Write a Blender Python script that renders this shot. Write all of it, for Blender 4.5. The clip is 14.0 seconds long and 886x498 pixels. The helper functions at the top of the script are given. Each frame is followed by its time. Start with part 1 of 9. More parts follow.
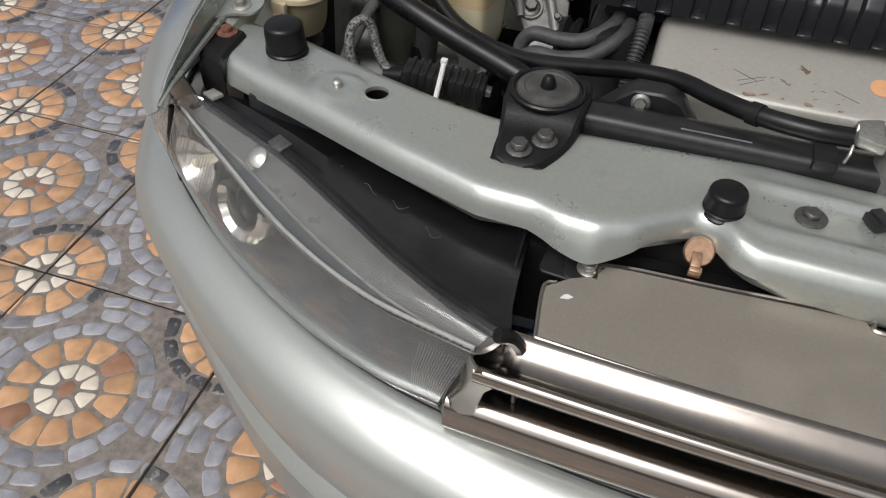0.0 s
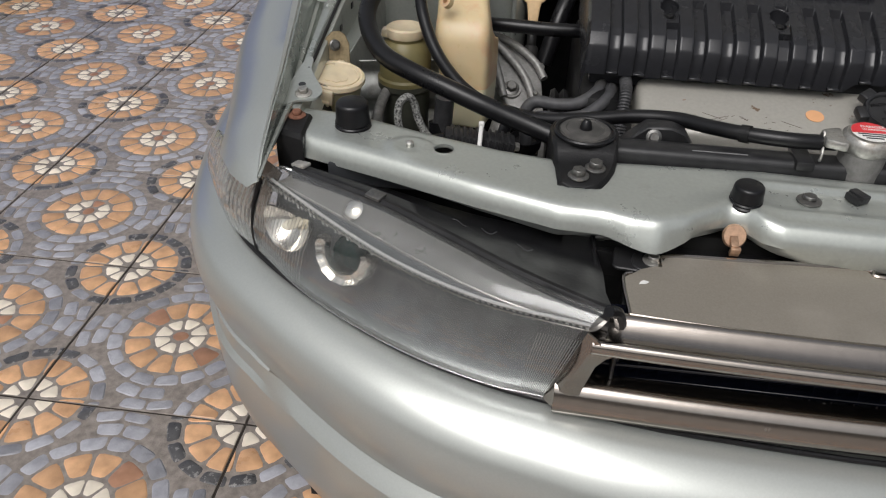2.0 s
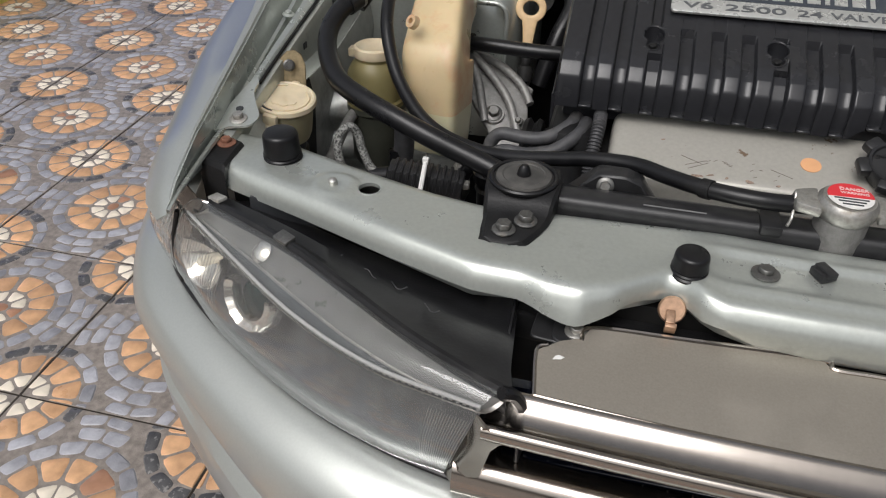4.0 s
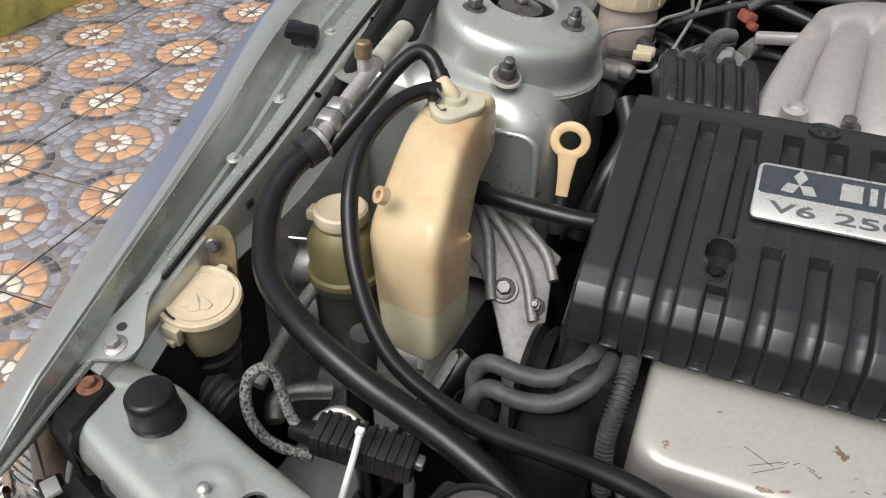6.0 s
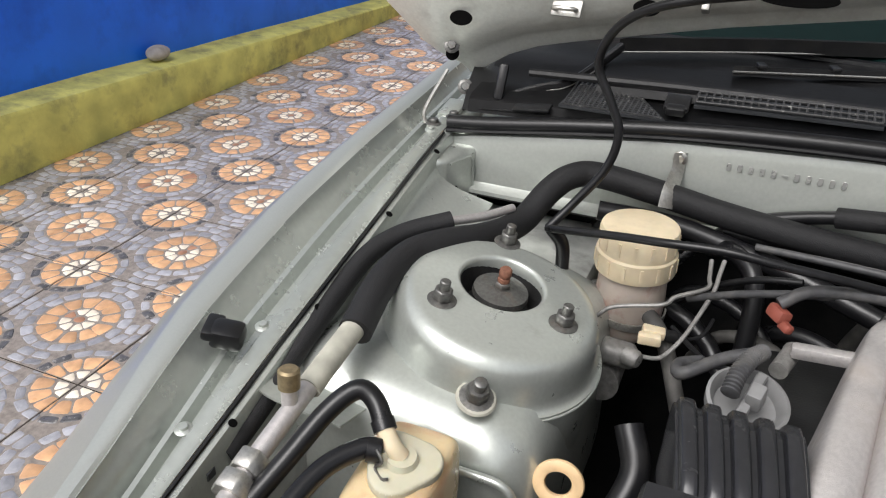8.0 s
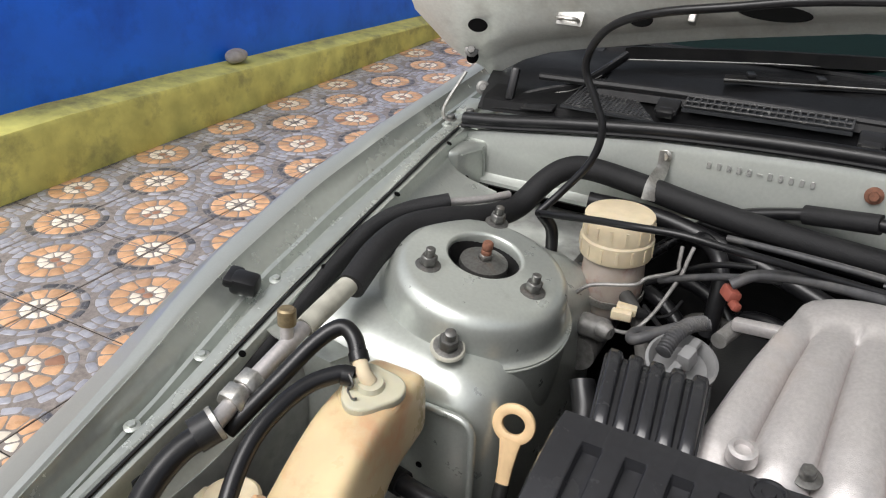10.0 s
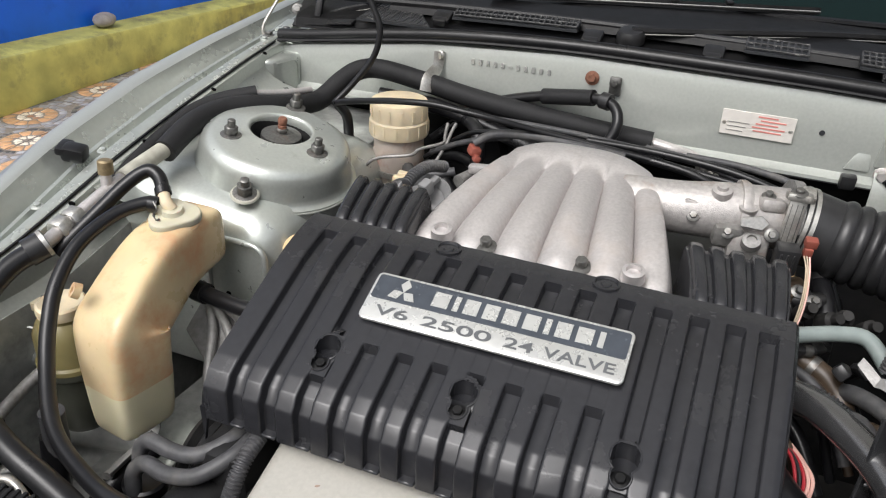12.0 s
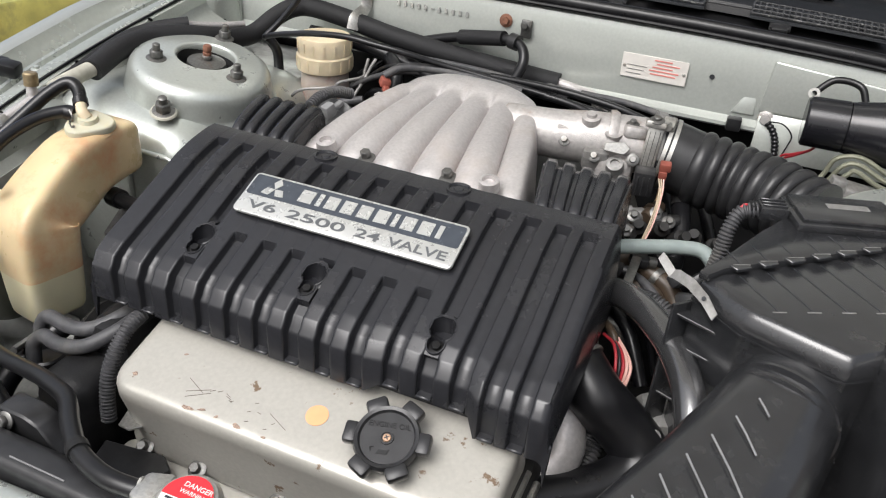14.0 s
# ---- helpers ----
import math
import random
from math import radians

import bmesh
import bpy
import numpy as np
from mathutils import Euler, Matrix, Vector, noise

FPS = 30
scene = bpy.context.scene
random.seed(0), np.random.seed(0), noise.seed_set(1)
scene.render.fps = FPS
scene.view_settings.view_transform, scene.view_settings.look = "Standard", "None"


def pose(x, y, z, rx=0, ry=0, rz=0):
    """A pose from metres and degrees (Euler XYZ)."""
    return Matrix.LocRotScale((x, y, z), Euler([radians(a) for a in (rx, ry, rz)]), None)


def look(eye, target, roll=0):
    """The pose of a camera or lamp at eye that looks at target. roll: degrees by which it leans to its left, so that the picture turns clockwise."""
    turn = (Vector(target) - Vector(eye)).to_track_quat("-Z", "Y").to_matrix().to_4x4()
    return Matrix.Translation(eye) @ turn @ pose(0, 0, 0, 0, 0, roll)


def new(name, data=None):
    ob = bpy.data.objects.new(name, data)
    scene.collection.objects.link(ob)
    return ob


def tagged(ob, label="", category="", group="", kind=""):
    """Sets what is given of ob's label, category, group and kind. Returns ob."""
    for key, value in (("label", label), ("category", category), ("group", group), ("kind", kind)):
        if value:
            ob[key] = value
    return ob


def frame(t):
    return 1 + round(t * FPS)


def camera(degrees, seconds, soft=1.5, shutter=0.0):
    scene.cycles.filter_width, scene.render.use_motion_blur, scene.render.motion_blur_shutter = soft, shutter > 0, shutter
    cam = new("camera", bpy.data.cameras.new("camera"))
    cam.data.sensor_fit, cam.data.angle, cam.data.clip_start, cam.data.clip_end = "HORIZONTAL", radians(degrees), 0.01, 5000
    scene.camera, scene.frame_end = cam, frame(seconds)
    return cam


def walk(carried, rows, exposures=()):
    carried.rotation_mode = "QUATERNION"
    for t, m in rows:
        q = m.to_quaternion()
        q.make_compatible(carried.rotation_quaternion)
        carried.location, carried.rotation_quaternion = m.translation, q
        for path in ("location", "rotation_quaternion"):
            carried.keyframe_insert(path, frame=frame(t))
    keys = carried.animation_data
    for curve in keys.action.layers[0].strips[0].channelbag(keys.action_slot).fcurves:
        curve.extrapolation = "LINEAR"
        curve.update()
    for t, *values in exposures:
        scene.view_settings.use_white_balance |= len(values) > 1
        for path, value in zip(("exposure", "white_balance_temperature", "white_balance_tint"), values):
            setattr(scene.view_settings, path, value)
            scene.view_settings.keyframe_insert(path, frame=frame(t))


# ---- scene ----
cam = camera(59.4, 14.0, 1.15)
PATH = [
    (0, (0.019, 0.014, 1.148), (-0.41, 1.388, -0.24), 1.9),
    (0.5, (-0.068, -0.097, 1.157), (-0.401, 1.409, -0.116), 0.7),
    (1, (-0.127, -0.178, 1.147), (-0.345, 1.415, -0.042), 0.9),
    (1.5, (-0.141, -0.201, 1.14), (-0.313, 1.42, -0.018), 1.8),
    (2, (-0.144, -0.187, 1.152), (-0.317, 1.447, 0.013), 2.1),
    (2.5, (-0.136, -0.177, 1.155), (-0.305, 1.469, 0.033), 2.6),
    (2.7, (-0.134, -0.174, 1.155), (-0.296, 1.469, 0.027), 2.7),
    (4.8, (0.062, 0.087, 1.189), (-0.411, 1.625, 0.001), 0.3),
    (5, (0.019, 0.133, 1.205), (-0.453, 1.661, 0.005), 0.2),
    (5.5, (-0.03, 0.232, 1.218), (-0.498, 1.751, 0.004), -0.1),
    (6, (0.014, 0.337, 1.222), (-0.58, 1.809, 0.005), 0.1),
    (6.5, (0.086, 0.43, 1.233), (-0.688, 1.838, 0.043), -0.4),
    (7, (0.046, 0.518, 1.269), (-0.755, 1.981, 0.166), -0.1),
    (7.5, (-0.044, 0.611, 1.286), (-0.755, 2.181, 0.272), 1.2),
    (8, (-0.047, 0.612, 1.292), (-0.726, 2.229, 0.331), 1.4),
    (8.2, (-0.017, 0.59, 1.293), (-0.693, 2.206, 0.327), 1.8),
    (10.3, (0.104, 0.536, 1.319), (-0.754, 2.08, 0.38), 1.2),
    (10.5, (0.122, 0.534, 1.321), (-0.719, 2.09, 0.387), 0.9),
    (11, (0.212, 0.512, 1.315), (-0.62, 2.069, 0.376), 0.8),
    (11.5, (0.271, 0.455, 1.291), (-0.534, 2.025, 0.349), 1.0),
    (12, (0.349, 0.36, 1.285), (-0.27, 1.992, 0.309), 2.6),
    (12.5, (0.428, 0.293, 1.28), (-0.085, 1.938, 0.265), 3.6),
    (13, (0.501, 0.297, 1.258), (-0.036, 1.922, 0.222), 4.5),
    (13.5, (0.528, 0.31, 1.268), (-0.073, 1.912, 0.232), 4.4),
    (14, (0.535, 0.315, 1.268), (-0.086, 1.912, 0.237), 4.4),
]
walk(cam, [(t, look(eye, target, roll)) for t, eye, target, roll in PATH],
     exposures=[(0.0, -0.68), (2.7, -0.66), (5.0, -0.36), (6.0, -0.15), (8.0, -0.01), (10.5, -0.06), (12.5, 0.19), (14.0, 0.22)])

# ---- world and light ----
world = bpy.data.worlds.new("world")
scene.world = world
world.use_nodes = True
wn = world.node_tree.nodes
sky = wn.new("ShaderNodeTexSky")
sky.sky_type = "NISHITA"
sky.sun_disc = False
sky.sun_elevation, sky.sun_rotation = radians(55), radians(198)
sky.air_density, sky.dust_density, sky.ozone_density = 1.0, 6.0, 1.0
haze = wn.new("ShaderNodeHueSaturation")
haze.inputs["Saturation"].default_value = 0.35
world.node_tree.links.new(sky.outputs[0], haze.inputs["Color"])
world.node_tree.links.new(haze.outputs[0], wn["Background"].inputs[0])
wn["Background"].inputs[1].default_value = 0.172
sun = new("sun", bpy.data.lights.new("sun", "SUN"))
sun.data.energy, sun.data.angle, sun.data.color = 1.79, radians(36), (0.965, 0.968, 1.0)
sun.matrix_world = look((-0.9, -1.7, 4.8), (0.0, 1.0, 0.7))


# ---- materials ----
def material(name, color, rough=0.5, metal=0.0, vary=0.12, scale=30.0, bump=0.0, bump_scale=200.0, coat=0.0,
             dirt=None, dirt_scale=8.0, dirt_from=0.55, dirt_to=0.75, rough_vary=0.1, island=0.0, transmission=0.0,
             ior=1.45, subsurface=0.0, detail=6.0, dirt_rough=0.7, per_object=0.0):
    m = bpy.data.materials.new(name)
    m.use_nodes = True
    t = m.node_tree
    n, l = t.nodes, t.links
    b = n["Principled BSDF"]
    b.inputs["Metallic"].default_value = metal
    b.inputs["IOR"].default_value = ior
    b.inputs["Coat Weight"].default_value = coat
    b.inputs["Coat Roughness"].default_value = 0.06
    b.inputs["Transmission Weight"].default_value = transmission
    b.inputs["Subsurface Weight"].default_value = subsurface
    b.inputs["Subsurface Radius"].default_value = (0.02, 0.012, 0.006)
    co = n.new("ShaderNodeTexCoord")
    fine = n.new("ShaderNodeTexNoise")
    fine.inputs["Scale"].default_value, fine.inputs["Detail"].default_value = scale, detail
    l.new(co.outputs["Object"], fine.inputs["Vector"])
    wide = n.new("ShaderNodeTexNoise")
    wide.inputs["Scale"].default_value, wide.inputs["Detail"].default_value = dirt_scale, 8.0
    wide.inputs["Roughness"].default_value = 0.65
    l.new(co.outputs["Object"], wide.inputs["Vector"])
    lo = tuple(c * (1 - vary) for c in color) + (1,)
    hi = tuple(min(1, c * (1 + vary)) for c in color) + (1,)
    ramp = n.new("ShaderNodeValToRGB")
    ramp.color_ramp.elements[0].position, ramp.color_ramp.elements[1].position = 0.3, 0.7
    ramp.color_ramp.elements[0].color, ramp.color_ramp.elements[1].color = lo, hi
    l.new(fine.outputs[0], ramp.inputs[0])
    out = ramp.outputs[0]
    if island or per_object:
        if island:
            rnd = n.new("ShaderNodeNewGeometry").outputs["Random Per Island"]
        else:
            rnd = n.new("ShaderNodeObjectInfo").outputs["Random"]
        amount = island or per_object
        mr = n.new("ShaderNodeMapRange")
        mr.inputs["To Min"].default_value, mr.inputs["To Max"].default_value = 1 - amount, 1 + amount
        l.new(rnd, mr.inputs["Value"])
        hs = n.new("ShaderNodeHueSaturation")
        l.new(out, hs.inputs["Color"])
        l.new(mr.outputs[0], hs.inputs["Value"])
        out = hs.outputs[0]
    rr = n.new("ShaderNodeMapRange")
    rr.inputs["To Min"].default_value, rr.inputs["To Max"].default_value = max(0.02, rough - rough_vary), min(1, rough + rough_vary)
    l.new(wide.outputs[0], rr.inputs["Value"])
    rout = rr.outputs[0]
    if dirt:
        mask = n.new("ShaderNodeMapRange")
        mask.inputs["From Min"].default_value, mask.inputs["From Max"].default_value = dirt_from, dirt_to
        l.new(wide.outputs[0], mask.inputs["Value"])
        mix = n.new("ShaderNodeMix")
        mix.data_type = "RGBA"
        l.new(mask.outputs[0], mix.inputs["Factor"])
        l.new(out, mix.inputs["A"])
        mix.inputs["B"].default_value = (*dirt, 1)
        out = mix.outputs["Result"]
        mf = n.new("ShaderNodeMix")
        l.new(mask.outputs[0], mf.inputs["Factor"])
        l.new(rout, mf.inputs["A"])
        mf.inputs["B"].default_value = dirt_rough
        rout = mf.outputs["Result"]
        if metal > 0:
            mm = n.new("ShaderNodeMapRange")
            mm.inputs["To Min"].default_value, mm.inputs["To Max"].default_value = metal, metal * 0.3
            l.new(mask.outputs[0], mm.inputs["Value"])
            l.new(mm.outputs[0], b.inputs["Metallic"])
    l.new(out, b.inputs["Base Color"])
    l.new(rout, b.inputs["Roughness"])
    if bump:
        bn = n.new("ShaderNodeTexNoise")
        bn.inputs["Scale"].default_value, bn.inputs["Detail"].default_value = bump_scale, 4.0
        l.new(co.outputs["Object"], bn.inputs["Vector"])
        bu = n.new("ShaderNodeBump")
        bu.inputs["Strength"].default_value, bu.inputs["Distance"].default_value = bump, 0.002
        l.new(bn.outputs[0], bu.inputs["Height"])
        l.new(bu.outputs[0], b.inputs["Normal"])
    return m


PAINT = material("silver_paint", (0.455, 0.474, 0.450), 0.30, 0.60, 0.03, 400, coat=0.2, rough_vary=0.03)
BAY = material("bay_paint", (0.49, 0.515, 0.48), 0.29, 0.60, 0.05, 220, coat=0.2, rough_vary=0.06, dirt=(0.27, 0.26, 0.225), dirt_scale=22, dirt_from=0.62, dirt_to=0.95)
CHANNEL = material("dusty_channel_paint", (0.44, 0.465, 0.43), 0.26, 0.62, 0.06, 120, coat=0.2, dirt=(0.25, 0.245, 0.215), dirt_scale=16, dirt_from=0.64, dirt_to=0.95)
# bay paint copied less metallic, so the bulkhead's brightness sits in its colour
BULKHEAD = material("lit_bulkhead_paint", (0.43, 0.45, 0.418), 0.30, 0.38, 0.05, 220, coat=0.2, rough_vary=0.05, dirt=(0.42, 0.41, 0.37), dirt_scale=20, dirt_from=0.62, dirt_to=0.95)
# pale specks paint the glints of light on the black grid
GRIDPL = material("glinting_grid_plastic", (0.045, 0.045, 0.046), 0.32, 0, 0.3, 90, dirt=(0.20, 0.20, 0.19), dirt_scale=120, dirt_from=0.60, dirt_to=0.66, dirt_rough=0.3)
GREYPLAST = material("mid_grey_plastic_and_glint", (0.20, 0.20, 0.20), 0.45, 0, 0.12, 60)
WIRETAN = material("tan_wire", (0.42, 0.34, 0.24), 0.5, 0, 0.1, 60)
AIRBOX = material("black_moulded_plastic", (0.021, 0.0215, 0.0230), 0.20, 0, 0.2, 60, bump=0.05, bump_scale=1200, dirt=(0.038, 0.037, 0.036), dirt_scale=16, dirt_from=0.54, dirt_to=0.80, rough_vary=0.08, dirt_rough=0.42, ior=1.65)
SPRING = material("bright_spring_steel", (0.44, 0.43, 0.40), 0.36, 0.45, 0.12, 300, dirt=(0.30, 0.27, 0.22), dirt_scale=60, dirt_from=0.58, dirt_to=0.8)
BAYDARK = material("dusty_inner_panel_paint", (0.44, 0.45, 0.43), 0.36, 0.5, 0.12, 60, dirt=(0.12, 0.115, 0.10), dirt_scale=14, dirt_from=0.50, dirt_to=0.80)
PLASTIC = material("black_plastic", (0.020, 0.020, 0.021), 0.33, 0, 0.25, 80, bump=0.10, bump_scale=1500, dirt=(0.046, 0.044, 0.041), dirt_scale=18, dirt_from=0.58, dirt_to=0.85, dirt_rough=0.42)
COVER = material("cover_plastic", (0.020, 0.0204, 0.0230), 0.25, 0, 0.1, 120, bump=0.03, bump_scale=1800, dirt=(0.030, 0.030, 0.030), dirt_scale=14, dirt_from=0.58, dirt_to=0.85, dirt_rough=0.34)
RUBBER = material("black_rubber", (0.008, 0.008, 0.009), 0.30, 0, 0.25, 60, bump=0.06, bump_scale=700, dirt=(0.022, 0.021, 0.020), dirt_scale=20, dirt_from=0.58, dirt_to=0.9, dirt_rough=0.45, ior=1.42)
DUSTRUB = material("dusty_grey_rubber", (0.055, 0.053, 0.050), 0.65, 0, 0.25, 60, dirt=(0.11, 0.105, 0.095), dirt_scale=40, dirt_from=0.45, dirt_to=0.75)
NECK = material("cloudy_cream_neck_plastic", (0.36, 0.32, 0.20), 0.4, 0, 0.12, 30, subsurface=0.2)
FOAM = material("black_foam_sleeve", (0.0085, 0.0085, 0.0095), 0.65, 0, 0.3, 300, bump=0.4, bump_scale=900)
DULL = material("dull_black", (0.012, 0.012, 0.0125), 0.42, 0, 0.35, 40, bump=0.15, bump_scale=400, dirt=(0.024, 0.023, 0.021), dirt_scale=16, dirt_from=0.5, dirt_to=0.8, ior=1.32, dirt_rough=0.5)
# grime over a near-black base that paints the shade deep in the bay
DARK = material("grimy_shaded_metal", (0.013, 0.0125, 0.012), 0.7, 0.0, 0.4, 40, dirt=(0.026, 0.023, 0.019), dirt_scale=20, dirt_from=0.5, dirt_to=0.8)
ALU = material("cast_aluminium", (0.53, 0.505, 0.495), 0.39, 0.6, 0.09, 260, bump=0.22, bump_scale=1100, dirt=(0.36, 0.31, 0.275), dirt_scale=11, dirt_from=0.52, dirt_to=0.8)
CASTING = material("stained_casting", (0.42, 0.40, 0.385), 0.5, 0.5, 0.14, 200, bump=0.3, bump_scale=700, dirt=(0.22, 0.17, 0.13), dirt_scale=22, dirt_from=0.52, dirt_to=0.72)
ALUDIRTY = material("grimy_cast_aluminium", (0.26, 0.255, 0.245), 0.55, 0.5, 0.2, 120, bump=0.3, bump_scale=600, dirt=(0.07, 0.065, 0.055), dirt_scale=18, dirt_from=0.48, dirt_to=0.75)
MOUNT = material("grey_cast_mount", (0.27, 0.265, 0.255), 0.5, 0.45, 0.15, 160, bump=0.3, bump_scale=600, dirt=(0.13, 0.12, 0.105), dirt_scale=18, dirt_from=0.52, dirt_to=0.78)
VALVE = material("silver_valve_cover_paint", (0.41, 0.395, 0.355), 0.32, 0.25, 0.05, 200, dirt=(0.16, 0.11, 0.07), dirt_scale=42, dirt_from=0.635, dirt_to=0.67)
STEEL = material("zinc_steel", (0.48, 0.47, 0.44), 0.38, 0.85, 0.15, 300, dirt=(0.16, 0.12, 0.08), dirt_scale=60, dirt_from=0.55, dirt_to=0.8)
GREYBOLT = material("dark_zinc_bolt", (0.17, 0.168, 0.16), 0.42, 0.8, 0.2, 300, dirt=(0.12, 0.09, 0.06), dirt_scale=70, dirt_from=0.55, dirt_to=0.8)
RUST = material("rusty_steel", (0.21, 0.095, 0.06), 0.75, 0.2, 0.3, 200, bump=0.4, bump_scale=700)
BRASS = material("tarnished_brass", (0.28, 0.22, 0.13), 0.5, 0.7, 0.2, 200)
COPPER = material("coppery_clip", (0.42, 0.27, 0.18), 0.45, 0.7, 0.2, 200)
# brown base paints the dark surroundings that the chrome mirrors
CHROME = material("darkened_chrome", (0.38, 0.345, 0.31), 0.20, 1.0, 0.04, 100, rough_vary=0.05, dirt=(0.17, 0.15, 0.13), dirt_scale=30, dirt_from=0.66, dirt_to=0.9)
# taupe base paints the reflection on a flat chrome plate
TAUPE = material("taupe_reflection_metal", (0.32, 0.29, 0.245), 0.38, 0.55, 0.06, 500, dirt=(0.24, 0.22, 0.19), dirt_scale=12, dirt_from=0.5, dirt_to=0.8)
TANK = material("yellowed_tank_plastic", (0.60, 0.475, 0.285), 0.30, 0, 0.16, 12, subsurface=0.3, dirt=(0.54, 0.25, 0.13), dirt_scale=11, dirt_from=0.47, dirt_to=0.68, dirt_rough=0.35)
TANKLOW = material("coolant_filled_plastic", (0.58, 0.54, 0.37), 0.34, 0, 0.08, 16, subsurface=0.25)
CHIP = material("brown_bare_metal_chip", (0.30, 0.22, 0.17), 0.6, 0.2, 0.5, 500)
SCRATCH = material("dark_scratch", (0.07, 0.045, 0.03), 0.7)
LAMPCHROME = material("lamp_chrome", (0.80, 0.77, 0.72), 0.14, 0.95, 0.05, 60)
PAVE = material("plain_brown_paving", (0.30, 0.265, 0.24), 0.6, 0, 0.3, 6, bump=0.3, bump_scale=60, dirt=(0.20, 0.17, 0.15), dirt_scale=3)
TANKCAP = material("translucent_cream_plastic", (0.50, 0.475, 0.36), 0.38, 0, 0.08, 40, subsurface=0.3)
CREAM = material("yellowed_cap_plastic", (0.62, 0.525, 0.365), 0.5, 0, 0.08, 50, subsurface=0.2, dirt=(0.50, 0.42, 0.30), dirt_scale=30, dirt_from=0.55, dirt_to=0.8)
SHADEOLIVE = material("shaded_reservoir_plastic", (0.060, 0.062, 0.048), 0.4, 0, 0.2, 30)
OLIVE = material("olive_reservoir_plastic", (0.20, 0.17, 0.075), 0.42, 0, 0.12, 30, subsurface=0.15)
CLOUDY = material("cloudy_reservoir_plastic", (0.36, 0.31, 0.27), 0.42, 0, 0.12, 30, subsurface=0.2, dirt=(0.25, 0.12, 0.10), dirt_scale=18, dirt_from=0.52, dirt_to=0.7)
DIPST = material("tan_plastic_handle", (0.68, 0.48, 0.27), 0.5, 0, 0.1, 60, dirt=(0.30, 0.20, 0.11), dirt_scale=50, dirt_from=0.6, dirt_to=0.8)
REDPL = material("faded_red_plastic", (0.24, 0.065, 0.045), 0.5, 0, 0.15, 80)
REDCAP = material("red_sticker", (0.62, 0.03, 0.04), 0.35, 0, 0.05, 50)
WHITE = material("white_plastic", (0.72, 0.71, 0.68), 0.5, 0, 0.05, 60)
WIRERED = material("red_wire", (0.38, 0.025, 0.035), 0.4, 0, 0.05, 50)
WIREPINK = material("pink_wire", (0.70, 0.42, 0.36), 0.45, 0, 0.05, 50)
GREYHOSE = material("grey_green_hose", (0.24, 0.28, 0.27), 0.45, 0, 0.1, 60)
HOSESHINE = material("shiny_ribbed_rubber", (0.030, 0.030, 0.031), 0.24, 0, 0.2, 60, bump=0.10, bump_scale=300, coat=1.0, ior=2.0)
LINEGREEN = material("olive_plated_steel", (0.22, 0.222, 0.165), 0.4, 0.4, 0.15, 200)
HORN = material("glossy_black_horn_plastic", (0.010, 0.010, 0.012), 0.2, 0, 0.15, 60, dirt=(0.03, 0.03, 0.03), dirt_scale=25, dirt_from=0.62, dirt_to=0.8)
BROWNHOSE = material("brown_stained_hose", (0.060, 0.042, 0.028), 0.4, 0, 0.3, 50)
LOOM = material("corrugated_loom", (0.055, 0.055, 0.058), 0.5, 0, 0.25, 100, dirt=(0.12, 0.115, 0.105), dirt_scale=30, dirt_from=0.5, dirt_to=0.8)
BRAID = material("braided_sleeve", (0.16, 0.16, 0.15), 0.6, 0, 0.95, 420, bump=0.6, bump_scale=900, detail=1.0)
BADGE = material("blue_grey_badge_enamel", (0.055, 0.064, 0.078), 0.25, 0.2, 0.12, 100, dirt=(0.30, 0.30, 0.29), dirt_scale=90, dirt_from=0.74, dirt_to=0.77)
BADGESIL = material("silver_badge_foil", (0.50, 0.505, 0.485), 0.28, 0.5, 0.05, 100, dirt=(0.40, 0.40, 0.38), dirt_scale=60, dirt_from=0.70, dirt_to=0.80)
BADGEINK = material("grey_badge_print", (0.085, 0.09, 0.095), 0.4)
# near-black fills that paint the shade inside holes and gaps; the second also prints
HOLLOW = material("hollow_shade", (0.004, 0.004, 0.004), 0.9, 0, 0.1, 50, ior=1.1)
INK_SHADE = material("dark_print_and_shade", (0.03, 0.032, 0.035), 0.4)
ORANGEDOT = material("peach_sticker", (0.68, 0.36, 0.18), 0.6, 0, 0.05, 60)
LABEL = material("pale_label", (0.66, 0.63, 0.585), 0.5, 0.1, 0.06, 60)
LABELINK = material("faint_red_print", (0.60, 0.22, 0.19), 0.5)
BLUEWALL = material("blue_wall_paint", (0.010, 0.165, 0.90), 0.45, 0, 0.10, 4, bump=0.15, bump_scale=60, dirt=(0.005, 0.085, 0.58), dirt_scale=3, dirt_from=0.5, dirt_to=0.8, dirt_rough=0.6)
KERB = material("yellow_green_kerb_paint", (0.60, 0.56, 0.155), 0.7, 0, 0.2, 9, bump=0.5, bump_scale=90, dirt=(0.17, 0.15, 0.08), dirt_scale=5, dirt_from=0.50, dirt_to=0.75)
BLOCKWALL = material("block_wall_grey_brown", (0.24, 0.215, 0.19), 0.8, 0, 0.15, 5, bump=0.3, bump_scale=40, dirt=(0.16, 0.14, 0.12), dirt_scale=2)
STONE = material("pale_stone", (0.36, 0.33, 0.30), 0.8, 0, 0.2, 30, bump=0.6, bump_scale=80)
GROUT = material("brown_tile_ground", (0.235, 0.205, 0.18), 0.42, 0, 0.3, 60, bump=0.3, bump_scale=300)
JOINT = material("dark_joint", (0.035, 0.028, 0.022), 0.8, 0, 0.3, 60)
PB_ORANGE = material("orange_pebble", (0.60, 0.35, 0.19), 0.30, 0, 0.22, 26, island=0.22, bump=0.2, bump_scale=120)
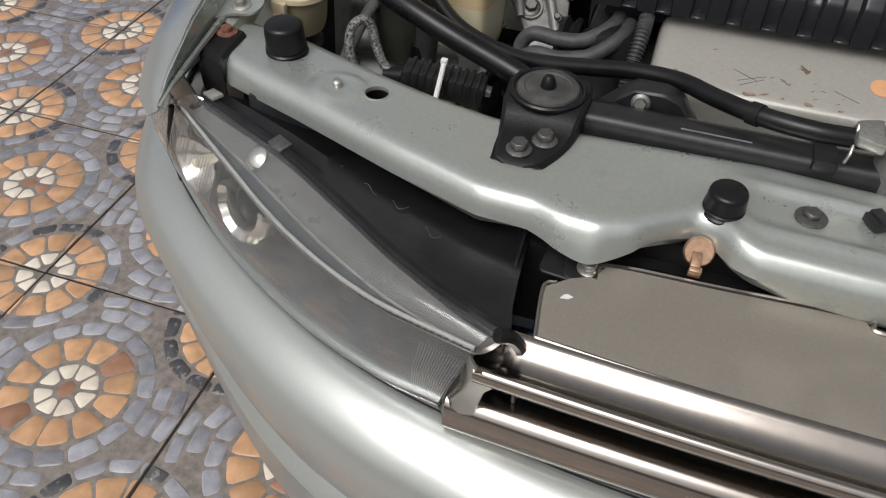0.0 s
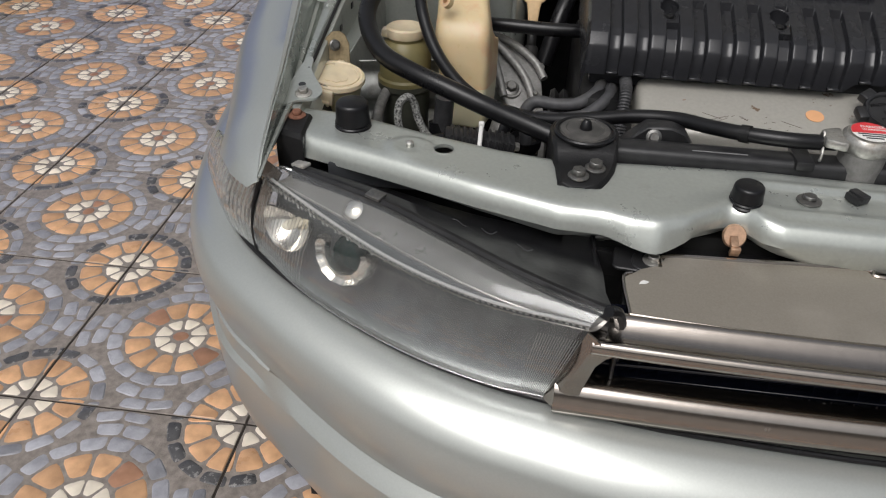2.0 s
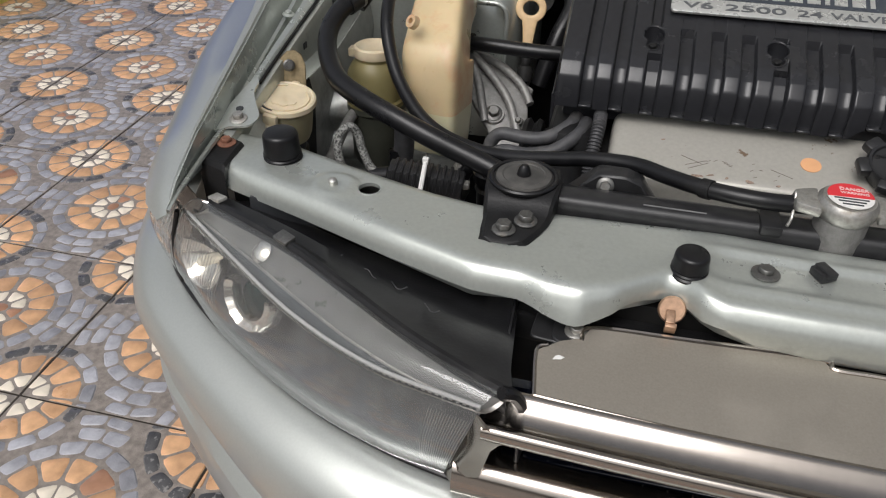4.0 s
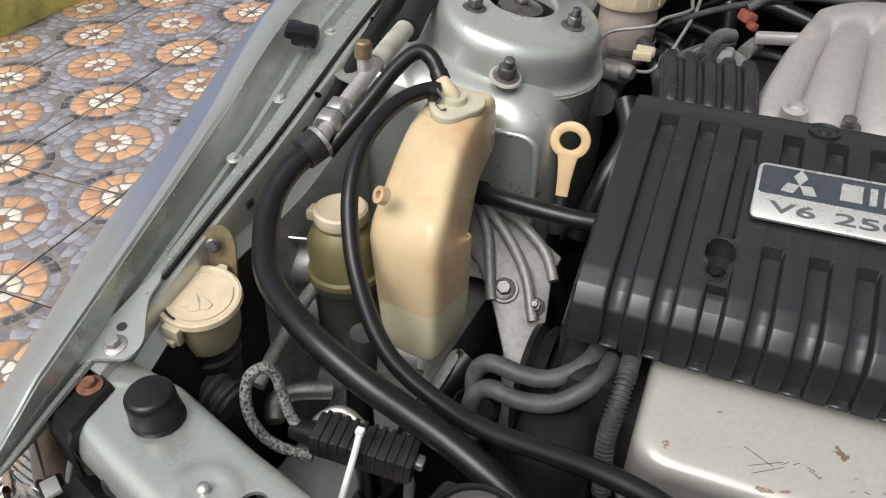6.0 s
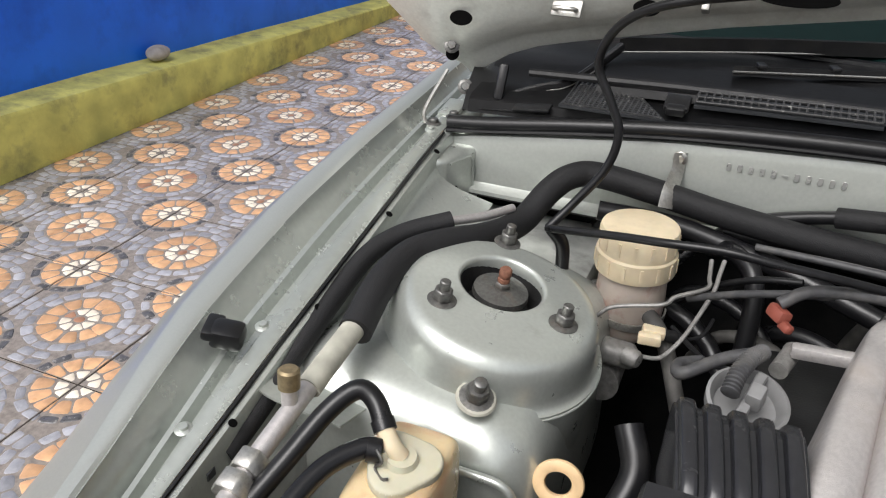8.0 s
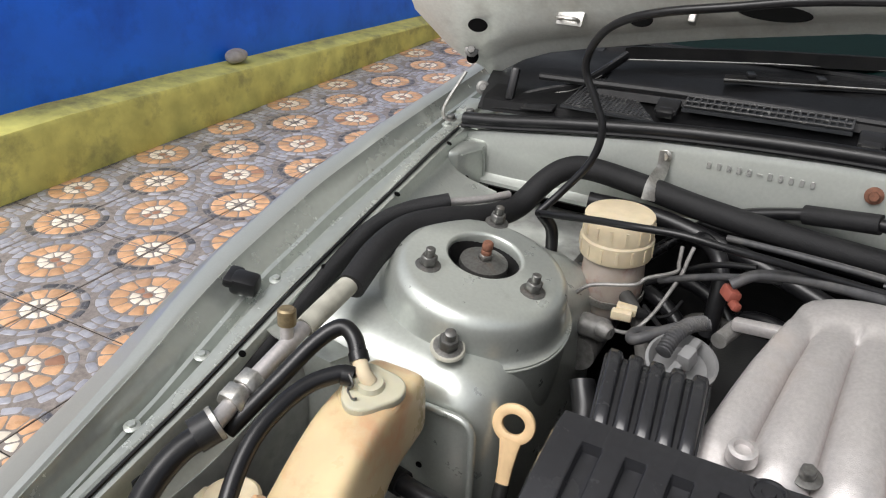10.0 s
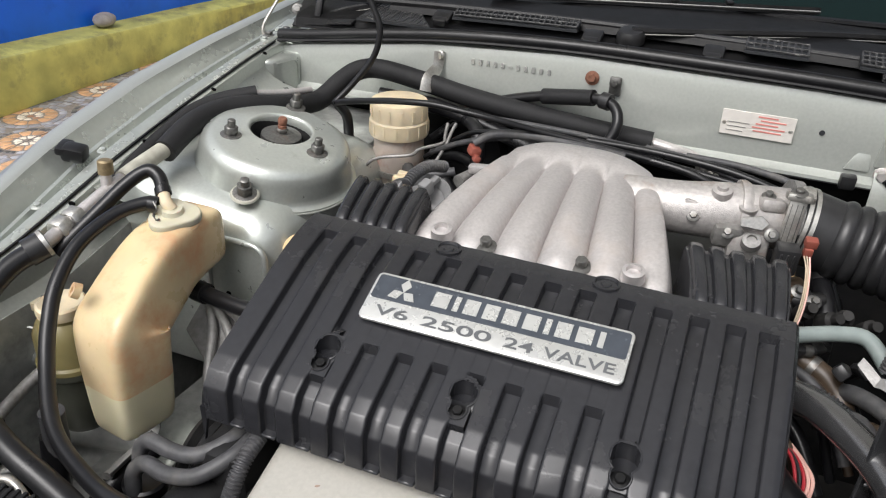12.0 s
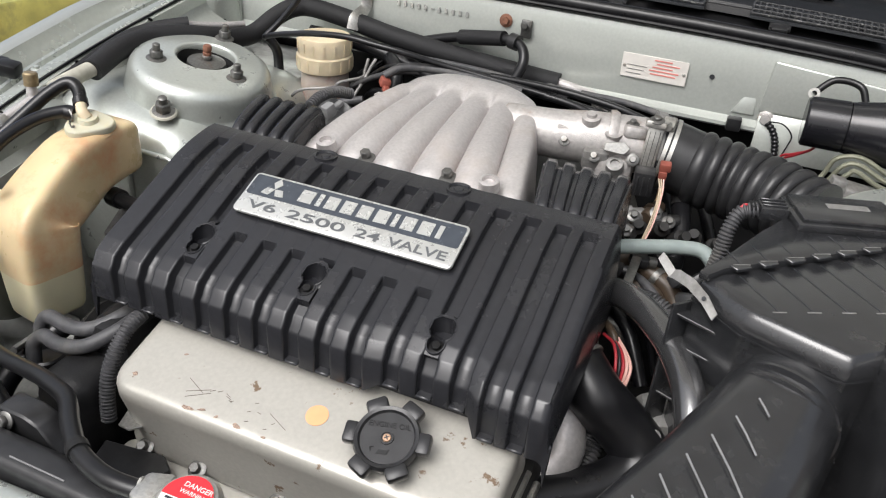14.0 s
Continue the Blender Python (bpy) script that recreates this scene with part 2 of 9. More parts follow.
PB_CREAM = material("cream_pebble", (0.76, 0.68, 0.56), 0.30, 0, 0.10, 30, island=0.12)
PB_BROWN = material("brown_pebble", (0.34, 0.18, 0.11), 0.30, 0, 0.2, 30, island=0.15)
PB_BLUE = material("blue_grey_pebble", (0.30, 0.30, 0.325), 0.30, 0, 0.22, 30, island=0.28, bump=0.25, bump_scale=160)
PB_BLACK = material("black_veined_pebble", (0.085, 0.083, 0.085), 0.30, 0, 0.3, 30, island=0.2, dirt=(0.26, 0.25, 0.24), dirt_scale=70, dirt_from=0.56, dirt_to=0.60, dirt_rough=0.4)
GLASS = material("windscreen_glass", (0.003, 0.012, 0.011), 0.03, 0, 0.02, 10, rough_vary=0.01, ior=1.27)
COWL = material("weathered_cowl_plastic", (0.007, 0.007, 0.0075), 0.45, 0, 0.3, 60, bump=0.15, bump_scale=400, dirt=(0.020, 0.019, 0.018), dirt_scale=14, dirt_from=0.55, dirt_to=0.8, ior=1.33)
LENS = material("clear_headlamp_lens", (0.93, 0.94, 0.93), 0.07, 0, 0.01, 20, transmission=0.985, ior=1.45, rough_vary=0.05)
# brown base paints the floor's reflection in the signal lamp
SIGBACK = material("brown_floor_reflection", (0.42, 0.36, 0.31), 0.25, 0.7, 0.2, 60)
REFTOP = material("silver_lamp_reflector", (0.30, 0.285, 0.265), 0.30, 0.75, 0.10, 40, rough_vary=0.1, dirt=(0.34, 0.29, 0.25), dirt_scale=9, dirt_from=0.5, dirt_to=0.75)
FLUTE = material("moulded_clear_flute", (0.26, 0.255, 0.245), 0.3, 0.5, 0.1, 60)
HOUSING = material("scuffed_black_housing", (0.012, 0.012, 0.013), 0.32, 0, 0.3, 40, bump=0.08, bump_scale=300, dirt=(0.030, 0.029, 0.028), dirt_scale=24, dirt_from=0.56, dirt_to=0.80, dirt_rough=0.55)
RIDGE = material("frosted_ridge", (0.62, 0.62, 0.60), 0.25, 0.0, 0.08, 200, transmission=0.45)
GLOSSBLACK = material("gloss_black", (0.004, 0.005, 0.010), 0.15)
# silver made paler, so the bounce light on the underside is in the paint
HOODPAINT = material("bonnet_underside_lit_paint", (0.70, 0.715, 0.675), 0.34, 0.25, 0.05, 200, dirt=(0.36, 0.34, 0.30), dirt_scale=6, dirt_from=0.5, dirt_to=0.8)
REFDARK = material("dark_lamp_bezel", (0.105, 0.110, 0.112), 0.34, 0.35, 0.2, 40)
AMBER = material("clear_signal_bulb", (0.75, 0.68, 0.55), 0.2, 0.2, 0.05, 50)
SEALANT = material("dirty_sealant", (0.40, 0.39, 0.33), 0.7, 0, 0.2, 50)


# ---- mesh helpers ----
def finish(name, bm, mat, sharp=38):
    me = bpy.data.meshes.new(name)
    bmesh.ops.recalc_face_normals(bm, faces=bm.faces)
    bm.to_mesh(me)
    bm.free()
    for p in me.polygons:
        p.use_smooth = True
    me.set_sharp_from_angle(angle=radians(sharp))
    for m in (mat if isinstance(mat, (list, tuple)) else [mat]):
        me.materials.append(m)
    return me


def part(name, bm, mat, parent, label="", sharp=38):
    ob = new(name, finish(name, bm, mat, sharp))
    ob.parent = parent
    if label:
        tagged(ob, label)
    return ob


def thing(name, label, category, group="", kind=""):
    return tagged(new(name), label, category, group, kind)


def solo(name, bm, mat, label, category, group="", kind="", sharp=38):
    return tagged(new(name, finish(name, bm, mat, sharp)), label, category, group, kind)


def merge(*bms):
    out = bmesh.new()
    for b in bms:
        me = bpy.data.meshes.new("scratch")
        b.to_mesh(me)
        b.free()
        out.from_mesh(me)
        bpy.data.meshes.remove(me)
    return out


def smooth_path(pts, step=6, closed=False):
    """Catmull-Rom through the points."""
    p = [Vector(q) for q in pts]
    n = len(p)
    out = []
    last = n if closed else n - 1
    for i in range(last):
        a = p[(i - 1) % n] if closed or i > 0 else p[0] * 2 - p[1]
        b, c = p[i], p[(i + 1) % n]
        d = p[(i + 2) % n] if closed or i + 2 < n else p[-1] * 2 - p[-2]
        for k in range(step):
            t = k / step
            out.append(0.5 * ((2 * b) + (c - a) * t + (2 * a - 5 * b + 4 * c - d) * t * t + (3 * b - a - 3 * c + d) * t ** 3))
    if not closed:
        out.append(p[-1])
    return out


def loft(rings, closed=True, caps=True):
    bm = bmesh.new()
    rows = [[bm.verts.new(v) for v in r] for r in rings]
    n = len(rows[0])
    for a, b in zip(rows, rows[1:]):
        for i in range(n if closed else n - 1):
            j = (i + 1) % n
            bm.faces.new((a[i], a[j], b[j], b[i]))
    if caps and closed:
        bm.faces.new(rows[0][::-1])
        bm.faces.new(rows[-1])
    return bm


def tube(pts, r, n=12, step=6, ribs=0.0, pitch=0.008, flat=1.0):
    """A round hose through the points; ribs: how deep its corrugation is."""
    p = smooth_path(pts, step) if step > 1 else [Vector(q) for q in pts]
    if ribs:
        total = sum((b - a).length for a, b in zip(p, p[1:]))
        count = max(2, int(total / pitch * 4))
        q, acc, k, d = [], 0.0, 0, total / count
        for a, b in zip(p, p[1:]):
            seg = (b - a).length
            while k * d <= acc + seg + 1e-9:
                q.append(a + (b - a) * ((k * d - acc) / max(seg, 1e-9)))
                k += 1
            acc += seg
        p = q
    rings, up = [], None
    for i, c in enumerate(p):
        t = (p[min(i + 1, len(p) - 1)] - p[max(i - 1, 0)]).normalized()
        if up is None:
            up = t.orthogonal().normalized()
        up = (up - t * up.dot(t)).normalized()
        side = t.cross(up)
        s = i / max(1, len(p) - 1)
        rad = r(s) if callable(r) else (r if not isinstance(r, (list, tuple)) else r[0] + (r[1] - r[0]) * s)
        if ribs:
            rad += ribs * (0, 1, 1, 0)[i % 4] - ribs / 2
        rings.append([c + (up * math.cos(a) + side * math.sin(a) * flat) * rad for a in (2 * math.pi * k / n for k in range(n))])
    return loft(rings)


def frame_of(pos, normal):
    return Matrix.Translation(pos) @ Vector(normal).to_track_quat("Z", "Y").to_matrix().to_4x4()


def lathe(profile, pos=(0, 0, 0), normal=(0, 0, 1), n=24, closed=False):
    m = frame_of(pos, normal)
    rings = [[m @ Vector((max(r, 1e-5) * math.cos(2 * math.pi * k / n), max(r, 1e-5) * math.sin(2 * math.pi * k / n), z)) for k in range(n)] for r, z in profile]
    if closed:
        rings.append(rings[0])
    bm = loft(rings, True, not closed)
    bmesh.ops.remove_doubles(bm, verts=bm.verts, dist=1e-6)
    return bm


def rbox(size, m=Matrix(), bevel=0.004, seg=2):
    bm = bmesh.new()
    bmesh.ops.create_cube(bm, size=1.0)
    bmesh.ops.scale(bm, vec=size, verts=bm.verts)
    if bevel:
        bmesh.ops.bevel(bm, geom=bm.edges[:], offset=min(bevel, min(size) * 0.45), segments=seg, profile=0.5, affect="EDGES")
    bmesh.ops.transform(bm, matrix=m, verts=bm.verts)
    return bm


def span(x0, x1, y0, y1, z0, z1, bevel=0.004, seg=2):
    return rbox((x1 - x0, y1 - y0, z1 - z0), Matrix.Translation(((x0 + x1) / 2, (y0 + y1) / 2, (z0 + z1) / 2)), bevel, seg)


def prism(poly, h, m=Matrix(), bevel=0.0, seg=2):
    """A flat outline (x, y), h thick, lying on the plane of m."""
    bm = bmesh.new()
    f = bm.faces.new([bm.verts.new((x, y, 0)) for x, y in poly])
    r = bmesh.ops.extrude_face_region(bm, geom=[f])
    bmesh.ops.translate(bm, vec=(0, 0, h), verts=[v for v in r["geom"] if isinstance(v, bmesh.types.BMVert)])
    if bevel:
        bmesh.ops.bevel(bm, geom=bm.edges[:], offset=bevel, segments=seg, profile=0.5, affect="EDGES")
    bmesh.ops.transform(bm, matrix=m, verts=bm.verts)
    return bm


def rounded(w, d, r, n=5):
    """Outline of a rectangle w by d with rounded corners, about the origin."""
    out = []
    for cx, cy, a0 in ((w / 2 - r, d / 2 - r, 0), (-w / 2 + r, d / 2 - r, 90), (-w / 2 + r, -d / 2 + r, 180), (w / 2 - r, -d / 2 + r, 270)):
        for k in range(n + 1):
            a = radians(a0 + 90 * k / n)
            out.append((cx + r * math.cos(a), cy + r * math.sin(a)))
    return out


def ellipse(c, u, v, ru, rv, n=24, power=2.0):
    """A ring about c in the plane of u and v; power above 2 makes it squarer."""
    out = []
    for k in range(n):
        a = 2 * math.pi * k / n
        ca, sa = math.cos(a), math.sin(a)
        out.append(Vector(c) + Vector(u) * ru * math.copysign(abs(ca) ** (2 / power), ca) + Vector(v) * rv * math.copysign(abs(sa) ** (2 / power), sa))
    return out


def hexbolt(pos, normal=(0, 0, 1), r=0.006, h=0.006, washer=1.75, stud=0.0):
    """A flanged hexagon head, with a stud's end above it where wanted."""
    m = frame_of(pos, normal)
    a = lathe([(0, 0), (r * washer, 0), (r * washer, 0.0012), (r * 1.15, 0.0026), (0, 0.0026)], pos, normal, 20)
    b = prism([(r * math.cos(radians(60 * k + 17)), r * math.sin(radians(60 * k + 17))) for k in range(6)], h, m @ Matrix.Translation((0, 0, 0.002)), r * 0.12, 1)
    out = [a, b]
    if stud:
        out.append(lathe([(0, h), (r * 0.55, h), (r * 0.55, h + stud - 0.001), (r * 0.42, h + stud), (0, h + stud)], pos, normal, 12))
    return merge(*out)


def thick(bm, t):
    """Gives an open sheet its thickness."""
    bmesh.ops.recalc_face_normals(bm, faces=bm.faces)
    bmesh.ops.solidify(bm, geom=bm.faces[:], thickness=t)
    return bm


def lerp_at(table, v):
    """Linear reading of a table of (key, value...) rows."""
    if v <= table[0][0]:
        return table[0][1:]
    for a, b in zip(table, table[1:]):
        if v <= b[0]:
            w = (v - a[0]) / (b[0] - a[0])
            return tuple(p + (q - p) * w for p, q in zip(a[1:], b[1:]))
    return table[-1][1:]


# ---- ground, kerb and wall ----
ground = solo("ground", span(-40, 40, -40, 40, -0.3, -0.004, 0), JOINT, "dark cement bed below the patterned floor tiles", "ground", kind="structure")

TILE = 0.45
TX, TY = -0.623, 0.809


def pebble(bm, pts, z, mat_index, rise=0.0016):
    """One low rounded stone on the outline pts."""
    c = sum((Vector((*p, 0)) for p in pts), Vector()) / len(pts)
    low = [bm.verts.new((p[0], p[1], z)) for p in pts]
    top = []
    for p in pts:
        d = Vector((*p, 0)) - c
        q = c + d * max(0.3, 1 - 0.0035 / max(d.length, 0.004))
        top.append(bm.verts.new((q.x, q.y, z + rise)))
    n = len(pts)
    for i in range(n):
        j = (i + 1) % n
        f = bm.faces.new((low[i], low[j], top[j], top[i]))
        f.material_index = mat_index
    mid = bm.verts.new((c.x, c.y, z + rise * 1.2))
    for i in range(n):
        f = bm.faces.new((top[i], top[(i + 1) % n], mid))
        f.material_index = mat_index


def sector(cx, cy, r0, r1, a0, a1, gap, rng, cut=0.2):
    """Outline of a stone that fills a part of a ring, with its corners taken off."""
    ga0, ga1 = gap / r0, gap / r1
    j = [rng.uniform(-0.0022, 0.0022) for _ in range(4)]
    quad = [(r0 + j[0], a0 + ga0), (r1 + j[1], a0 + ga1), (r1 + j[2], a1 - ga1), (r0 + j[3], a1 - ga0)]
    v = [Vector((cx + r * math.cos(a), cy + r * math.sin(a))) for r, a in quad]
    out = []
    for i in range(4):
        p, q, s = v[i - 1], v[i], v[(i + 1) % 4]
        out += [q + (p - q) * cut, q + (p - q) * cut * 0.25 + (s - q) * cut * 0.25, q + (s - q) * cut]
    return [(q.x, q.y) for q in out]


def tile_mesh(seed):
    rng = random.Random(seed)
    h = TILE / 2 - 0.0025
    bm = span(-h, h, -h, h, -0.012, -0.0016, 0.0008, 1)
    inside = lambda pts: all(abs(x) < h - 0.001 and abs(y) < h - 0.001 for x, y in pts)
    z = -0.0016
    e = h - 0.0006

    def clip(pts):
        """The part of an outline that lies on the tile; None where little is left."""
        for ax, s in ((0, 1), (0, -1), (1, 1), (1, -1)):
            out = []
            for i in range(len(pts)):
                p, q = pts[i - 1], pts[i]
                dp, dq = s * p[ax] - e, s * q[ax] - e
                if (dp <= 0) != (dq <= 0):
                    w = dp / (dp - dq)
                    out.append((p[0] + (q[0] - p[0]) * w, p[1] + (q[1] - p[1]) * w))
                if dq <= 0:
                    out.append(q)
            pts = out
            if len(pts) < 4:
                return None
        wide = max(max(q[k] for q in pts) - min(q[k] for q in pts) for k in (0, 1))
        thin = min(max(q[k] for q in pts) - min(q[k] for q in pts) for k in (0, 1))
        return pts if thin > 0.006 else None

    def flower(cx, cy, turn, corner):
        if not corner:
            pebble(bm, [(cx + 0.018 * math.cos(a), cy + 0.015 * math.sin(a)) for a in (2 * math.pi * k / 9 for k in range(9))], z, 3)
        for r0, r1, n, mi in ((0.024, 0.058, 8, 2), (0.064, 0.118, 12, 1)):
            for k in range(n):
                a0 = turn + 2 * math.pi * k / n
                w = rng.uniform(-0.06, 0.06) * (not corner)
                pts = sector(cx, cy, r0, r1, a0 + w, a0 + 2 * math.pi / n + w * 0.5, 0.0028, rng, 0.24)
                pts = clip(pts)
                if pts:
                    pebble(bm, pts, z, mi if rng.random() > 0.06 else 3)
        if corner:
            for k in range(16):
                a0 = 0.1 + 2 * math.pi * k / 16
                pts = sector(cx, cy, 0.124, 0.150, a0, a0 + 2 * math.pi / 16, 0.003, rng, 0.24)
                pts = clip(pts)
                if pts:
                    pebble(bm, pts, z, 5 if rng.random() < 0.5 else 4)

    flower(0, 0, 0.2, False)
    for sx in (-1, 1):
        for sy in (-1, 1):
            flower(sx * TILE / 2, sy * TILE / 2, 0.13, True)
    far = lambda pts, d: all(math.hypot(abs(x) - TILE / 2, abs(y) - TILE / 2) > d for x, y in pts)
    for r0, r1, n, ph in ((0.125, 0.156, 17, 0.1), (0.161, 0.191, 21, 0.0), (0.196, 0.2205, 24, 0.07)):
        for k in range(n):
            a0 = ph + 2 * math.pi * k / n
            pts = sector(0, 0, r0, r1, a0, a0 + 2 * math.pi / n, 0.0028, rng, 0.24)
            if inside(pts) and far(pts, 0.151):
                pebble(bm, pts, z, 4)
    return finish("tile", bm, [GROUT, PB_ORANGE, PB_CREAM, PB_BROWN, PB_BLUE, PB_BLACK], 30)


def build_floor():
    floor = thing("floor", "patterned ceramic floor tiles with pebble flowers in orange and blue-grey", "floor", kind="structure")
    meshes = [tile_mesh(k) for k in (3, 11)]
    rng = random.Random(5)
    for i in range(-4, 13):
        for j in range(-6, 5):
            ob = new("tile", meshes[rng.randrange(2)])
            ob.parent = floor
            ob.matrix_basis = pose(TX - TILE * (j + 0.5), TY + TILE * (i + 0.5), rng.uniform(-0.0006, 0.0006), 0, 0, 90 * rng.randrange(4))
    ax, bx, ay, by = TX - TILE * 5, TX + TILE * 6, TY - TILE * 4, TY + TILE * 13
    # slabs added on all sides of the tiles to bounce light upwards
    for k, (x0, x1, y0, y1) in enumerate(((-40, ax, -40, 40), (bx, 40, -40, 40), (ax, bx, -40, ay), (ax, bx, by, 40))):
        tagged(new("paving_" + "abcd"[k], finish("paving", span(x0, x1, y0, y1, -0.02, -0.001, 0), PAVE)), "plain brown paving beyond the patterned tiles, added to bounce light", "paving", kind="structure")
    return floor


def build_yard():
    prof = [(-2.742, 0), (-2.742, 0.165), (-2.752, 0.178), (-2.93, 0.19), (-2.93, 0)]
    rings = []
    for k in range(90):
        y = 2.05 + k * 0.11
        top = 0.268 - 0.047 * max(0.0, min(3.4, y - 2.5))
        w = noise.noise((0, y * 1.7, 0)) * 0.008
        s = top / 0.18
        rings.append([Vector((x + w * (z > 0), y, max(0, z * s + (w * 0.6 if z > 0 else 0)))) for x, z in prof])
    kerb = solo("kerb", loft(rings), KERB, "yellow-green painted weathered concrete kerb along the wall", "kerb", kind="structure")
    wall = solo("wall_west", span(-3.12, -2.925, 2.05, 16, 0, 1.5, 0), BLUEWALL, "smooth wall painted bright blue behind the kerb", "wall", kind="structure")
    # three unseen walls, added to keep low sky out of the reflections
    for nm, box in (("block_wall_south", (-8, 4.8, -7.2, -7.0, 0, 1.7)), ("block_wall_east", (4.6, 4.8, -7.0, 9.0, 0, 2.4)), ("block_wall_north", (-2.925, 4.8, 9.0, 9.2, 0, 3.2))):
        solo(nm, span(*box, 0), BLOCKWALL, "unseen plain grey-brown wall added to block low sky light", "wall", kind="structure")
    bm = bmesh.new()
    bmesh.ops.create_icosphere(bm, subdivisions=3, radius=0.05)
    for v in bm.verts:
        v.co *= 1 + 0.18 * noise.noise(v.co * 22)
        v.co = Vector((v.co.x * 0.9, v.co.y * 1.35, v.co.z * 0.75))
    bmesh.ops.translate(bm, vec=(-2.86, 3.59, 0.262), verts=bm.verts)
    solo("stone", bm, STONE, "pale rounded stone lying on the kerb", "stone")


# ---- car body ----
MID = 0.25
FENDER = [  # y, outer x, outer z, inner x, inner z
    (0.515, -0.423, 0.731, -0.419, 0.733), (0.54, -0.426, 0.752, -0.419, 0.742), (0.60, -0.431, 0.781, -0.419, 0.753), (0.66, -0.438, 0.796, -0.420, 0.762),
    (0.81, -0.466, 0.823, -0.424, 0.790), (0.94, -0.495, 0.844, -0.426, 0.812), (1.03, -0.514, 0.866, -0.424, 0.836),
    (1.11, -0.530, 0.881, -0.423, 0.858), (1.28, -0.540, 0.910, -0.427, 0.889), (1.45, -0.540, 0.928, -0.440, 0.908),
    (1.60, -0.541, 0.938, -0.452, 0.920), (1.85, -0.545, 0.952, -0.470, 0.935), (2.3, -0.56, 0.965, -0.49, 0.955)]


# how far the wing's shoulder stands out beyond its crest
SHOULDER = [(0.515, 0.0), (0.54, 0.010), (0.60, 0.021), (0.66, 0.024), (0.81, 0.032), (0.94, 0.018), (1.03, 0.008), (1.11, 0.0), (2.3, 0.0)]


def fender_bm(flip=False):
    rings = []
    ys = [0.515 + 0.0125 * k for k in range(8)] + [0.62 + 0.04 * k for k in range(42)]
    for y in ys:
        ox, oz, ix, iz = lerp_at(FENDER, y)
        low = max(0.0, min(1.0, (y - 0.515) / 0.1))
        w = (ix - ox)
        foot = lerp_at([(0.515, 0.722), (0.56, 0.724), (0.60, 0.714), (0.66, 0.701), (0.70, 0.690), (0.715, 0.650), (0.75, 0.60), (1.05, 0.58), (1.15, 0.45), (2.3, 0.42)], y)[0]
        deep = max(0.008, oz - foot)
        side = []
        swell = lerp_at(SHOULDER, y)[0]
        for f in (1.0, 0.72, 0.48, 0.36, 0.28, 0.20, 0.14, 0.09, 0.05):
            out = lerp_at([(0, 0), (0.006, 0.010), (0.018, 0.022), (0.04, 0.037), (0.065, 0.047), (0.16, 0.067), (0.30, 0.085), (0.55, 0.10)], deep * f)[0]
            side.append((ox - out - swell * (1 - math.exp(-deep * f / 0.016)), oz - deep * f - 0.003))
        prof = side + [
                (ox, oz - 0.003), (ox + w * 0.06, oz), (ox + w * 0.24, oz - 0.001), (ox + w * 0.29, oz - 0.004 * low), (ox + w * 0.36, oz - 0.016 * low - 0.001), (ox + w * 0.40, oz - 0.019 * low - 0.001),
                (ox + w * 0.50, iz - 0.010 * low), (ox + w * 0.54, iz - 0.004 * low), (ox + w * 0.58, iz - 0.0045 * low), (ox + w * 0.63, iz - 0.015 * low), (ox + w * 0.74, iz - 0.015 * low), (ox + w * 0.80, iz - 0.002 * low), (ox + w * 0.83, iz + 0.002 * low), (ox + w * 0.96, iz + 0.002 * low), (ix, iz)]
        rings.append([Vector((2 * MID - x if flip else x, y, z)) for x, z in prof])
    return thick(loft([r[:13] for r in rings], False), 0.0016), thick(loft([r[12:] for r in rings], False), 0.0016)


def bar_edges(x):
    back = lerp_at([(-0.43, 0.675), (-0.347, 0.662), (-0.256, 0.629), (-0.166, 0.602), (-0.112, 0.592), (0.12, 0.604), (0.224, 0.598), (0.9, 0.60)], x)[0]
    front = lerp_at([(-0.43, 0.60), (-0.386, 0.586), (-0.30, 0.556), (-0.185, 0.512), (-0.10, 0.484), (-0.055, 0.482), (-0.030, 0.473), (0.0, 0.471), (0.028, 0.482), (0.050, 0.500), (0.072, 0.516), (0.090, 0.511), (0.104, 0.494), (0.120, 0.487), (0.2, 0.485), (0.9, 0.485)], x)[0]
    low = lerp_at([(-0.43, 0.722), (-0.20, 0.715), (-0.10, 0.710), (-0.03, 0.719), (0.0, 0.721), (0.03, 0.719), (0.06, 0.714), (0.10, 0.715), (0.16, 0.700), (0.3, 0.698), (0.9, 0.698)], x)[0]
    return back, front, low


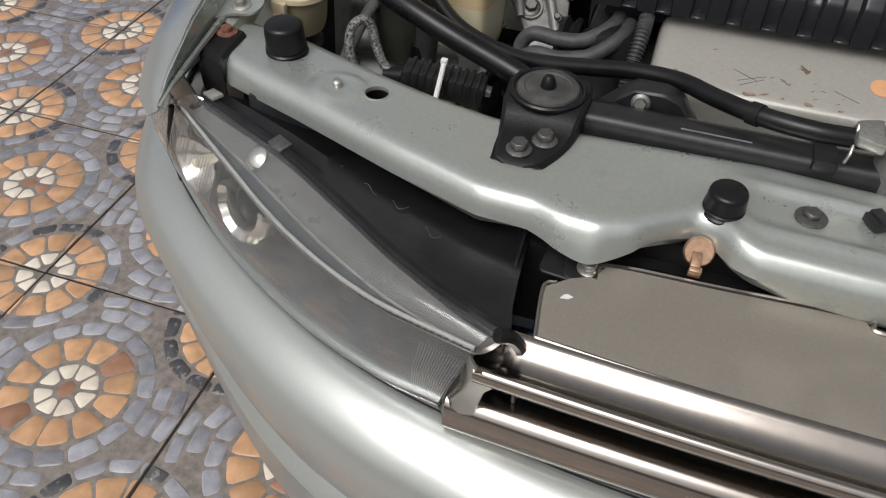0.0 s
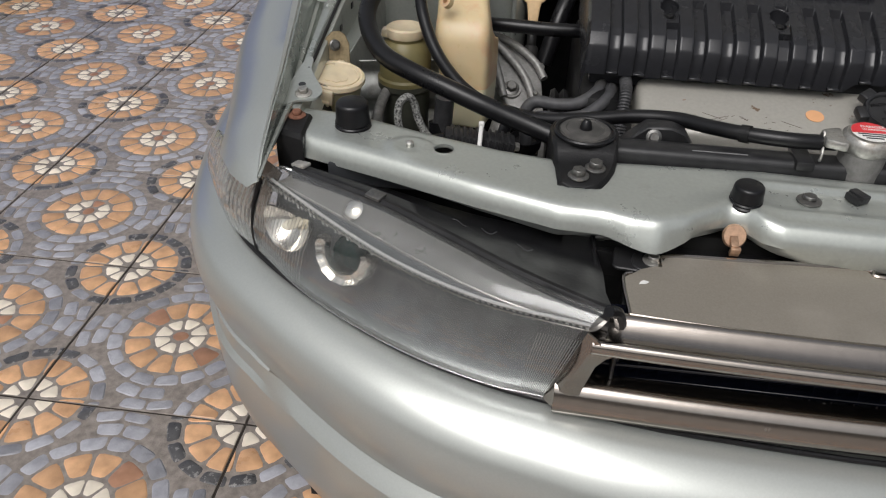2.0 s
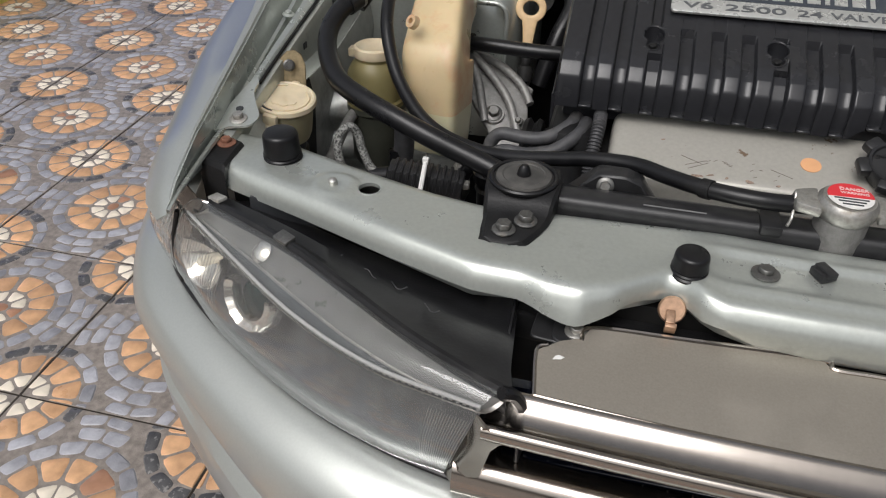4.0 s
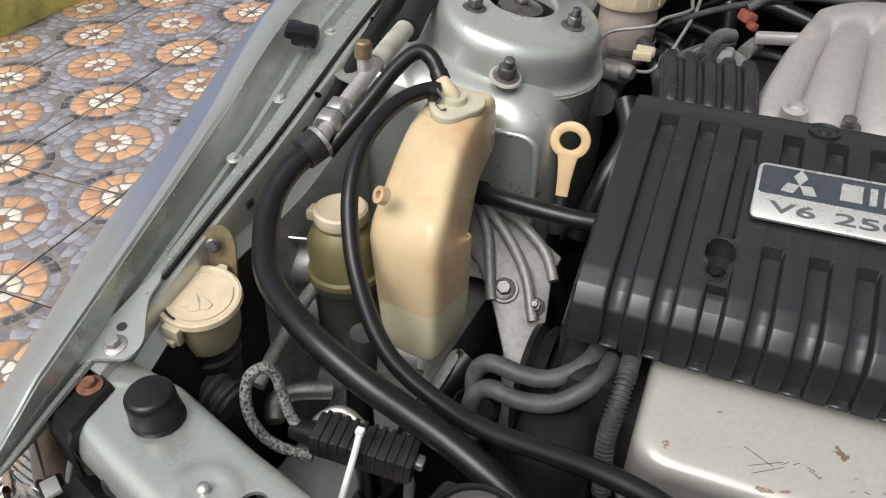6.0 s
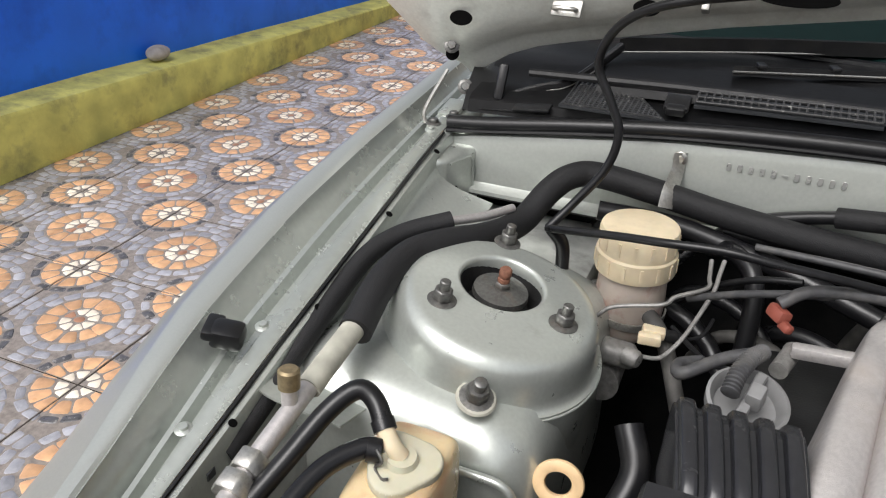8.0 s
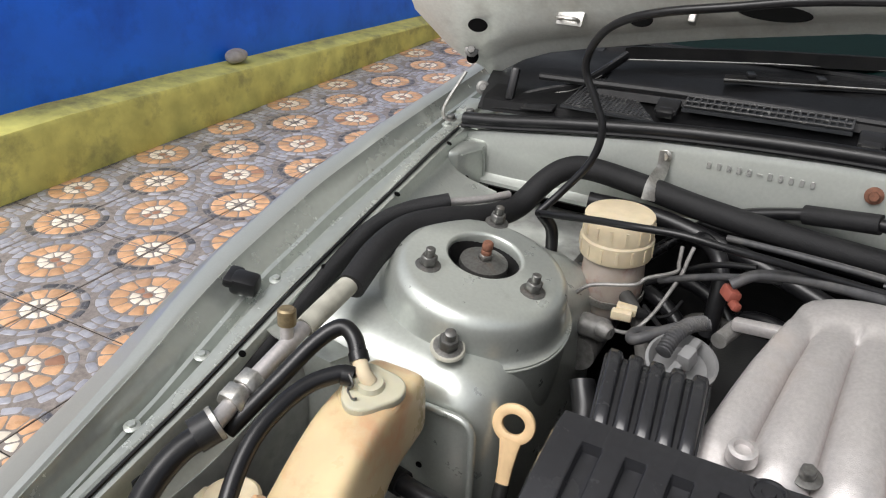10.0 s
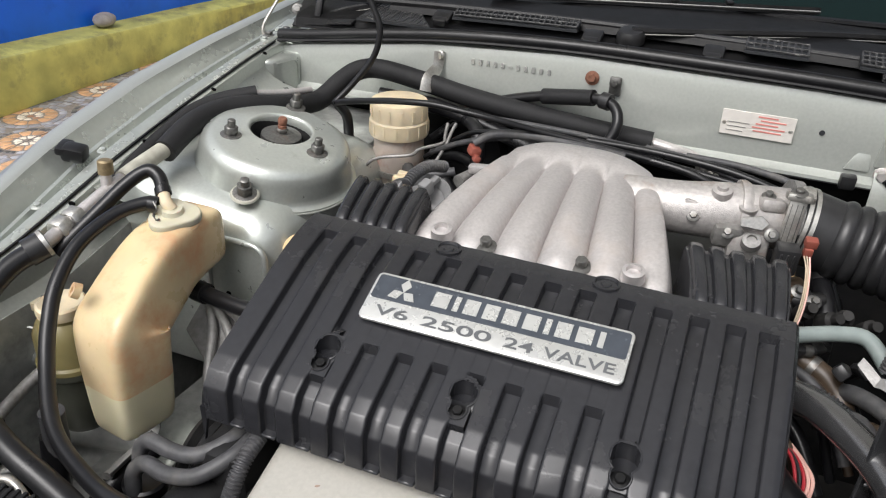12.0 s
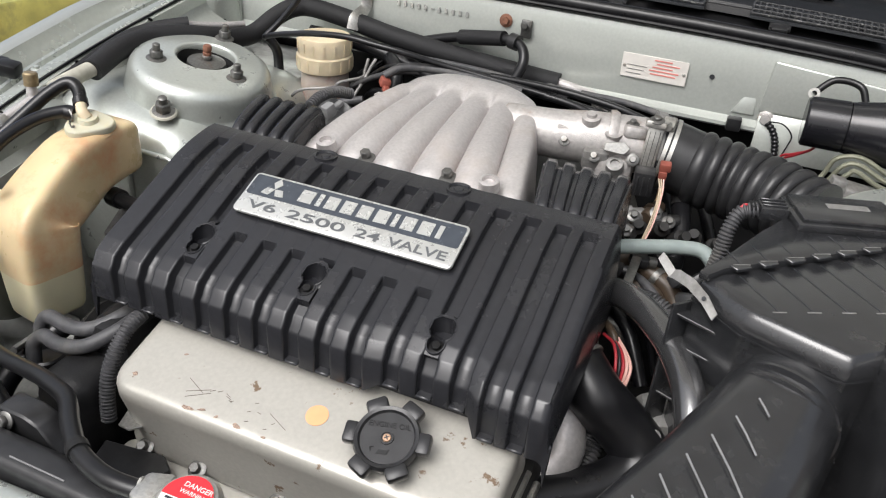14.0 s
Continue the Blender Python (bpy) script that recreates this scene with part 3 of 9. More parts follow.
def tie_bar_bm():
    rings = []
    step = lambda v, a, b: max(0.0, min(1.0, (v - a) / (b - a)))
    bump = lambda v, c, w: math.exp(-((v - c) / w) ** 2)
    for k in range(220):
        x = -0.425 + k * 0.00596
        b, f, low = bar_edges(x)
        right = step(x, 0.100, 0.125)
        wave = 0.007 * bump(x, -0.005, 0.028) - 0.004 * bump(x, 0.045, 0.020)
        prof = [(b, 0.700), (b, 0.7425), (b - 0.003, 0.7465), (b - 0.008, 0.748)]
        for j in range(1, 22):
            v = j / 22
            y = b - 0.008 + (f + 0.012 - b + 0.008) * v
            z = 0.749 - 0.0035 * right * step(v, 0.22, 0.30) + 0.0032 * right * bump(v, 0.26, 0.055) + 0.0036 * right * bump(v, 0.80, 0.07)
            seat = 0.0030 * step(0.026 - math.hypot((x + 0.266) * 0.9, y - 0.583), 0.0, 0.006) - 0.0014 * step(0.016 - math.hypot(x + 0.266, y - 0.582), 0.0, 0.005)
            dish = -0.0035 * bump(x, 0.055, 0.030) * bump(v, 0.55, 0.35)
            z += seat + dish
            prof.append((y, z))
        prof += [(f + 0.009, 0.7475 - 0.002 * right), (f + 0.004, 0.744 - 0.002 * right), (f + 0.0005, 0.738 - 0.002 * right), (f - 0.002 - 0.4 * wave, 0.731 - wave * 0.5), (f - 0.003 - 0.8 * wave, 0.724 - wave), (f + 0.001, low + 0.010 - wave), (f + 0.003, low + 0.004), (f + 0.007, low + 0.001), (f + 0.012, low - 0.001)]
        rings.append([Vector((x, y, z)) for y, z in prof])
    bm = loft(rings, False)
    hole = Vector((-0.229, 0.586))
    gone = [q for q in bm.faces if q.calc_center_median().z > 0.745 and (q.calc_center_median().xy - hole).length < 0.0118]
    bmesh.ops.delete(bm, geom=gone, context="FACES")
    for v in bm.verts:
        d = v.co.xy - hole
        if v.is_boundary and d.length < 0.022:
            v.co.xy = hole + d.normalized() * 0.0120
    return thick(bm, 0.0018)


def build_body():
    body = thing("car_body", "silver painted car front with the bonnet open", "car")
    for flip in (False, True):
        outer, inner = fender_bm(flip)
        part("fender", outer, PAINT, body, "silver front wing")
        part("wing_channel", inner, CHANNEL, body, "dusty stepped channel along the wing's edge")
    part("channel_seal", tube([(lerp_at(FENDER, y)[2] + 0.004, y, lerp_at(FENDER, y)[3] + 0.001) for y in (0.74, 0.85, 0.95, 1.05, 1.15, 1.25, 1.35, 1.45, 1.55)], 0.0022, 6, 3), RUBBER, body, "thin black seam along the wing")
    part("tie_bar", tie_bar_bm(), BAY, body, "silver pressed-steel bar across the front of the bay")
    # inner wing: wall below the channel
    for flip in (False, True):
        rings = []
        for k in range(34):
            y = 0.64 + k * 0.029
            ox, oz, ix, iz = lerp_at(FENDER, y)
            drop = lerp_at([(0.64, 0.03), (0.72, 0.02), (0.80, 0.03), (0.95, 0.06), (1.1, 0.07), (1.7, 0.07)], y)[0]
            prof = [(ix + 0.001, iz), (ix + 0.010, iz - 0.004), (ix + 0.012, iz - 0.012), (ix + 0.012, iz - drop), (ix + 0.018, iz - drop - 0.006), (ix + 0.024, iz - drop - 0.012)]
            rings.append([Vector((2 * MID - x if flip else x, y, z)) for x, z in prof])
        part("inner_wing", thick(loft(rings, False), 0.002), BAY, body)
        low = [[r[-1], Vector((r[-1].x + (-0.006 if flip else 0.006), r[-1].y, r[-1].z - 0.03)), Vector((r[-1].x, r[-1].y, 0.60)), Vector((r[-1].x + (-0.02 if flip else 0.02), r[-1].y, 0.44)), Vector((r[-1].x + (-0.08 if flip else 0.08), r[-1].y, 0.30))] for r in rings]
        # front rows of the panel go black in place of the void's shade
        part("front_void_shade", thick(loft(low[:8], False), 0.002), DULL, body, "inner panel blackened for the shaded void before the wheel arch")
        part("wheel_arch_panel", thick(loft(low[7:], False), 0.002), BAYDARK, body, "dusty grey inner wheel arch panel")
    # strut tower, leaning inwards
    c, nrm = Vector((-0.250, 1.252, 0.8755)), Vector((0.20, -0.03, 1)).normalized()
    for flip in (False, True):
        cc = Vector((2 * MID - c.x, c.y, c.z)) if flip else c
        nn = Vector((-nrm.x, nrm.y, nrm.z)) if flip else nrm
        oc = cc + (Vector((-0.006 if not flip else 0.006, 0.018, 0.0)))
        m = frame_of(cc, nn)
        n = 56
        rings = []
        loc = m.inverted() @ oc
        for (r, z, o) in ((0.0435, -0.016, 1), (0.0435, -0.004, 1), (0.0450, -0.0005, 1), (0.0475, 0.0008, 1), (0.0495, 0, 1), (0.088, 0, 0), (0.095, -0.002, 0), (0.101, -0.006, 0), (0.1055, -0.013, 0), (0.108, -0.024, 0), (0.1105, -0.042, 0), (0.1125, -0.050, 0), (0.1165, -0.053, 0), (0.1195, -0.054, 0), (0.1205, -0.058, 0), (0.1210, -0.075, 0), (0.123, -0.11, 0), (0.125, -0.30, 0)):
            rings.append([m @ Vector((loc.x * o + r * math.cos(2 * math.pi * k / n), loc.y * o + r * math.sin(2 * math.pi * k / n), z)) for k in range(n)])
        part("strut_tower", loft(rings, True, False), BAY, body, "silver domed suspension tower with a round opening", 50)
        seam = [m @ Vector((0.1200 * math.cos(a), 0.1200 * math.sin(a), -0.0538 - 0.004 * max(0.0, math.cos(a - radians(250))))) for a in (radians(150 + 215 * k / 40) for k in range(41))]
        part("dome_seam", tube(seam, 0.0019, 8, 2), BAY, body, "pressed ridge round the dome's foot")
        # housing that the dome stands on
        s = -1 if flip else 1
        rr = []
        for z, g in ((0.56, 0.004), (0.60, 0.0), (0.70, 0.0), (0.765, 0.002), (0.790, 0.007), (0.806, 0.016), (0.817, 0.030), (0.824, 0.048), (0.828, 0.070)):
            pts = []
            for px, py in rounded(0.285 - 2 * g, 0.37 - 2 * g, max(0.012, 0.05 - g * 0.4), 6):
                zz = z
                if z > 0.75:
                    zz = z - (px + 0.0) * 0.12 + 0.008
                pts.append(Vector((2 * MID - (-0.300 + px) if flip else -0.300 + px, 1.278 + py, zz)))
            rr.append(pts)
        part("tower_base", loft(rr), BAY, body, "", 50)
    part("corner_box", prism([(-0.468, 1.500), (-0.440, 1.494), (-0.424, 1.500), (-0.415, 1.515), (-0.404, 1.548), (-0.400, 1.584), (-0.468, 1.584)], 0.106, pose(0, 0, 0.792), 0.010, 4), BAY, body, "silver pressed corner box by the bulkhead", 50)
    rows = []
    for k in range(22):
        y = 1.06 + k * 0.0208
        ox, oz, ix, iz = lerp_at(FENDER, y)
        deep = min(1.0, (y - 1.03) / 0.10)
        rows.append([Vector((ix + dx, y, iz - dz * deep)) for dx, dz in ((0.0025, 0.0), (0.0060, 0.008), (0.0115, 0.023), (0.018, 0.033), (0.028, 0.041), (0.050, 0.050), (0.095, 0.060))])
    part("wing_apron", thick(loft(rows, False), 0.002), BAY, body, "silver apron that slopes from the wing to the tower", 60)
    part("corner_lip", tube([(-0.4025, 1.558, 0.805), (-0.4025, 1.557, 0.880), (-0.409, 1.536, 0.889), (-0.418, 1.512, 0.889)], 0.0020, 8), BAY, body)
    part("panel_hole", lathe([(0, 0), (0.0055, 0), (0.0055, 0.001), (0, 0.001)], (-0.4128, 1.5195, 0.850), (0.93, -0.30, 0), 16), HOLLOW, body, "dark oval hole in the corner panel")
    for y, z in ((1.335, 0.0), (1.165, 0.001), (1.02, 0.001), (1.50, 0.001)):
        ox, oz, ix, iz = lerp_at(FENDER, y)
        part("channel_hole", lathe([(0, 0), (0.0042, 0), (0.0042, 0.0008), (0, 0.0008)], (ix + 0.0115, y, iz - 0.003), (0.5, 0, 0.86), 14), HOLLOW, body, "small dark hole beside the channel")
    part("rear_shelf", span(-0.44, -0.20, 1.43, 1.60, 0.58, 0.805, 0.012), BAYDARK, body)
    rim = [Matrix.Translation((-0.222, 1.0915, 0.712)) @ pose(0, 0, 0, 90) @ Vector((x, y, 0)) for x, y in rounded(0.092, 0.150, 0.020, 5)]
    part("swage", tube(rim + rim[:2], 0.0042, 10, 1), BAY, body, "pressed rim round the inset front panel")
    for x, z in ((-0.258, 0.772), (-0.195, 0.655), (-0.240, 0.700)):
        part("panel_hole", lathe([(0, 0), (0.004, 0), (0.004, 0.001), (0, 0.001)], (x, 1.0935, z), (0, -1, 0), 14), HOLLOW, body)
    # bulkhead
    rings = []
    for k in range(60):
        x = -0.45 + k * 0.024
        top = lerp_at([(-0.45, 0.905), (-0.40, 0.915), (-0.15, 0.948), (0.087, 0.962), (0.48, 0.960), (0.73, 0.951), (0.97, 0.91)], x)[0]
        rings.append([Vector((x, y, z)) for y, z in ((1.66, top + 0.004), (1.585, top + 0.004), (1.572, top - 0.002), (1.568, top - 0.012), (1.566, 0.885), (1.564, 0.848), (1.558, 0.843), (1.552, 0.840), (1.551, 0.835), (1.60, 0.82), (1.62, 0.70), (1.62, 0.12))])
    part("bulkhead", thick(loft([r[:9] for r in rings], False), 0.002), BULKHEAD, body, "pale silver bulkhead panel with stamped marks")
    low = [[Vector((x, y, z)) for y, z in ((1.5625, 0.862), (1.5475, 0.838), (1.545, 0.800), (1.560, 0.795))] for x in (0.556, 0.70, 0.97)]
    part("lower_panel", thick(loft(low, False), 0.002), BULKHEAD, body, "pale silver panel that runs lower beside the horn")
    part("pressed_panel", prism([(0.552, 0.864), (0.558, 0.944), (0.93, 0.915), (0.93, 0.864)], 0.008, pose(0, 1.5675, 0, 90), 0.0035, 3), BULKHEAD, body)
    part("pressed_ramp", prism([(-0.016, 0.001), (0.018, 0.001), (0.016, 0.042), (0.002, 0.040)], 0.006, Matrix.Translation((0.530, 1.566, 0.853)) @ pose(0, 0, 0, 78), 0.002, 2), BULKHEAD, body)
    # lower bulkhead in black, which paints the shade behind the engine
    part("bulkhead_shade", thick(loft([r[8:] for r in rings], False), 0.002), DULL, body, "lower bulkhead blackened for the shade behind the engine")
    # added floor closes the bay; its near-black stands in for deep shade
    part("bay_floor_shade", span(-0.40, 0.9, 0.52, 1.62, 0.20, 0.24, 0), DARK, body)
    part("side_sill", span(-0.62, -0.40, 1.7, 2.4, 0.15, 0.5, 0.02), PAINT, body)
    return body


# ---- bumper ----
BTOP = [(-0.606, 1.05, 0.630), (-0.592, 0.92, 0.626), (-0.572, 0.79, 0.620), (-0.547, 0.69, 0.610), (-0.504, 0.600, 0.602), (-0.451, 0.543, 0.596), (-0.367, 0.483, 0.586), (-0.257, 0.424, 0.577), (-0.162, 0.391, 0.573), (-0.095, 0.377, 0.571), (0.02, 0.360, 0.566), (MID, 0.350, 0.562)]


def build_bumper():
    bumper = thing("front_bumper", "silver painted plastic front bumper with a lower crease", "bumper")
    half = smooth_path(BTOP, 5)
    full = half + [Vector((2 * MID - p.x, p.y, p.z)) for p in half[-2::-1]]
    prof = [(-0.03, -0.004), (-0.012, 0.0), (0.0, -0.001), (0.012, -0.006), (0.030, -0.016), (0.045, -0.031), (0.054, -0.050), (0.057, -0.070), (0.055, -0.092), (0.050, -0.112), (0.045, -0.126), (0.039, -0.133)]
    lip = [(-0.016, -0.135), (-0.009, -0.144), (0.001, -0.155), (0.006, -0.162), (0.0065, -0.170), (0.005, -0.20), (0.0, -0.26), (-0.015, -0.32), (-0.032, -0.35)]
    rings = []
    for i, c in enumerate(full):
        t = full[min(i + 1, len(full) - 1)] - full[max(i - 1, 0)]
        out = Vector((t.y, -t.x, 0)).normalized()
        out = out if out.y < 0 or abs(out.y) < 0.3 and (out.x < 0) == (c.x < MID) else -out
        x = MID - abs(c.x - MID)
        tuck = lerp_at([(-0.60, 0.75), (-0.52, 0.60), (-0.45, 0.46), (-0.40, 0.50), (-0.30, 0.78), (-0.20, 1.0), (0.0, 1.15), (0.25, 1.25)], x)[0]
        shelf = max(0.0, min(1.0, (x + 0.425) / 0.03))
        ring = []
        for d, z in prof:
            k = 1 + (tuck - 1) * min(1.0, -z / 0.11) if z < 0 else 1
            ring.append(c + out * (d * k) + Vector((0, 0, z)))
        for d, z in lip:
            ring.append(c + out * (0.047 * tuck + (d * shelf if z > -0.17 else d)) + Vector((0, 0, z)))
        rings.append(ring)
    part("bumper_skin", thick(loft([r[:12] for r in rings], False), 0.002), PAINT, bumper, "", 60)
    part("lower_lip", thick(loft([r[11:] for r in rings], False), 0.002), PAINT, bumper, "silver lower lip with a sharp crease", 24)
    gap = [r[1] + Vector((0, 0, 0.0035)) for r in rings[8:-8]]
    part("gap_seal", tube(gap[::2], 0.003, 8, 2), RUBBER, bumper, "thin black seal between lamp and bumper")
    slot = [[r[k] + Vector((0, -0.0015, 0)) for k in (15, 16, 17, 18, 19)] for r in rings if -0.155 < r[1].x < 2 * MID + 0.155]
    part("lower_intake", thick(loft(slot, False), 0.003), INK_SHADE, bumper, "black lower air intake slot")
    return bumper


# ---- headlamp ----
HB = [(-0.098, 0.388, 0.580), (-0.162, 0.400, 0.579), (-0.257, 0.433, 0.583), (-0.367, 0.492, 0.592), (-0.448, 0.552, 0.611), (-0.504, 0.608, 0.607), (-0.545, 0.680, 0.612)]
HR = [(-0.066, 0.369, 0.690), (-0.167, 0.393, 0.688), (-0.258, 0.436, 0.689), (-0.340, 0.490, 0.695), (-0.428, 0.548, 0.712), (-0.478, 0.590, 0.720), (-0.526, 0.665, 0.708)]
HT = [(-0.046, 0.386, 0.698), (-0.090, 0.398, 0.706), (-0.148, 0.424, 0.712), (-0.212, 0.460, 0.718), (-0.290, 0.503, 0.7245), (-0.392, 0.548, 0.7275)]


def build_headlamp():
    lamp = thing("headlamp", "large clear car headlamp with a fluted cloudy lens", "headlamp")
    n = 40
    b, r = smooth_path(HB[:5], 10), smooth_path(HR[:5], 10)
    t = smooth_path(HT, 8)
    rings = []
    for i in range(len(b)):
        p, q = b[i], r[i]
        s = t[i]
        front = (Vector((p.x, p.y, 0)) - Vector((q.x, q.y, 0)))
        ring = [p + (q - p) * w + Vector((-0.004, -0.012, 0)) * math.sin(math.pi * w) for w in (0, 0.12, 0.25, 0.4, 0.55, 0.7, 0.85, 0.95)]
        ring += [q + Vector((0, 0.001, 0.002)), q + (s - q) * 0.06 + Vector((0, 0, 0.004))]
        ring += [q + (s - q) * w + Vector((0, 0, 0.010)) * math.sin(math.pi * w) for w in (0.2, 0.4, 0.6, 0.8, 1.0)]
        rings.append(ring)
    lens = part("lens", thick(loft(rings, False), 0.0025), LENS, lamp, "clear slightly cloudy lens", 50)
    lens.visible_shadow = False
    # bowl behind the lower face
    inner = []
    for ring in rings:
        inner.append([ring[k] + Vector((0.012, 0.045, 0)) * f + Vector((0, 0, dz)) for k, f, dz in ((0, 0.15, 0.004), (2, 0.9, 0.0), (4, 1.1, 0.0), (6, 0.9, -0.006), (8, 0.35, -0.010), (9, 0.3, -0.014))])
    part("reflector", loft(inner, False), [REFDARK], lamp, "dark grey reflector bowl", 60)
    # hollow reflector under the upper face, its flutes and the dark band along the ridge
    def across(ring, w, sink):
        return ring[9].lerp(ring[14], w) + Vector((0.004, 0.010, -1)) * (sink * (0.25 + math.sin(math.pi * min(1.0, w * 1.02)))) + Vector((0, 0, 0.006 * math.sin(math.pi * w) - 0.003))
    def place(u, w, sink):
        idx = u * (len(rings) - 1.001)
        i, f = int(idx), idx - int(idx)
        return across(rings[i], w, sink).lerp(across(rings[i + 1], w, sink), f)
    top = [[across(ring, w / 12, 0.011) for w in range(13)] for ring in rings]
    part("upper_reflector", thick(loft(top, False), 0.001), REFTOP, lamp, "fine-ribbed silver-grey upper reflector", 70)
    fl = bmesh.new()
    band = bmesh.new()
    for k in range(3, 214):
        u = k / 217
        cut = 0.24 + 0.10 * math.sin(math.pi * u)
        for bm, w0, w1, wide in ((fl, cut + 0.03, 0.97, 0.00042), (band, 0.02, cut, 0.00062)):
            side = (place(min(1, u + 0.01), 0.5, 0.01) - place(u, 0.5, 0.01)).normalized() * wide
            last = None
            for j in range(6):
                p = place(u, w0 + (w1 - w0) * j / 5, 0.0098)
                row = [bm.verts.new(q) for q in (p - side, p + Vector((0, 0, 0.0009)), p + side)]
                if last:
                    bm.faces.new((last[0], row[0], row[1], last[1]))
                    bm.faces.new((last[1], row[1], row[2], last[2]))
                last = row
    part("flutes", fl, FLUTE, lamp, "fine silver moulded flutes")
    part("fluted_band", band, REFDARK, lamp, "dark fluted band above the ridge")
    # thin tube draws the highlight arc on the reflector
    part("highlight_line", tube([place(u / 24, 0.24 + 0.10 * math.sin(math.pi * u / 24) + 0.03, 0.0085) for u in range(1, 24)], 0.0011, 6, 2), REFTOP, lamp)
    # chrome disc added for the bulb's glint
    part("bulb_glint", lathe([(0, 0), (0.010, 0), (0.012, 0.002), (0.008, 0.005), (0, 0.006)], place(0.80, 0.62, 0.008), (-0.3, -0.6, 0.8), 18), LAMPCHROME, lamp)
    # frosted ridge with its hanging teeth
    part("ridge_strip", tube([ring[9] + Vector((0, 0, 0.0004)) for ring in rings[::3]], 0.0019, 8, 3), RIDGE, lamp, "pale frosted ridge line")
    teeth = []
    for k in range(64):
        idx = (k + 0.5) / 64 * (len(rings) - 1.001)
        i, f = int(idx), idx - int(idx)
        q = rings[i][9].lerp(rings[i + 1][9], f)
        t0 = (rings[i + 1][9] - rings[i][9]).normalized()
        tall = 0.005 + 0.008 * max(0.0, (k - 34) / 30) + 0.0015 * (k % 3)
        teeth.append(rbox((0.0034, 0.0022, tall), Matrix.Translation(q + Vector((0.001, 0.0022, -0.002 - tall / 2))) @ pose(0, 0, 0, -8, 0, math.degrees(math.atan2(t0.y, t0.x))), 0.0006, 1))
    part("ridge_teeth", merge(*teeth), RIDGE, lamp, "row of frosted teeth under the ridge")
    # vertical flutes moulded in both ends of the lower face
    ends = []
    for k in range(34):
        w = k * 0.0065 if k < 17 else 0.80 + (k - 17) * 0.0115
        idx = min(w, 0.995) * (len(rings) - 1)
        i, f = int(idx), idx - int(idx)
        pts = [rings[i][j].lerp(rings[i + 1][j], f) + Vector((0.002, 0.005, 0)) for j in (0, 2, 4, 6)]
        ends.append(tube(pts, 0.00035, 5, 1))
    part("end_flutes", merge(*ends[:17]), FLUTE, lamp, "fine vertical flutes in the lens")
    part("end_flutes", merge(*ends[17:]), FLUTE, lamp, "fine vertical flutes in the lens")
    # projector ring and bulbs
    nrm = Vector((-0.42, -0.88, 0.25))
    pc = frame_of((-0.318, 0.486, 0.668), nrm)
    up = (pc.to_3x3().inverted() @ Vector((0, 0, 1)))
    top = math.atan2(up.y, up.x)
    arc = [top + radians(78 + 204 * k / 40) for k in range(41)]
    scallop = lambda k: 1 + 0.035 * abs(math.sin(k * math.pi / 5))
    part("projector_ring", loft([[pc @ Vector((r * scallop(k) * math.cos(a), r * scallop(k) * math.sin(a), z)) for r, z in ((0.022, 0.002), (0.024, 0.010), (0.029, 0.008), (0.034, 0.013), (0.0375, 0.008), (0.037, -0.004), (0.030, -0.006))] for k, a in enumerate(arc)]), LAMPCHROME, lamp, "bright scalloped projector ring", 60)
    part("projector_lens", lathe([(0, 0.008), (0.012, 0.007), (0.019, 0.003), (0.022, -0.004), (0.02, -0.012), (0, -0.014)], (-0.318, 0.488, 0.662), nrm, 28), GLASS, lamp)
    bc = frame_of((-0.392, 0.528, 0.672), nrm)
    part("side_reflector", loft([[bc @ Vector((r * math.cos(a), r * math.sin(a), z)) for r, z in ((0.006, -0.012), (0.018, -0.006), (0.028, 0.002), (0.033, 0.010), (0.034, 0.006), (0.028, -0.004))] for a in (top + radians(70 + 220 * k / 30) for k in range(31))]), LAMPCHROME, lamp, "bright side reflector bowl", 60)
    part("low_bulb", lathe([(0, -0.012), (0.006, -0.012), (0.006, 0.008), (0.004, 0.012), (0, 0.013)], (-0.392, 0.528, 0.668), nrm, 16), AMBER, lamp)
    # black housing behind
    house = []
    for i, p in enumerate(smooth_path(HT, 8)):
        by = lerp_at([(-0.43, 0.60), (-0.386, 0.592), (-0.30, 0.568), (-0.185, 0.530), (-0.10, 0.510), (-0.04, 0.505)], min(p.x + 0.02, -0.058))[0]
        back = Vector((min(p.x + 0.02, -0.058), by + 0.012, 0.702 + 0.05 * max(0.0, -0.25 - p.x)))
        house.append([p + Vector((-0.001, -0.003, -0.02)), p + Vector((-0.001, -0.002, 0.001)), p + Vector((0.000, 0.000, 0.0045)), p + Vector((0.002, 0.004, 0.0045)), p + Vector((0.003, 0.006, -0.001)), p.lerp(back, 0.25) + Vector((0, 0, -0.003)), p.lerp(back, 0.45) + Vector((0, 0, 0.001)), p.lerp(back, 0.7) + Vector((0, 0, -0.005)), back + Vector((0, 0.0, -0.008)), back + Vector((0, 0.01, -0.08))])
    part("housing", thick(loft(house, False), 0.002), HOUSING, lamp, "black plastic lamp housing with scuffs", 30)
    part("housing_end", prism([(0.0, 0.0), (0.11, 0.012), (0.11, -0.08), (0.0, -0.08)], 0.004, pose(-0.058, 0.402, 0.694, 90, 0, 92), 0.001, 1), HOUSING, lamp)
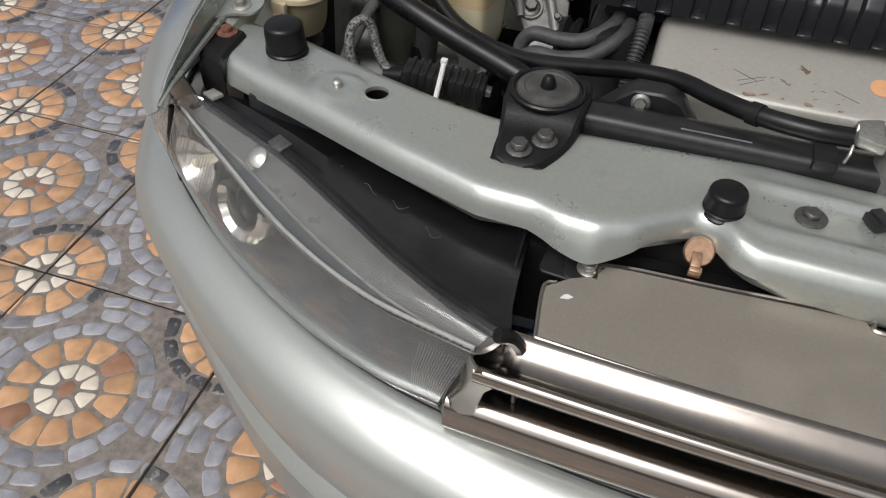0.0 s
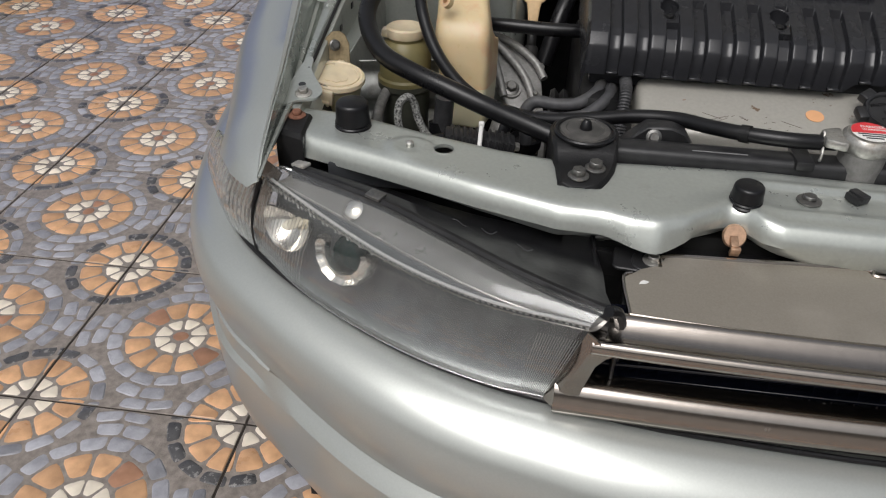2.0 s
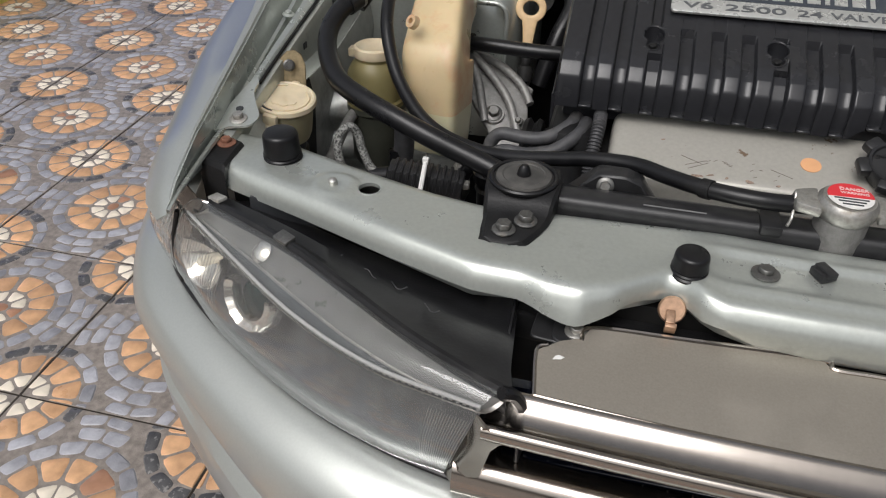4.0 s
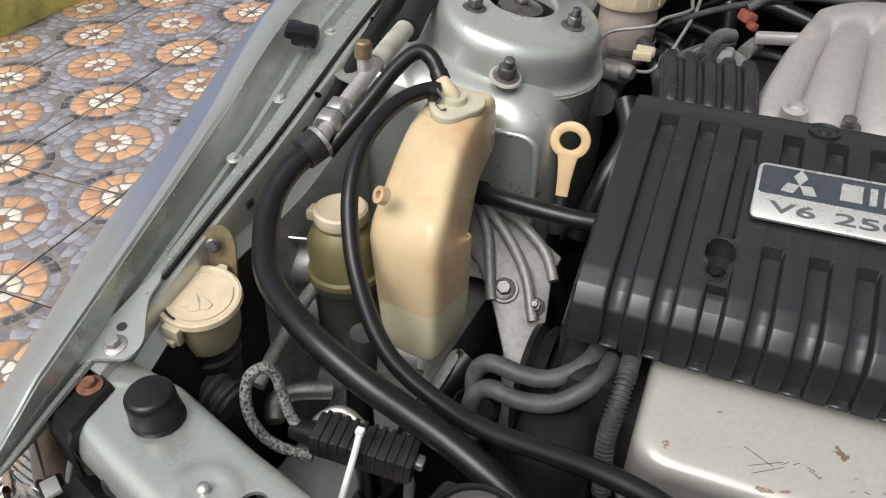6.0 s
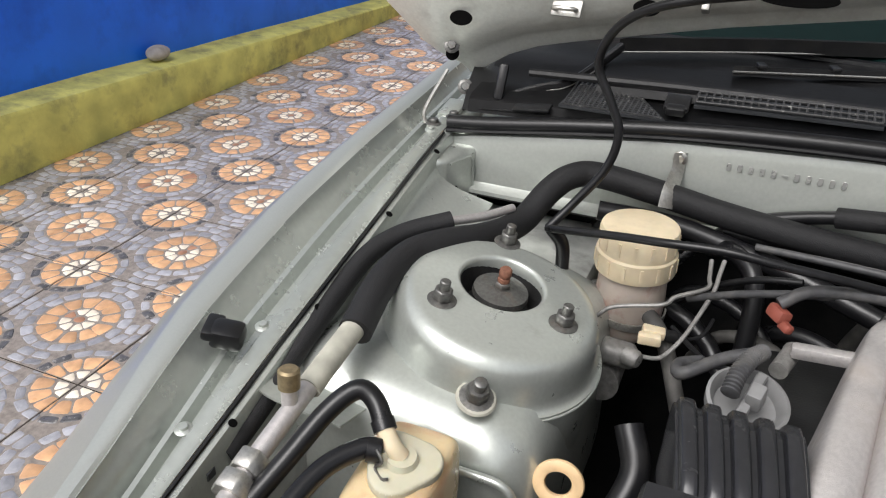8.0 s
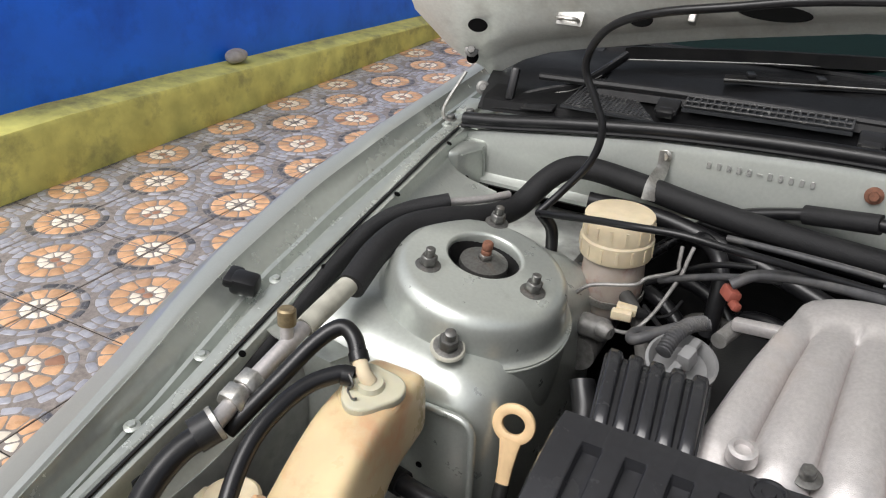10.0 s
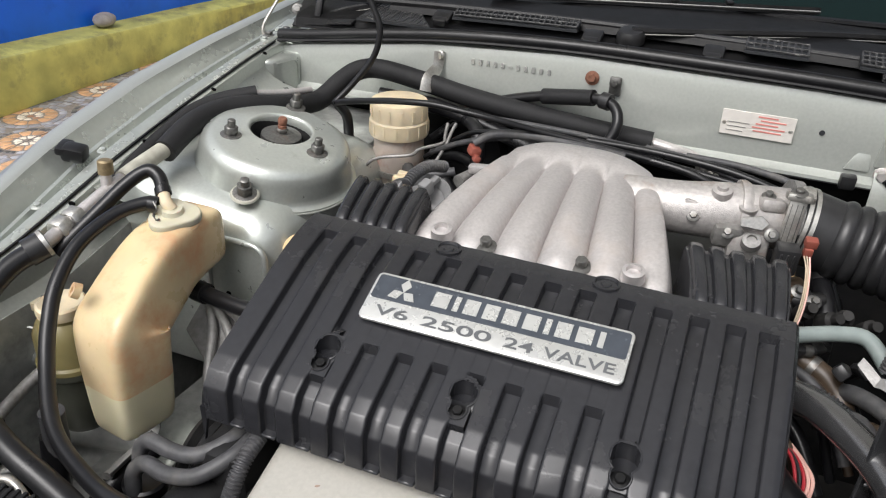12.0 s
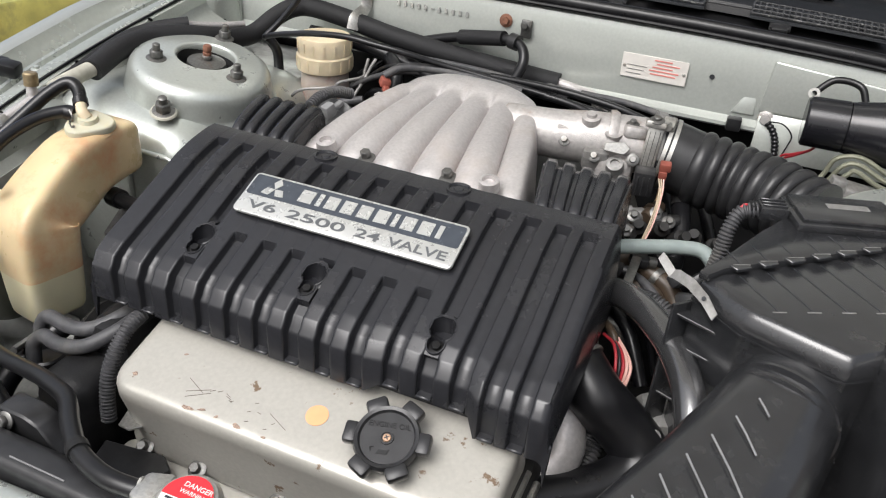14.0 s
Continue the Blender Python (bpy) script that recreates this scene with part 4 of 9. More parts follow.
    for q, a in (((-0.200, 0.496), 20), ((-0.168, 0.486), -10), ((-0.243, 0.512), 60), ((-0.130, 0.462), 40), ((-0.300, 0.535), 15)):
        part("scuff", tube([(q[0] + 0.016 * (j / 4 - 0.5), q[1] + 0.006 * math.sin(j * 0.9 + a), 0.7115 + 0.03 * max(0.0, -0.2 - q[0])) for j in range(5)], 0.0005, 5), LOOM, lamp)
    part("tip_seal", tube([(-0.050, 0.376, 0.709), (-0.040, 0.384, 0.700), (-0.036, 0.395, 0.67), (-0.06, 0.405, 0.62)], 0.006, 8), RUBBER, lamp)
    part("tab", rbox((0.020, 0.014, 0.004), pose(-0.291, 0.507, 0.7290, 8, 0, -30), 0.001), GREYBOLT, lamp, "small tarnished adjuster tab")
    part("clip", rbox((0.020, 0.012, 0.004), pose(-0.384, 0.551, 0.733, 0, -10, -30), 0.001), SPRING, lamp)
    # signal lamp round the corner
    sig = thing("signal_lamp", "clear corner signal lamp with vertical flutes", "signal lamp")
    b2, r2 = smooth_path(HB[4:], 8), smooth_path(HR[4:], 8)
    rings = []
    for p, q in zip(b2, r2):
        rings.append([p + (q - p) * w + Vector((-0.012, -0.006, 0)) * math.sin(math.pi * w) for w in (0, 0.2, 0.4, 0.6, 0.8, 1.0)])
    part("lens", thick(loft(rings, False), 0.0025), LENS, sig).visible_shadow = False
    back = [[v + Vector((0.016, 0.016, 0)) for v in ring] for ring in rings]
    part("reflector", thick(loft(back, False), 0.002), SIGBACK, sig)
    fl = bmesh.new()
    for i in range(0, len(rings) - 1):
        for f in (0.0,):
            pts = [rings[i][k].lerp(rings[i + 1][k], f) + Vector((0.003, 0.003, 0)) for k in range(6)]
            side = (rings[i + 1][2] - rings[i][2]).normalized() * 0.0012
            for p, q in zip(pts, pts[1:]):
                v = [fl.verts.new(x) for x in (p - side, q - side, q - Vector((0.002, 0.002, 0)), p - Vector((0.002, 0.002, 0)), q + side, p + side)]
                fl.faces.new((v[0], v[1], v[2], v[3]))
                fl.faces.new((v[3], v[2], v[4], v[5]))
    part("flutes", fl, BADGESIL, sig)
    part("divider", tube([HB[4], (-0.447, 0.548, 0.66), (-0.432, 0.546, 0.712)], 0.003, 8), DULL, sig)
    return lamp


# ---- grille and radiator plate ----
def build_grille():
    grille = thing("grille", "chrome radiator grille darkened for its reflections, with a black opening", "grille")
    x0, x1 = -0.062, 2 * MID + 0.062
    xs = [x0 + (x1 - x0) * k / 40 for k in range(41)]
    bow = lambda x: -0.010 * (1 - ((x - MID) / (MID - x0)) ** 2)
    prof = [(0.404, 0.6875), (0.399, 0.688), (0.396, 0.6855), (0.390, 0.680), (0.379, 0.6755), (0.371, 0.6765), (0.3665, 0.681), (0.362, 0.6855), (0.358, 0.6845), (0.3555, 0.679), (0.3575, 0.671), (0.366, 0.665), (0.40, 0.663)]
    part("top_bar", thick(loft([[Vector((x, y + bow(x), z)) for y, z in prof] for x in xs], False), 0.002), CHROME, grille, "", 60)
    x0, x1 = -0.088, 2 * MID + 0.088
    xs = [x0 + (x1 - x0) * k / 40 for k in range(41)]
    prof = [(0.404, 0.612), (0.390, 0.6115), (0.382, 0.609), (0.377, 0.601), (0.3745, 0.590), (0.3735, 0.583), (0.3755, 0.577), (0.385, 0.574), (0.40, 0.572)]
    part("bottom_bar", thick(loft([[Vector((x, y + bow(x) - 0.004, z)) for y, z in prof] for x in xs], False), 0.002), CHROME, grille, "", 60)
    for s in (0, 1):
        fx = lambda x: 2 * MID - x if s else x
        a = [[Vector((fx(px), py, pz)) for px, py, pz in ring] for ring in (
            ((-0.066, 0.366, 0.690), (-0.058, 0.358, 0.689), (-0.043, 0.360, 0.671), (-0.040, 0.400, 0.668)),
            ((-0.071, 0.370, 0.670), (-0.063, 0.362, 0.669), (-0.048, 0.364, 0.664), (-0.044, 0.402, 0.662)),
            ((-0.077, 0.375, 0.648), (-0.069, 0.366, 0.647), (-0.056, 0.369, 0.648), (-0.050, 0.405, 0.648)),
            ((-0.086, 0.382, 0.622), (-0.078, 0.373, 0.621), (-0.062, 0.374, 0.618), (-0.055, 0.410, 0.618)),
            ((-0.096, 0.390, 0.578), (-0.088, 0.382, 0.577), (-0.070, 0.376, 0.580), (-0.060, 0.410, 0.585)))]
        part("end_cap", thick(loft(a, False), 0.002), CHROME, grille)
    part("backing", span(-0.055, 2 * MID + 0.055, 0.415, 0.425, 0.57, 0.68, 0), GLOSSBLACK, grille)
    mesh = []
    for k in range(26):
        x = -0.03 + k * 0.0215
        mesh.append(span(x, x + 0.004, 0.404, 0.414, 0.59, 0.668, 0.001, 1))
    for k in range(4):
        z = 0.603 + k * 0.017
        mesh.append(span(-0.05, 2 * MID + 0.05, 0.402, 0.412, z, z + 0.004, 0.001, 1))
    part("mesh_insert", merge(*mesh), GLOSSBLACK, grille, "black grille mesh")
    plate = thing("radiator_plate", "flat metal plate coloured with its taupe reflection, over the radiator opening", "panel")
    poly = [(-0.026, 0.402), (0.08, 0.396), (MID, 0.392), (2 * MID - 0.08, 0.396), (2 * MID + 0.026, 0.402), (2 * MID + 0.031, 0.447), (2 * MID + 0.012, 0.463), (2 * MID - 0.014, 0.482), (2 * MID - 0.208, 0.490), (2 * MID - 0.216, 0.481), (0.216, 0.481), (0.208, 0.490), (0.014, 0.482), (0.006, 0.468), (-0.012, 0.461), (-0.031, 0.447)]
    bm = prism([(x, y) for x, y in poly], 0.0025, Matrix(), 0)
    for v in bm.verts:
        v.co.z += 0.685 + (v.co.y - 0.40) * 0.20
    part("sheet", bm, TAUPE, plate)
    part("rolled_edge", tube([(0.006, 0.466, 0.699), (0.014, 0.482, 0.703), (0.10, 0.486, 0.7045), (0.206, 0.490, 0.7055), (0.218, 0.481, 0.7035), (MID, 0.481, 0.7035), (0.30, 0.481, 0.7035)], 0.0026, 8), CHROME, plate)
    part("fold", tube([(-0.026, 0.402, 0.6875), (-0.031, 0.447, 0.6965), (-0.022, 0.455, 0.698)], 0.0020, 8), CHROME, plate)
    part("front_fold", tube([(-0.026, 0.402, 0.6875), (0.08, 0.396, 0.6863), (MID, 0.392, 0.6855), (2 * MID - 0.08, 0.396, 0.6863)], 0.0014, 6), CHROME, plate)
    radiator = thing("radiator", "black radiator and fan shroud behind the bar", "radiator")
    global RADIATOR
    RADIATOR = radiator
    part("core", span(-0.02, 0.52, 0.53, 0.575, 0.28, 0.70, 0.004), DARK, radiator)
    part("shroud", span(0.0, 0.50, 0.60, 0.66, 0.30, 0.705, 0.012), DULL, radiator)
    return grille


# ---- engine ----
GROOVES = (-0.033, 0.003, 0.040, 0.076, 0.112, 0.147, 0.183, 0.219, 0.254, 0.292, 0.327, 0.361, 0.394, 0.423)


def cover_top(y):
    return lerp_at([(0.828, 0.800), (0.834, 0.811), (0.850, 0.8205), (0.918, 0.8485), (0.970, 0.8705), (1.0, 0.879), (1.03, 0.884), (1.045, 0.884)], y)[0]


def plain_text(name, text, size, m, mat, parent, width=None, tall=1.0, weight=0.0, align="LEFT"):
    """Raised lettering on the plane of m, stretched to a given width."""
    cu = bpy.data.curves.new(name, "FONT")
    cu.body, cu.size, cu.extrude, cu.align_x, cu.offset = text, size, 0.0003, align, weight
    tmp = bpy.data.objects.new(name, cu)
    scene.collection.objects.link(tmp)
    me = bpy.data.meshes.new_from_object(tmp.evaluated_get(bpy.context.evaluated_depsgraph_get()))
    bpy.data.objects.remove(tmp)
    wide = max(v.co.x for v in me.vertices) - min(v.co.x for v in me.vertices)
    me.transform(m @ Matrix.Diagonal((width / wide if width else 1, tall, 1, 1)))
    me.materials.append(mat)
    ob = new(name, me)
    ob.parent = parent
    return ob


def ear_bm(front, back, y0, y1, z, ribs=5):
    """A ribbed cap: front and back give its left and right ends, z its height."""
    rows = []
    for y, top, g in ((y0 - 0.004, z - 0.030, 0.2), (y0, z - 0.020, 0.4), (y0 + 0.010, z - 0.012, 1.0), (y0 + 0.022, z - 0.008, 1.0), (y0 + 0.05, z - 0.003, 1.0), (y1 - 0.02, z, 1.0), (y1 - 0.006, z - 0.002, 1.0), (y1, z - 0.008, 1.0), (y1 + 0.003, z - 0.03, 0.6), (y1 + 0.004, z - 0.09, 0.3)):
        w = (y - y0) / (y1 - y0)
        a, b = front[0] + (back[0] - front[0]) * w, front[1] + (back[1] - front[1]) * w
        row = [Vector((a - 0.002, y, z - 0.09)), Vector((a - 0.001, y, top - 0.02)), Vector((a, y, top - 0.008))]
        for k in range(ribs):
            for f, h in ((0.04, 0.0), (0.10, 0.0), (0.16, 0.55), (0.24, 0.92), (0.36, 1.0), (0.64, 1.0), (0.76, 0.92), (0.84, 0.55), (0.90, 0.0), (0.96, 0.0)):
                row.append(Vector((a + (b - a) * (k + f) / ribs, y, top - 0.0075 * (1 - h) * g)))
        row += [Vector((b, y, top - 0.008)), Vector((b + 0.001, y, top - 0.02)), Vector((b + 0.002, y, z - 0.09))]
        rows.append(row)
    return loft(rows, False)


def build_cover():
    cover = thing("engine_cover", "black ribbed plastic engine cover with a metal badge", "engine cover")
    x0, x1 = -0.067, 0.445
    ys = [0.824, 0.826, 0.829, 0.834, 0.842, 0.852, 0.88, 0.897, 0.900, 0.9149, 0.9151, 0.945, 0.9749, 0.9751, 0.995, 1.004, 1.010, 1.015, 1.0180, 1.0190, 1.022, 1.034, 1.042, 1.046]
    xs = [(x0, 0), (x0 + 0.006, 0)]
    for c in GROOVES:
        for f, g in ((-0.0115, 0), (-0.0098, 0.015), (-0.0088, 0.09), (-0.0082, 0.26), (-0.0074, 0.93), (-0.0066, 1), (0.0, 1), (0.0066, 1), (0.0074, 0.93), (0.0082, 0.26), (0.0088, 0.09), (0.0098, 0.015), (0.0115, 0)):
            xs.append((c + f, g))
    xs += [(x1 - 0.005, 0), (x1, 0)]
    wells = ((0.036, 0.886), (0.178, 0.880), (0.327, 0.866))
    WR = 0.0135
    for wx, wy in wells:
        xs += [(wx - 0.0185 + 0.0023 * k, lerp_at(xs, wx - 0.0185 + 0.0023 * k)[0]) for k in range(17)]
        xs.sort()
    ys = sorted(set(ys + [0.834 + 0.0023 * k for k in range(31)]))
    low_of = lambda x: 0.752 if x > 0.378 else (0.768 if x > 0.273 else 0.757)
    rows = []
    for x, g in xs:
        prof = [Vector((x, 0.826 + 0.002, low_of(x)))]
        out = 0.006 if x > 0.378 else (-0.003 if x > 0.273 else 0.0)
        prof.append(Vector((x, 0.824 - out + 0.007 * g, low_of(x))))
        under = 0.045 < x < 0.315
        for y in ys:
            top = cover_top(y) if y > 0.828 else 0.795 + (y - 0.824) * 2.0
            depth = 0.0
            if g:
                depth = 0.0105 * g
                depth *= max(0.03, min(1.0, (1.0189 - y) / 0.0008))
                if 0.915 < y < 0.975 and under:
                    depth = 0.0005 * g
                if any(math.hypot(x - wx, y - wy) < WR + 0.004 or abs(x - wx) < 0.0115 and wy - 0.03 < y < wy for wx, wy in wells):
                    depth *= 0.1
                if under and 0.899 < y < 0.918:
                    depth = 0.0005 * g
            fall = max(0.0, min(1.0, (0.866 - y) / 0.032))
            prof.append(Vector((x, y + depth * 0.8 * fall - out * fall, top - depth * (1 - 0.35 * fall))))
        prof += [Vector((x, 1.048, 0.878)), Vector((x, 1.048, 0.850))]
        rows.append(prof)
    bm = loft(rows, False)
    gone = [f for f in bm.faces if f.calc_center_median().z > 0.81 and any(all(math.hypot(v.co.x - wx, v.co.y - wy) < WR * 1.03 or math.hypot(v.co.x - wx, v.co.y - wy + 0.016) < 0.0095 for v in f.verts) for wx, wy in wells)]
    bmesh.ops.delete(bm, geom=gone, context="FACES")
    for side in (x0, x1):
        d = -0.003 if side == x0 else 0.004
        r = rows[0] if side == x0 else rows[-1]
        sk = loft([r, [Vector((v.x + d, v.y + 0.002 * (v.y < 0.85), v.z - 0.006)) for v in r], [Vector((v.x + d * 2.0, v.y, min(v.z - 0.03, 0.85))) for v in r], [Vector((v.x + d * 2.4, v.y, 0.770)) for v in r]], False)
        bm = merge(bm, sk)
    bmesh.ops.remove_doubles(bm, verts=bm.verts, dist=1e-5)
    part("ribbed_shell", bm, COVER, cover, "", 55)
    part("underside", span(x0 + 0.006, x1 - 0.006, 0.846, 1.044, 0.735, 0.782, 0.004), COVER, cover)
    # little lips under the grooves of the front edge
    for x in GROOVES:
        out = 0.006 if x > 0.378 else (-0.003 if x > 0.273 else 0.0)
        part("foot_lip", span(x - 0.0078, x + 0.0078, 0.8225 - out, 0.836 - out, low_of(x) + 0.001, low_of(x) + 0.0045, 0.0012, 1), COVER, cover)
    # bolt wells
    for x, y in wells:
        deep = cover_top(y - 0.025) - 0.003
        outline = [(x + WR * math.cos(radians(a)), y + WR * math.sin(radians(a))) for a in [-55 + 290 * k / 30 for k in range(31)]]
        outline += [(x + 0.009 * math.cos(radians(a)), y - 0.016 + 0.009 * math.sin(radians(a))) for a in [148 + 244 * k / 20 for k in range(21)]]
        cup = loft([[Vector((px, py, deep)) for px, py in outline], [Vector((px, py, cover_top(py) + 0.0004)) for px, py in outline]], True, False)
        cup.faces.new([v for v in cup.verts if v.co.z < deep + 1e-5])
        part("bolt_well", cup, COVER, cover, "keyhole recess in the cover")
        part("well_rim", tube([Vector((px, py, cover_top(py) - 0.0006)) for px, py in outline + outline[:1]], 0.0010, 6, 1), COVER, cover)
        part("bolt", hexbolt((x, y - 0.014, deep), (0, -0.2, 1), 0.0052, 0.004), DULL, cover)
    for x, y in ((0.100, 1.034), (0.268, 1.036)):
        part("screw_seat", lathe([(0.014, -0.004), (0.014, 0.0015), (0.0115, 0.002), (0.010, -0.001), (0.006, -0.001), (0.005, 0.001), (0, 0.001)], (x, y, 0.884), (0, 0, 1), 24), COVER, cover)
    part("ear", ear_bm((-0.046, 0.044), (-0.064, 0.034), 1.044, 1.142, 0.899), COVER, cover, "ribbed black ear behind the cover", 50)
    part("ear", ear_bm((0.352, 0.440), (0.330, 0.438), 1.044, 1.152, 0.897), COVER, cover, "ribbed black ear behind the cover", 50)
    # badge
    a, b, c = Vector((0.051, 0.918, 0.8535)), Vector((0.310, 0.9185, 0.8555)), Vector((0.051, 0.971, 0.8755))
    ux, uy = (b - a).normalized(), (c - a).normalized()
    uz = ux.cross(uy).normalized()
    bm4 = Matrix.Translation(a - uz * 0.001)
    bm4 = bm4 @ Matrix((ux, uy, uz)).transposed().to_4x4()
    W, Hh = (b - a).length, (c - a).length
    mid = Matrix.Translation((W / 2, Hh / 2, 0))
    badge = part("badge", prism(rounded(W, Hh, 0.006), 0.004, bm4 @ mid, 0.0012, 2), BADGESIL, cover, "silver and blue-grey metal badge, scuffed")
    part("badge_field", prism(rounded(W - 0.006, Hh * 0.50, 0.003), 0.0006, bm4 @ Matrix.Translation((W / 2, Hh * 0.695, 0.004)), 0), BADGE, badge, "blue-grey upper field")
    # mark of three diamonds and plain bars for the maker's word
    dm = [(0, 0), (0.0056, 0.0082), (0, 0.0164), (-0.0056, 0.0082)]
    for k, ang in enumerate((0, 120, 240)):
        part("mark_diamond", prism(dm, 0.0006, bm4 @ Matrix.Translation((0.034, Hh * 0.665, 0.0046)) @ pose(0, 0, 0, 0, 0, ang), 0), BADGESIL, badge)
    xx = 0.0655
    for w in (0.0165, 0.0055, 0.0145, 0.0145, 0.0150, 0.0150, 0.0055, 0.0145, 0.0150, 0.0055):
        part("word_bar", prism([(xx, Hh * 0.545), (xx + w, Hh * 0.545), (xx + w, Hh * 0.845), (xx, Hh * 0.845)], 0.0005, bm4 @ Matrix.Translation((0, 0, 0.0046))), BADGESIL, badge)
        xx += w + 0.0052
    for text, px, wide in (("V6", 0.014, 0.036), ("2500", 0.063, 0.070), ("24", 0.146, 0.028), ("VALVE", 0.184, 0.066)):
        plain_text("lettering", text, 0.020, bm4 @ Matrix.Translation((px, Hh * 0.135, 0.0043)), BADGEINK, badge, wide, 0.78, 0.00025)
    return cover


def build_engine():
    eng = thing("engine", "silver V6 engine with a painted valve cover", "engine")
    m = pose(0.215, 0.790, 0.690, 16)
    rings = []
    for z, g in ((-0.075, 0.0), (-0.068, -0.006), (-0.058, -0.006), (-0.052, 0.0), (0.022, 0.001), (0.032, 0.0025), (0.0365, 0.005), (0.0388, 0.009), (0.0398, 0.015), (0.040, 0.028)):
        rings.append([m @ Vector((x, y + 0.03, z)) for x, y in rounded(0.425 - 2 * g, 0.13 - 2 * g, max(0.01, 0.03 - g * 0.3), 6)])
    vc = part("valve_cover", loft(rings), VALVE, eng, "silver painted valve cover, paint scratched and chipped", 45)
    for x in (0.03, 0.10, 0.20, 0.32, 0.40):
        part("bolt", hexbolt(m @ Vector((x - 0.215, -0.042, -0.056)), m.to_3x3() @ Vector((0, -0.3, 1)), 0.006, 0.008), GREYBOLT, vc)
    part("sticker", lathe([(0, 0), (0.0115, 0), (0.0115, 0.0006), (0, 0.0006)], m @ Vector((0.016, 0.017, 0.0402)), m.to_3x3() @ Vector((0, 0, 1)), 24), ORANGEDOT, vc, "round peach sticker")
    up = m.to_3x3() @ Vector((0, -0.12, 1))
    cap = part("oil_cap", lathe([(0, 0), (0.027, 0), (0.028, 0.010), (0.0310, 0.012), (0.0318, 0.019), (0.0300, 0.0225), (0.0268, 0.0215), (0.0252, 0.0185), (0.012, 0.0185), (0.0, 0.0185)], (0.313, 0.789, 0.736), up, 36), PLASTIC, eng, "black plastic oil filler cap with six lugs")
    cm = frame_of((0.313, 0.789, 0.736), up)
    for k in range(6):
        part("lug", rbox((0.014, 0.021, 0.012), cm @ pose(0, 0, 0.0165, 0, 0, 60 * k + 10) @ Matrix.Translation((0.0345, 0, 0)), 0.0034), PLASTIC, cap)
    part("screw", lathe([(0, 0), (0.0042, 0), (0.0036, 0.0014), (0, 0.0016)], cm @ Vector((0, 0, 0.0185)), up, 14), COPPER, cap, "small tarnished screw")
    for turn_ in (0, 90):
        part("screw_slot", rbox((0.005, 0.0010, 0.0005), cm @ pose(0, 0, 0.0202, 0, 0, 40 + turn_), 0), INK_SHADE, cap)
    part("screw_well", lathe([(0.0050, 0), (0.0068, 0), (0.0064, 0.0012), (0.0054, 0.0012)], cm @ Vector((0, 0, 0.0184)), up, 20, True), PLASTIC, cap)
    part("symbol", merge(prism([(-0.006, -0.003), (0.004, -0.003), (0.006, 0.002), (0.003, 0.001), (-0.004, 0.001)], 0.0006, cm @ pose(0, 0, 0.0185, 0, 0, 12) @ Matrix.Translation((-0.001, -0.013, 0)), 0), tube([cm @ Vector((-0.009, -0.016, 0.019)), cm @ Vector((-0.011, -0.013, 0.019)), cm @ Vector((-0.008, -0.012, 0.019))], 0.0006, 6, 2)), DULL, cap, "moulded oil can symbol")
    for txt, yy, sz in (("ENGINE OIL", 0.010, 0.0075),):
        cu = bpy.data.curves.new("lettering", "FONT")
        cu.body, cu.size, cu.extrude, cu.align_x = txt, sz, 0.0004, "CENTER"
        tmp = bpy.data.objects.new("lettering", cu)
        scene.collection.objects.link(tmp)
        me = bpy.data.meshes.new_from_object(tmp.evaluated_get(bpy.context.evaluated_depsgraph_get()))
        bpy.data.objects.remove(tmp)
        me.transform(cm @ pose(0, 0, 0.0188, 0, 0, 12) @ Matrix.Translation((0, yy, 0)))
        me.materials.append(DULL)
        let = new("lettering", me)
        let.parent = cap
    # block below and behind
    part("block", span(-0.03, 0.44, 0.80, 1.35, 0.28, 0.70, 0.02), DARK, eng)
    part("rear_bank", span(0.0, 0.40, 1.15, 1.40, 0.68, 0.80, 0.02), DULL, eng)
    part("timing_cover", span(-0.075, -0.01, 0.80, 1.15, 0.40, 0.735, 0.02), DULL, eng)
    part("pulley", lathe([(0, 0), (0.055, 0), (0.058, 0.006), (0.05, 0.012), (0.058, 0.018), (0.055, 0.024), (0, 0.024)], (-0.085, 0.86, 0.655), (-1, 0, 0), 36), DULL, eng)
    # intake manifold: six runners into one plenum
    man = thing("intake_manifold", "cast aluminium intake manifold with six rounded runners", "intake manifold")
    nu, nv = 108, 46
    rings = []
    for j in range(nv + 1):
        y = 1.040 + 0.330 * j / nv
        xl = lerp_at([(1.04, 0.018), (1.10, 0.026), (1.20, 0.048), (1.27, 0.066), (1.31, 0.076), (1.335, 0.088), (1.355, 0.108), (1.37, 0.135)], y)[0]
        xr = lerp_at([(1.04, 0.346), (1.10, 0.338), (1.20, 0.312), (1.27, 0.292), (1.305, 0.281), (1.33, 0.262), (1.355, 0.230), (1.37, 0.200)], y)[0]
        crest = lerp_at([(1.04, 0.838), (1.06, 0.858), (1.085, 0.873), (1.12, 0.885), (1.16, 0.8935), (1.20, 0.8985), (1.24, 0.9015), (1.28, 0.903), (1.37, 0.893)], y)[0]
        dome = lerp_at([(1.04, 0.80), (1.24, 0.897), (1.27, 0.9045), (1.29, 0.909), (1.312, 0.9115), (1.328, 0.9095), (1.343, 0.9025), (1.355, 0.891), (1.364, 0.876), (1.37, 0.852)], y)[0]
        ring = []
        for i in range(nu + 1):
            u = i / nu
            v = (6 * u) % 1.0 if u < 1 else 1.0
            lobe = math.sqrt(max(0.0, 1 - (2 * v - 1) ** 2))
